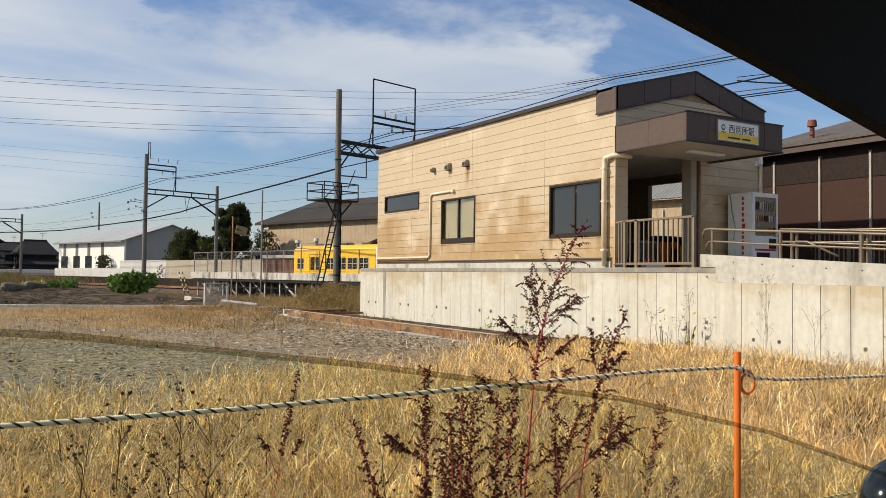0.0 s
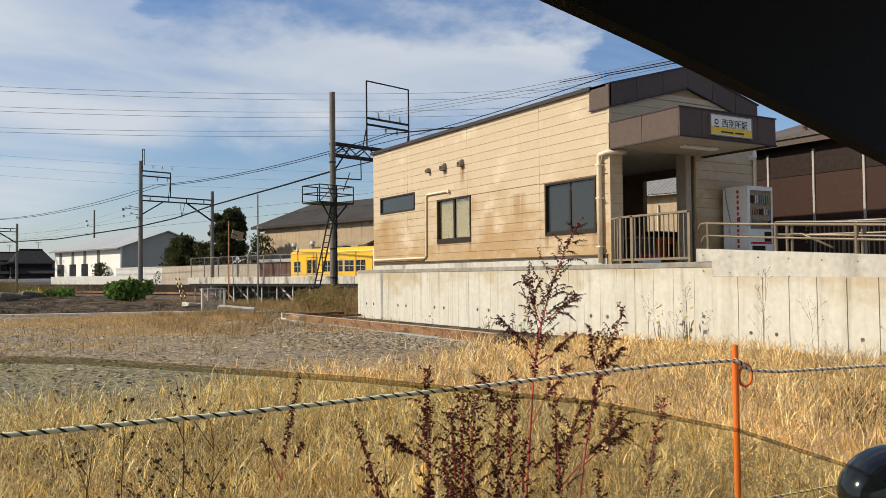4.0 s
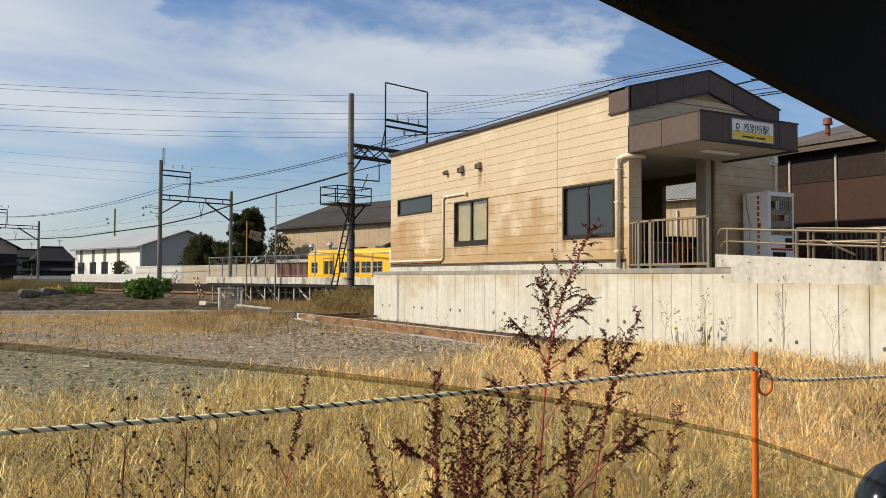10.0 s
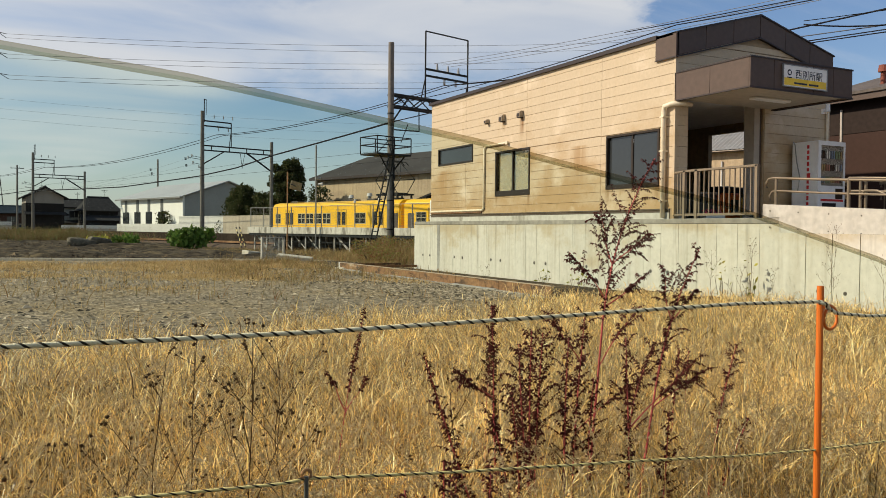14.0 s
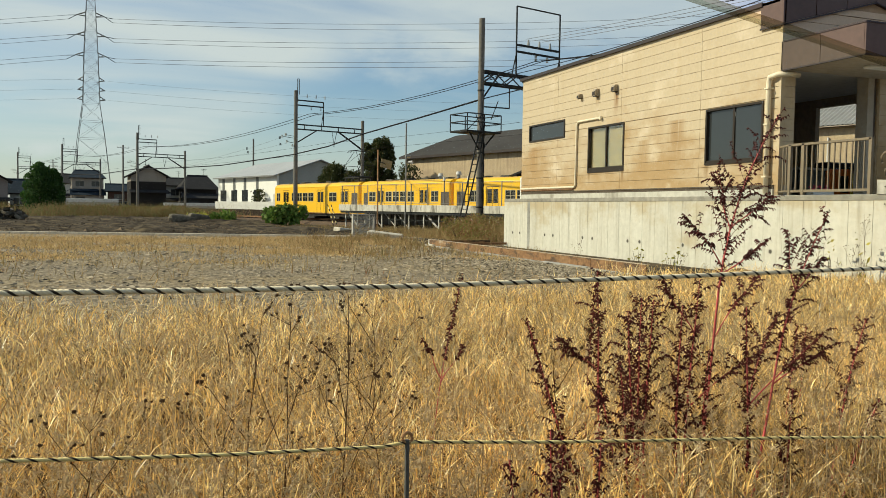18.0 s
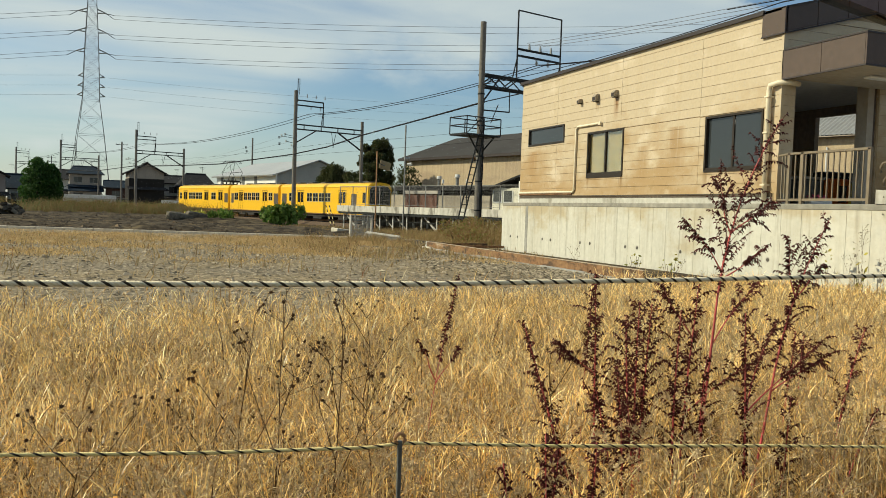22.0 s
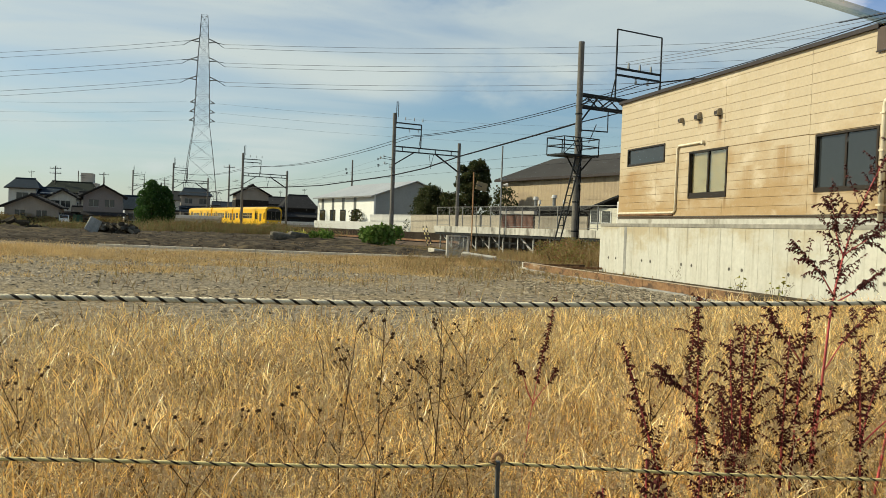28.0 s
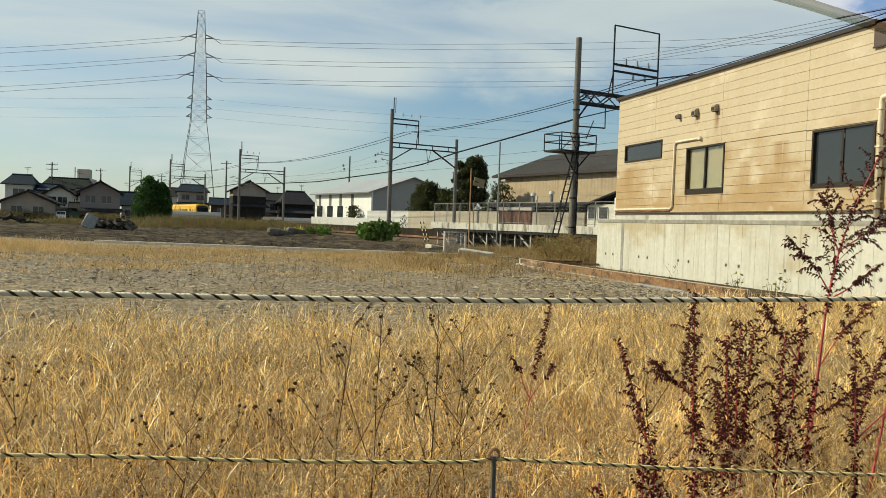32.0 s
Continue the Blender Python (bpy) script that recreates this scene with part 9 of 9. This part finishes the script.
def blades(name, xy, h, width, seed, material, label, segs=4, lean=0.55, clump=0.35, tangle=0.8):
    """Tangled blades: neighbours in a clump share a lean, each one bends and curls on its own."""
    rng = np.random.default_rng(seed)
    n = len(xy)
    # clump direction and height from two smooth fields over the ground
    px_, py_ = xy[:, 0] / clump, xy[:, 1] / clump
    cell = np.floor(px_ + 0.5 * np.sin(py_ * 1.7)) * 57.0 + np.floor(py_ + 0.5 * np.sin(px_ * 1.3)) * 131.0
    r1 = np.modf(np.abs(np.sin(cell * 12.9898) * 43758.5))[0]
    r2 = np.modf(np.abs(np.sin(cell * 78.233) * 12543.1))[0]
    ang = r1 * 2 * np.pi + rng.normal(0, tangle, n)
    tilt = np.clip(lean * (0.35 + 0.9 * r2) * rng.gamma(2.2, 0.5, n), 0.02, 1.35)
    curl = rng.normal(0.75, 0.6, n)
    twist = rng.normal(0, 0.9, n)
    ln = h * (0.75 + 0.5 * r2) * 1.06
    w = width * rng.uniform(0.5, 1.5, n)
    side = rng.uniform(0, 2 * np.pi, n)
    p = xy.astype(float).copy()
    rows = np.zeros((n, segs + 1, 2, 3))
    for k in range(segs + 1):
        f = k / segs
        ww = (w * (1.0 - 0.85 * f ** 1.5))
        o = np.stack([np.cos(side) * ww, np.sin(side) * ww, np.zeros(n)], 1)
        rows[:, k, 0], rows[:, k, 1] = p - o, p + o
        th = np.clip(tilt * (0.45 + f) + np.maximum(curl, 0) * f * f * 1.1, 0, 2.3)
        a = ang + twist * f
        p = p + np.stack([np.sin(th) * np.cos(a), np.sin(th) * np.sin(a), np.cos(th)], 1) * (ln / segs)[:, None]
    rows[:, :, :, 2] = np.maximum(rows[:, :, :, 2], -0.03)
    return strips(name, rows, material, label)


def foxtails(name, xy, h, seed, material, label, k_=1.0):
    """Nodding fuzzy seed heads on thin stalks, each a spindle of short bristles."""
    rng = np.random.default_rng(seed)
    n = len(xy)
    nb = 26
    a = rng.uniform(0, 2 * np.pi, n)
    d = np.stack([np.cos(a), np.sin(a), np.zeros(n)], 1)
    top = xy + d * (h * rng.uniform(0.1, 0.35, n))[:, None] + np.array([0, 0, 1.0]) * h[:, None]
    L_ = rng.uniform(0.045, 0.085, n) * k_
    bend = rng.uniform(0.2, 1.6, n)
    rows = np.zeros((n, nb + 4, 2, 2, 3))
    def head(f):
        th = bend[:, None] * f
        return top[:, None] + d[:, None] * (np.sin(th) * L_[:, None] * f)[..., None] + np.array([0, 0, 1.0]) * (np.cos(th) * L_[:, None] * f)[..., None]
    f = np.tile(np.linspace(0, 1, nb)[None], (n, 1))
    c = head(f)
    dr = rng.normal(size=(n, nb, 3)); dr[..., 2] += 0.5
    dr /= np.linalg.norm(dr, axis=2)[..., None]
    bl = (0.014 * k_ * np.sin(np.pi * (0.12 + 0.8 * f)))[..., None]
    sd = np.cross(dr, rng.normal(size=(n, nb, 3))); sd /= np.linalg.norm(sd, axis=2)[..., None]
    rows[:, :nb, 0, 0], rows[:, :nb, 0, 1] = c - sd * 0.0018 * k_, c + sd * 0.0018 * k_
    rows[:, :nb, 1, 0], rows[:, :nb, 1, 1] = c + dr * bl - sd * 0.0002, c + dr * bl + sd * 0.0002
    for k in range(4):
        lo, hi = k / 4, (k + 1) / 4
        q0 = xy + (top - xy) * lo + d * (0.02 * math.sin(math.pi * lo))
        q1 = xy + (top - xy) * hi + d * (0.02 * math.sin(math.pi * hi))
        s2 = np.stack([-np.sin(a), np.cos(a), np.zeros(n)], 1) * 0.0009
        rows[:, nb + k, 0, 0], rows[:, nb + k, 0, 1] = q0 - s2, q0 + s2
        rows[:, nb + k, 1, 0], rows[:, nb + k, 1, 1] = q1 - s2, q1 + s2
    return strips(name, rows.reshape(n * (nb + 4), 2, 2, 3), material, label)


def grass_field():
    rng = np.random.default_rng(11)
    def scatter(n, x0, x1, y0, y1):
        return np.stack([rng.uniform(x0, x1, n), rng.uniform(y0, y1, n)], 1)
    def with_z(p, sink=0.03):
        return np.concatenate([p, np.full((len(p), 1), -sink)], 1)
    def keep(p):
        # far border of the tall grass runs unevenly towards the wall
        edge = 8.9 + 0.45 * (p[:, 0] + 1) + 0.6 * np.sin(p[:, 0] * 1.3) + 0.6 * np.sin(p[:, 0] * 3.1 + 1)
        edge += rng.normal(0, 0.7, len(p))
        return p[(p[:, 1] < edge) & (p[:, 0] < 9.3)]
    label = "tall tangled straw-yellow dry grass of a vacant lot"
    def thatch(p, lo, hi):
        """Start heights under an uneven surface."""
        top = lo + (hi - lo) * (0.5 + 0.25 * np.sin(p[:, 0] * 5.1 + 2 * np.sin(p[:, 1] * 3.3)) + 0.25 * np.sin(p[:, 1] * 6.7 + 1.7 * np.sin(p[:, 0] * 2.9)))
        return np.concatenate([p, (top * rng.uniform(0, 1, len(p)) ** 0.42)[:, None]], 1)
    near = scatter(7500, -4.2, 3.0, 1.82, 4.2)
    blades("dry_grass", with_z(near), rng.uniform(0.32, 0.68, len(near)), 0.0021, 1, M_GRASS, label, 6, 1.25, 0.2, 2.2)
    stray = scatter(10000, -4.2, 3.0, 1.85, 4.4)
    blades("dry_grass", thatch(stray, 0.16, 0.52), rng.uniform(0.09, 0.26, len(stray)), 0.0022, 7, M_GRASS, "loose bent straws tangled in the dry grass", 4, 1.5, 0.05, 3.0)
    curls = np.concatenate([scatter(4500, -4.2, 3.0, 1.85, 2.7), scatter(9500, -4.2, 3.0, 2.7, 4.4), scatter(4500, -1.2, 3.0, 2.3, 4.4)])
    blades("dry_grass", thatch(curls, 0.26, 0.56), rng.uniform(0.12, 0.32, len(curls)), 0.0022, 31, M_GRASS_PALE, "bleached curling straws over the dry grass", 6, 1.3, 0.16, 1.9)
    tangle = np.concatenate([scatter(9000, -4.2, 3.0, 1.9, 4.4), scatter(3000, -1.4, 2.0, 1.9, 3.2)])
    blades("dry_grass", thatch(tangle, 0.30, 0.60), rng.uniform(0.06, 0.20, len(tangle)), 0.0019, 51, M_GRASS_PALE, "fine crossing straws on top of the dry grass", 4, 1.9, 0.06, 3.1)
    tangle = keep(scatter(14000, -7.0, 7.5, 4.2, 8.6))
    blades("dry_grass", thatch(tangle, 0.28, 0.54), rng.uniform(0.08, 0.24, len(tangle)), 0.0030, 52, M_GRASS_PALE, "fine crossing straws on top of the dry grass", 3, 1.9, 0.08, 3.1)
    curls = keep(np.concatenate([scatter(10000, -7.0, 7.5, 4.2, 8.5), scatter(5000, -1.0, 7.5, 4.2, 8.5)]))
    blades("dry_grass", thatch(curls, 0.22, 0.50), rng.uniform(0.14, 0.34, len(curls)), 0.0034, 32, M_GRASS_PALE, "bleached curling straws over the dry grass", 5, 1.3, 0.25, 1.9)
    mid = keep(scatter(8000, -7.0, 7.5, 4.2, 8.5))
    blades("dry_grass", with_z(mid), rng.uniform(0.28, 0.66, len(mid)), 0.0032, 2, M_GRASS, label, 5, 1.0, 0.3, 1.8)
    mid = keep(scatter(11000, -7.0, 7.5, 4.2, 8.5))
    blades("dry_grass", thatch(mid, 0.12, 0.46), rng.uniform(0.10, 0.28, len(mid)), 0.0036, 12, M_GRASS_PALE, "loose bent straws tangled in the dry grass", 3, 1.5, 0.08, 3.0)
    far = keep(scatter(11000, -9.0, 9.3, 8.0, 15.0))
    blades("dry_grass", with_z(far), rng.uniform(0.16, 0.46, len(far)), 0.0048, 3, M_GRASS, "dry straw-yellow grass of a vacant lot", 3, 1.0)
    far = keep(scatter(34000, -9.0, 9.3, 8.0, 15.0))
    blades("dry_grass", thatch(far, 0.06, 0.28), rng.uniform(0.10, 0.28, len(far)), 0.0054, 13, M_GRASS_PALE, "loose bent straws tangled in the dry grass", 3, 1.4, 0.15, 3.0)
    wallfoot = scatter(16000, 6.5, 9.5, 3.0, 14.0)
    blades("dry_grass", with_z(wallfoot[:9000]), rng.uniform(0.05, 0.20, 9000), 0.0032, 4, M_GRASS, "dry grass at the foot of a concrete wall", 3)
    strip = np.concatenate([wallfoot[9000:], scatter(9000, 8.7, 9.5, 3.0, 14.0)])
    blades("withered_weeds", with_z(strip), rng.uniform(0.05, 0.22, len(strip)), 0.0034, 14, M_WEED_MIX, "brown withered weeds at the foot of a concrete wall", 3)
    fx = np.concatenate([scatter(1900, -4.0, 2.8, 1.9, 4.6), scatter(700, -3.6, 1.0, 1.88, 2.7)])
    foxtails("foxtail_grass", with_z(fx), rng.uniform(0.40, 0.72, len(fx)), 8, M_FOXTAIL, "fuzzy nodding seed heads among dry grass", 1.4)
    fx = keep(scatter(2200, -6.0, 6.5, 4.6, 8.6))
    foxtails("foxtail_grass", with_z(fx), rng.uniform(0.34, 0.62, len(fx)), 18, M_FOXTAIL, "fuzzy nodding seed heads among dry grass", 1.5)
    # thick pale patch at the border of the gravel
    n = 15000
    a, d = rng.uniform(0, 6.28, n), np.sqrt(rng.uniform(0, 1, n)) * (0.8 + 0.25 * rng.normal(0, 1, n))
    p = np.stack([-12.0 + 4.6 * d * np.cos(a), 31.5 + 5.5 * d * np.sin(a)], 1)
    blades("withered_grass", with_z(p), rng.uniform(0.12, 0.42, n), 0.008, 25, M_GRASS_TAN, "thick pale tan grass at the border of gravel", 3, 0.9)
    # flat straw litter on the gravel before the kerb
    n = 56000
    p = np.stack([rng.uniform(-14, 7.0, n), rng.uniform(19, 34.5, n)], 1)
    f = np.sin(p[:, 0] * 0.9 + 1.3 * np.sin(p[:, 1] * 0.7)) + np.sin(p[:, 1] * 1.1 + 0.8 * p[:, 0]) + (p[:, 1] - 27) * 0.12
    p = p[f + rng.normal(0, 0.6, n) > 0.2]
    blades("straw_litter", with_z(p, 0.0), rng.uniform(0.06, 0.16, len(p)), 0.011, 41, M_GRASS_TAN, "flat tan straw lying on gravel", 2, 2.2, 0.3, 3.0)
    # low withered patches on the gravel
    patches = []
    for cx, cy, r, n in ((-9, 33, 6, 7000), (-3, 34.5, 2.5, 2000), (2, 32.5, 2.0, 2500), (5.5, 31, 2.5, 6000), (-15, 30, 6, 7000), (6.3, 28.5, 1.6, 3000), (-22, 36, 8, 8000), (-6, 29, 5, 5000), (1.0, 29.5, 4, 3000), (4.0, 33.0, 2.2, 6000), (6.2, 32.0, 1.6, 5000), (3.6, 29.8, 2.2, 7000), (1.8, 24.0, 2.6, 3500), (5.6, 29.2, 1.4, 4000), (-2.5, 31.0, 2.6, 4500)):
        a, d = rng.uniform(0, 6.28, n), r * np.abs(rng.normal(0, 0.55, n))
        patches.append(np.stack([cx + 1.7 * d * np.cos(a), cy + d * np.sin(a)], 1))
    p = np.concatenate(patches)
    p = p[(p[:, 0] < 7.1) | (p[:, 1] > 28)]
    blades("withered_grass", with_z(p), rng.uniform(0.04, 0.19, len(p)), 0.0085, 5, M_GRASS_LOW, "low patches of withered brown grass on gravel", 3, 0.8)
    w = np.concatenate([scatter(5000, 4.0, 7.6, 28.5, 33.5), scatter(3600, 2.0, 6.9, 20, 29), scatter(2600, -6, 5, 15, 32)])
    cell = np.sin(w[:, 0] * 2.3 + 1.5 * np.sin(w[:, 1] * 1.1)) + np.sin(w[:, 1] * 1.9 + w[:, 0])
    w = w[cell > 0.1]
    blades("withered_weeds", with_z(w, 0.0), rng.uniform(0.10, 0.48, len(w)), 0.0065, 36, M_WEED_MIX, "tangled brown withered weeds on gravel", 4, 0.8, 0.5, 1.6)
    # thin weeds in front of the platform and thickets farther off
    q = np.concatenate([scatter(7000, 9.4, 14.5, 29, 40), scatter(3600, 11.5, 17, 38, 48), scatter(1800, 7.5, 9.5, 22, 29), scatter(7000, 4.0, 14.0, 40, 60)])
    q = q[(q[:, 0] > 9.7) | (q[:, 1] > 26.2) | (q[:, 0] < 9.5)]
    q = q[q[:, 0] < 31 - (q[:, 1]) * 0.277 - 5.0]
    tall = 0.10 + 0.85 * np.clip((q[:, 0] - 9.0) / 4, 0, 1) * np.clip((44 - q[:, 1]) / 10, 0.35, 1)
    blades("withered_weeds", with_z(q, 0.0), tall * rng.uniform(0.35, 1.15, len(q)), 0.0075, 6, M_WEED_MIX, "thin brown withered weeds in front of a platform", 4, 0.45)
    far_ = np.concatenate([np.stack([rng.normal(cx, sx, n), rng.normal(cy, 1.6, n)], 1) for cx, cy, sx, n in ((-8, 112, 3.0, 2500), (2.0, 90, 2.2, 2000), (-12, 84, 5, 2000), (5.5, 84, 1.6, 1000), (-26, 80, 5, 1500), (-3, 108, 2.5, 1500), (-7.0, 87, 1.6, 6000), (-4.0, 86, 1.7, 7000), (-1.0, 86, 1.6, 4500), (1.2, 86, 1.2, 4500), (-10.5, 90, 1.6, 1500))])
    blades("withered_thicket", with_z(far_, 0.0), rng.uniform(0.3, 1.6, len(far_)), 0.014, 9, M_THICKET, "brownish thicket of tall withered weeds", 4, 1.0, 0.9, 1.6)


M_FOXTAIL = grass_material("foxtail", [(0.50, 0.36, 0.19), (0.68, 0.52, 0.31), (0.40, 0.27, 0.13), (0.62, 0.46, 0.26)], 0.35)
grass_field()


# ---- the car the view is taken from ----
def build_car_door():
    c = thing("car", pose(0, 0, 0), "dark interior of a car beside a half-lowered side window", "car")
    # window frame: roof rail and sloping front pillar
    outer = [(-4.2, 1.95), (-2.7, 1.874), (-2.27, 1.809), (-2.1, 1.775), (-1.95, 1.743), (-1.62, 1.668), (-1.2, 1.555), (-0.6, 1.35), (-0.6, 1.75), (-1.6, 2.1), (-4.2, 2.2)]
    part("window_frame", prism(bmesh.new(), outer, 0.436, 0.459), M_INTERIOR, c, "black window frame and front pillar")
    part("door_seal", tube(bmesh.new(), [(x, 0.452, z + 0.008) for x, z in outer[:8]], 0.006, 8), M_BLACK, c, smooth=True)
    part("headliner", B(-4.2, -1.2, -1.2, 0.5, 2.05, 2.10), M_HEADLINER, c)
    part("door_panel", B(-4.2, -1.0, 0.36, 0.52, 0.35, 0.98, bev=0.03), M_INTERIOR, c)
    part("floor_pan", B(-4.2, -0.8, -1.2, 0.5, 0.25, 0.35), M_INTERIOR, c)
    part("rear_side", B(-4.3, -4.2, -1.2, 0.56, 0.3, 2.15), M_INTERIOR, c)
    part("far_side", B(-4.2, -0.8, -1.25, -1.2, 0.3, 1.1), M_INTERIOR, c)
    # half-lowered pane
    top = [(-4.1, 1.50), (-3.4, 1.51), (-3.0, 1.495), (-2.65, 1.465), (-2.45, 1.438), (-2.2, 1.397), (-2.0, 1.350), (-1.8, 1.285), (-1.6, 1.20), (-1.35, 1.08), (-1.2, 0.99)]
    vs, fs = [], []
    for x, z in top:
        vs += [(x, 0.40, 0.7), (x, 0.40, z)]
    for i in range(len(top) - 1):
        fs.append((2 * i, 2 * i + 2, 2 * i + 3, 2 * i + 1))
    pane = part("side_window", raw("side_window", vs, fs, M_GLASS), M_GLASS, c, "half-lowered green-tinted car window")
    pane.visible_shadow = False
    part("window_edge", tube(bmesh.new(), [(x, 0.40, z) for x, z in top], 0.0026, 6), M_GLASS_RIM, pane).visible_shadow = False
    # door mirror
    bm = bmesh.new()
    bmesh.ops.create_uvsphere(bm, u_segments=24, v_segments=14, radius=1.0, matrix=Matrix.Translation((-1.345, 0.62, 1.147)) @ Matrix.Diagonal((0.115, 0.07, 0.075, 1)))
    part("door_mirror", bm, M_MIRROR_SHELL, c, "glossy black door mirror", smooth=True)

    return c


RIDE = build_car_door()


# ---- things that move ----
def motions():
    sway = [(0, -0.042, -0.005), (1, -0.042, -0.004), (2, -0.042, -0.022), (5, 0.004, -0.018), (6, 0, -0.020), (7, 0, -0.015), (8, 0.002, -0.024), (9, 0.005, -0.019), (10, 0.008, -0.014), (11, -0.02, -0.012), (12, -0.053, -0.010), (12.5, -0.052, -0.012), (13, -0.05, -0.015), (13.5, -0.01, 0.006), (14, 0, 0.046), (14.5, 0, 0.045), (16.5, 0, 0.022), (19, 0, 0.02), (24, 0, 0.026), (26, 0, 0.02), (32, 0, 0.011)]
    walk(RIDE, [(t, pose(0, dy, dz)) for t, dy, dz in sway])
    front = [(0, 53.55), (10.5, 53.55), (11, 53.85), (11.5, 54.67), (12, 55.98), (12.5, 57.6), (13, 59.3), (13.5, 61.2), (14, 63.05), (14.5, 64.95), (16.5, 71.9), (17, 73.93), (19, 84.4), (21, 97.5), (23, 111.2), (25, 127.0), (26, 135.15), (28.5, 156.8), (29, 161.0), (30, 169.6), (31, 178.4), (32, 187.6)]
    for car, length, back in CARS:
        rows = []
        for t, s in front:
            rows.append((t, TRACK @ pose(0, s - back - length, 0)))
        walk(car, rows)


motions()
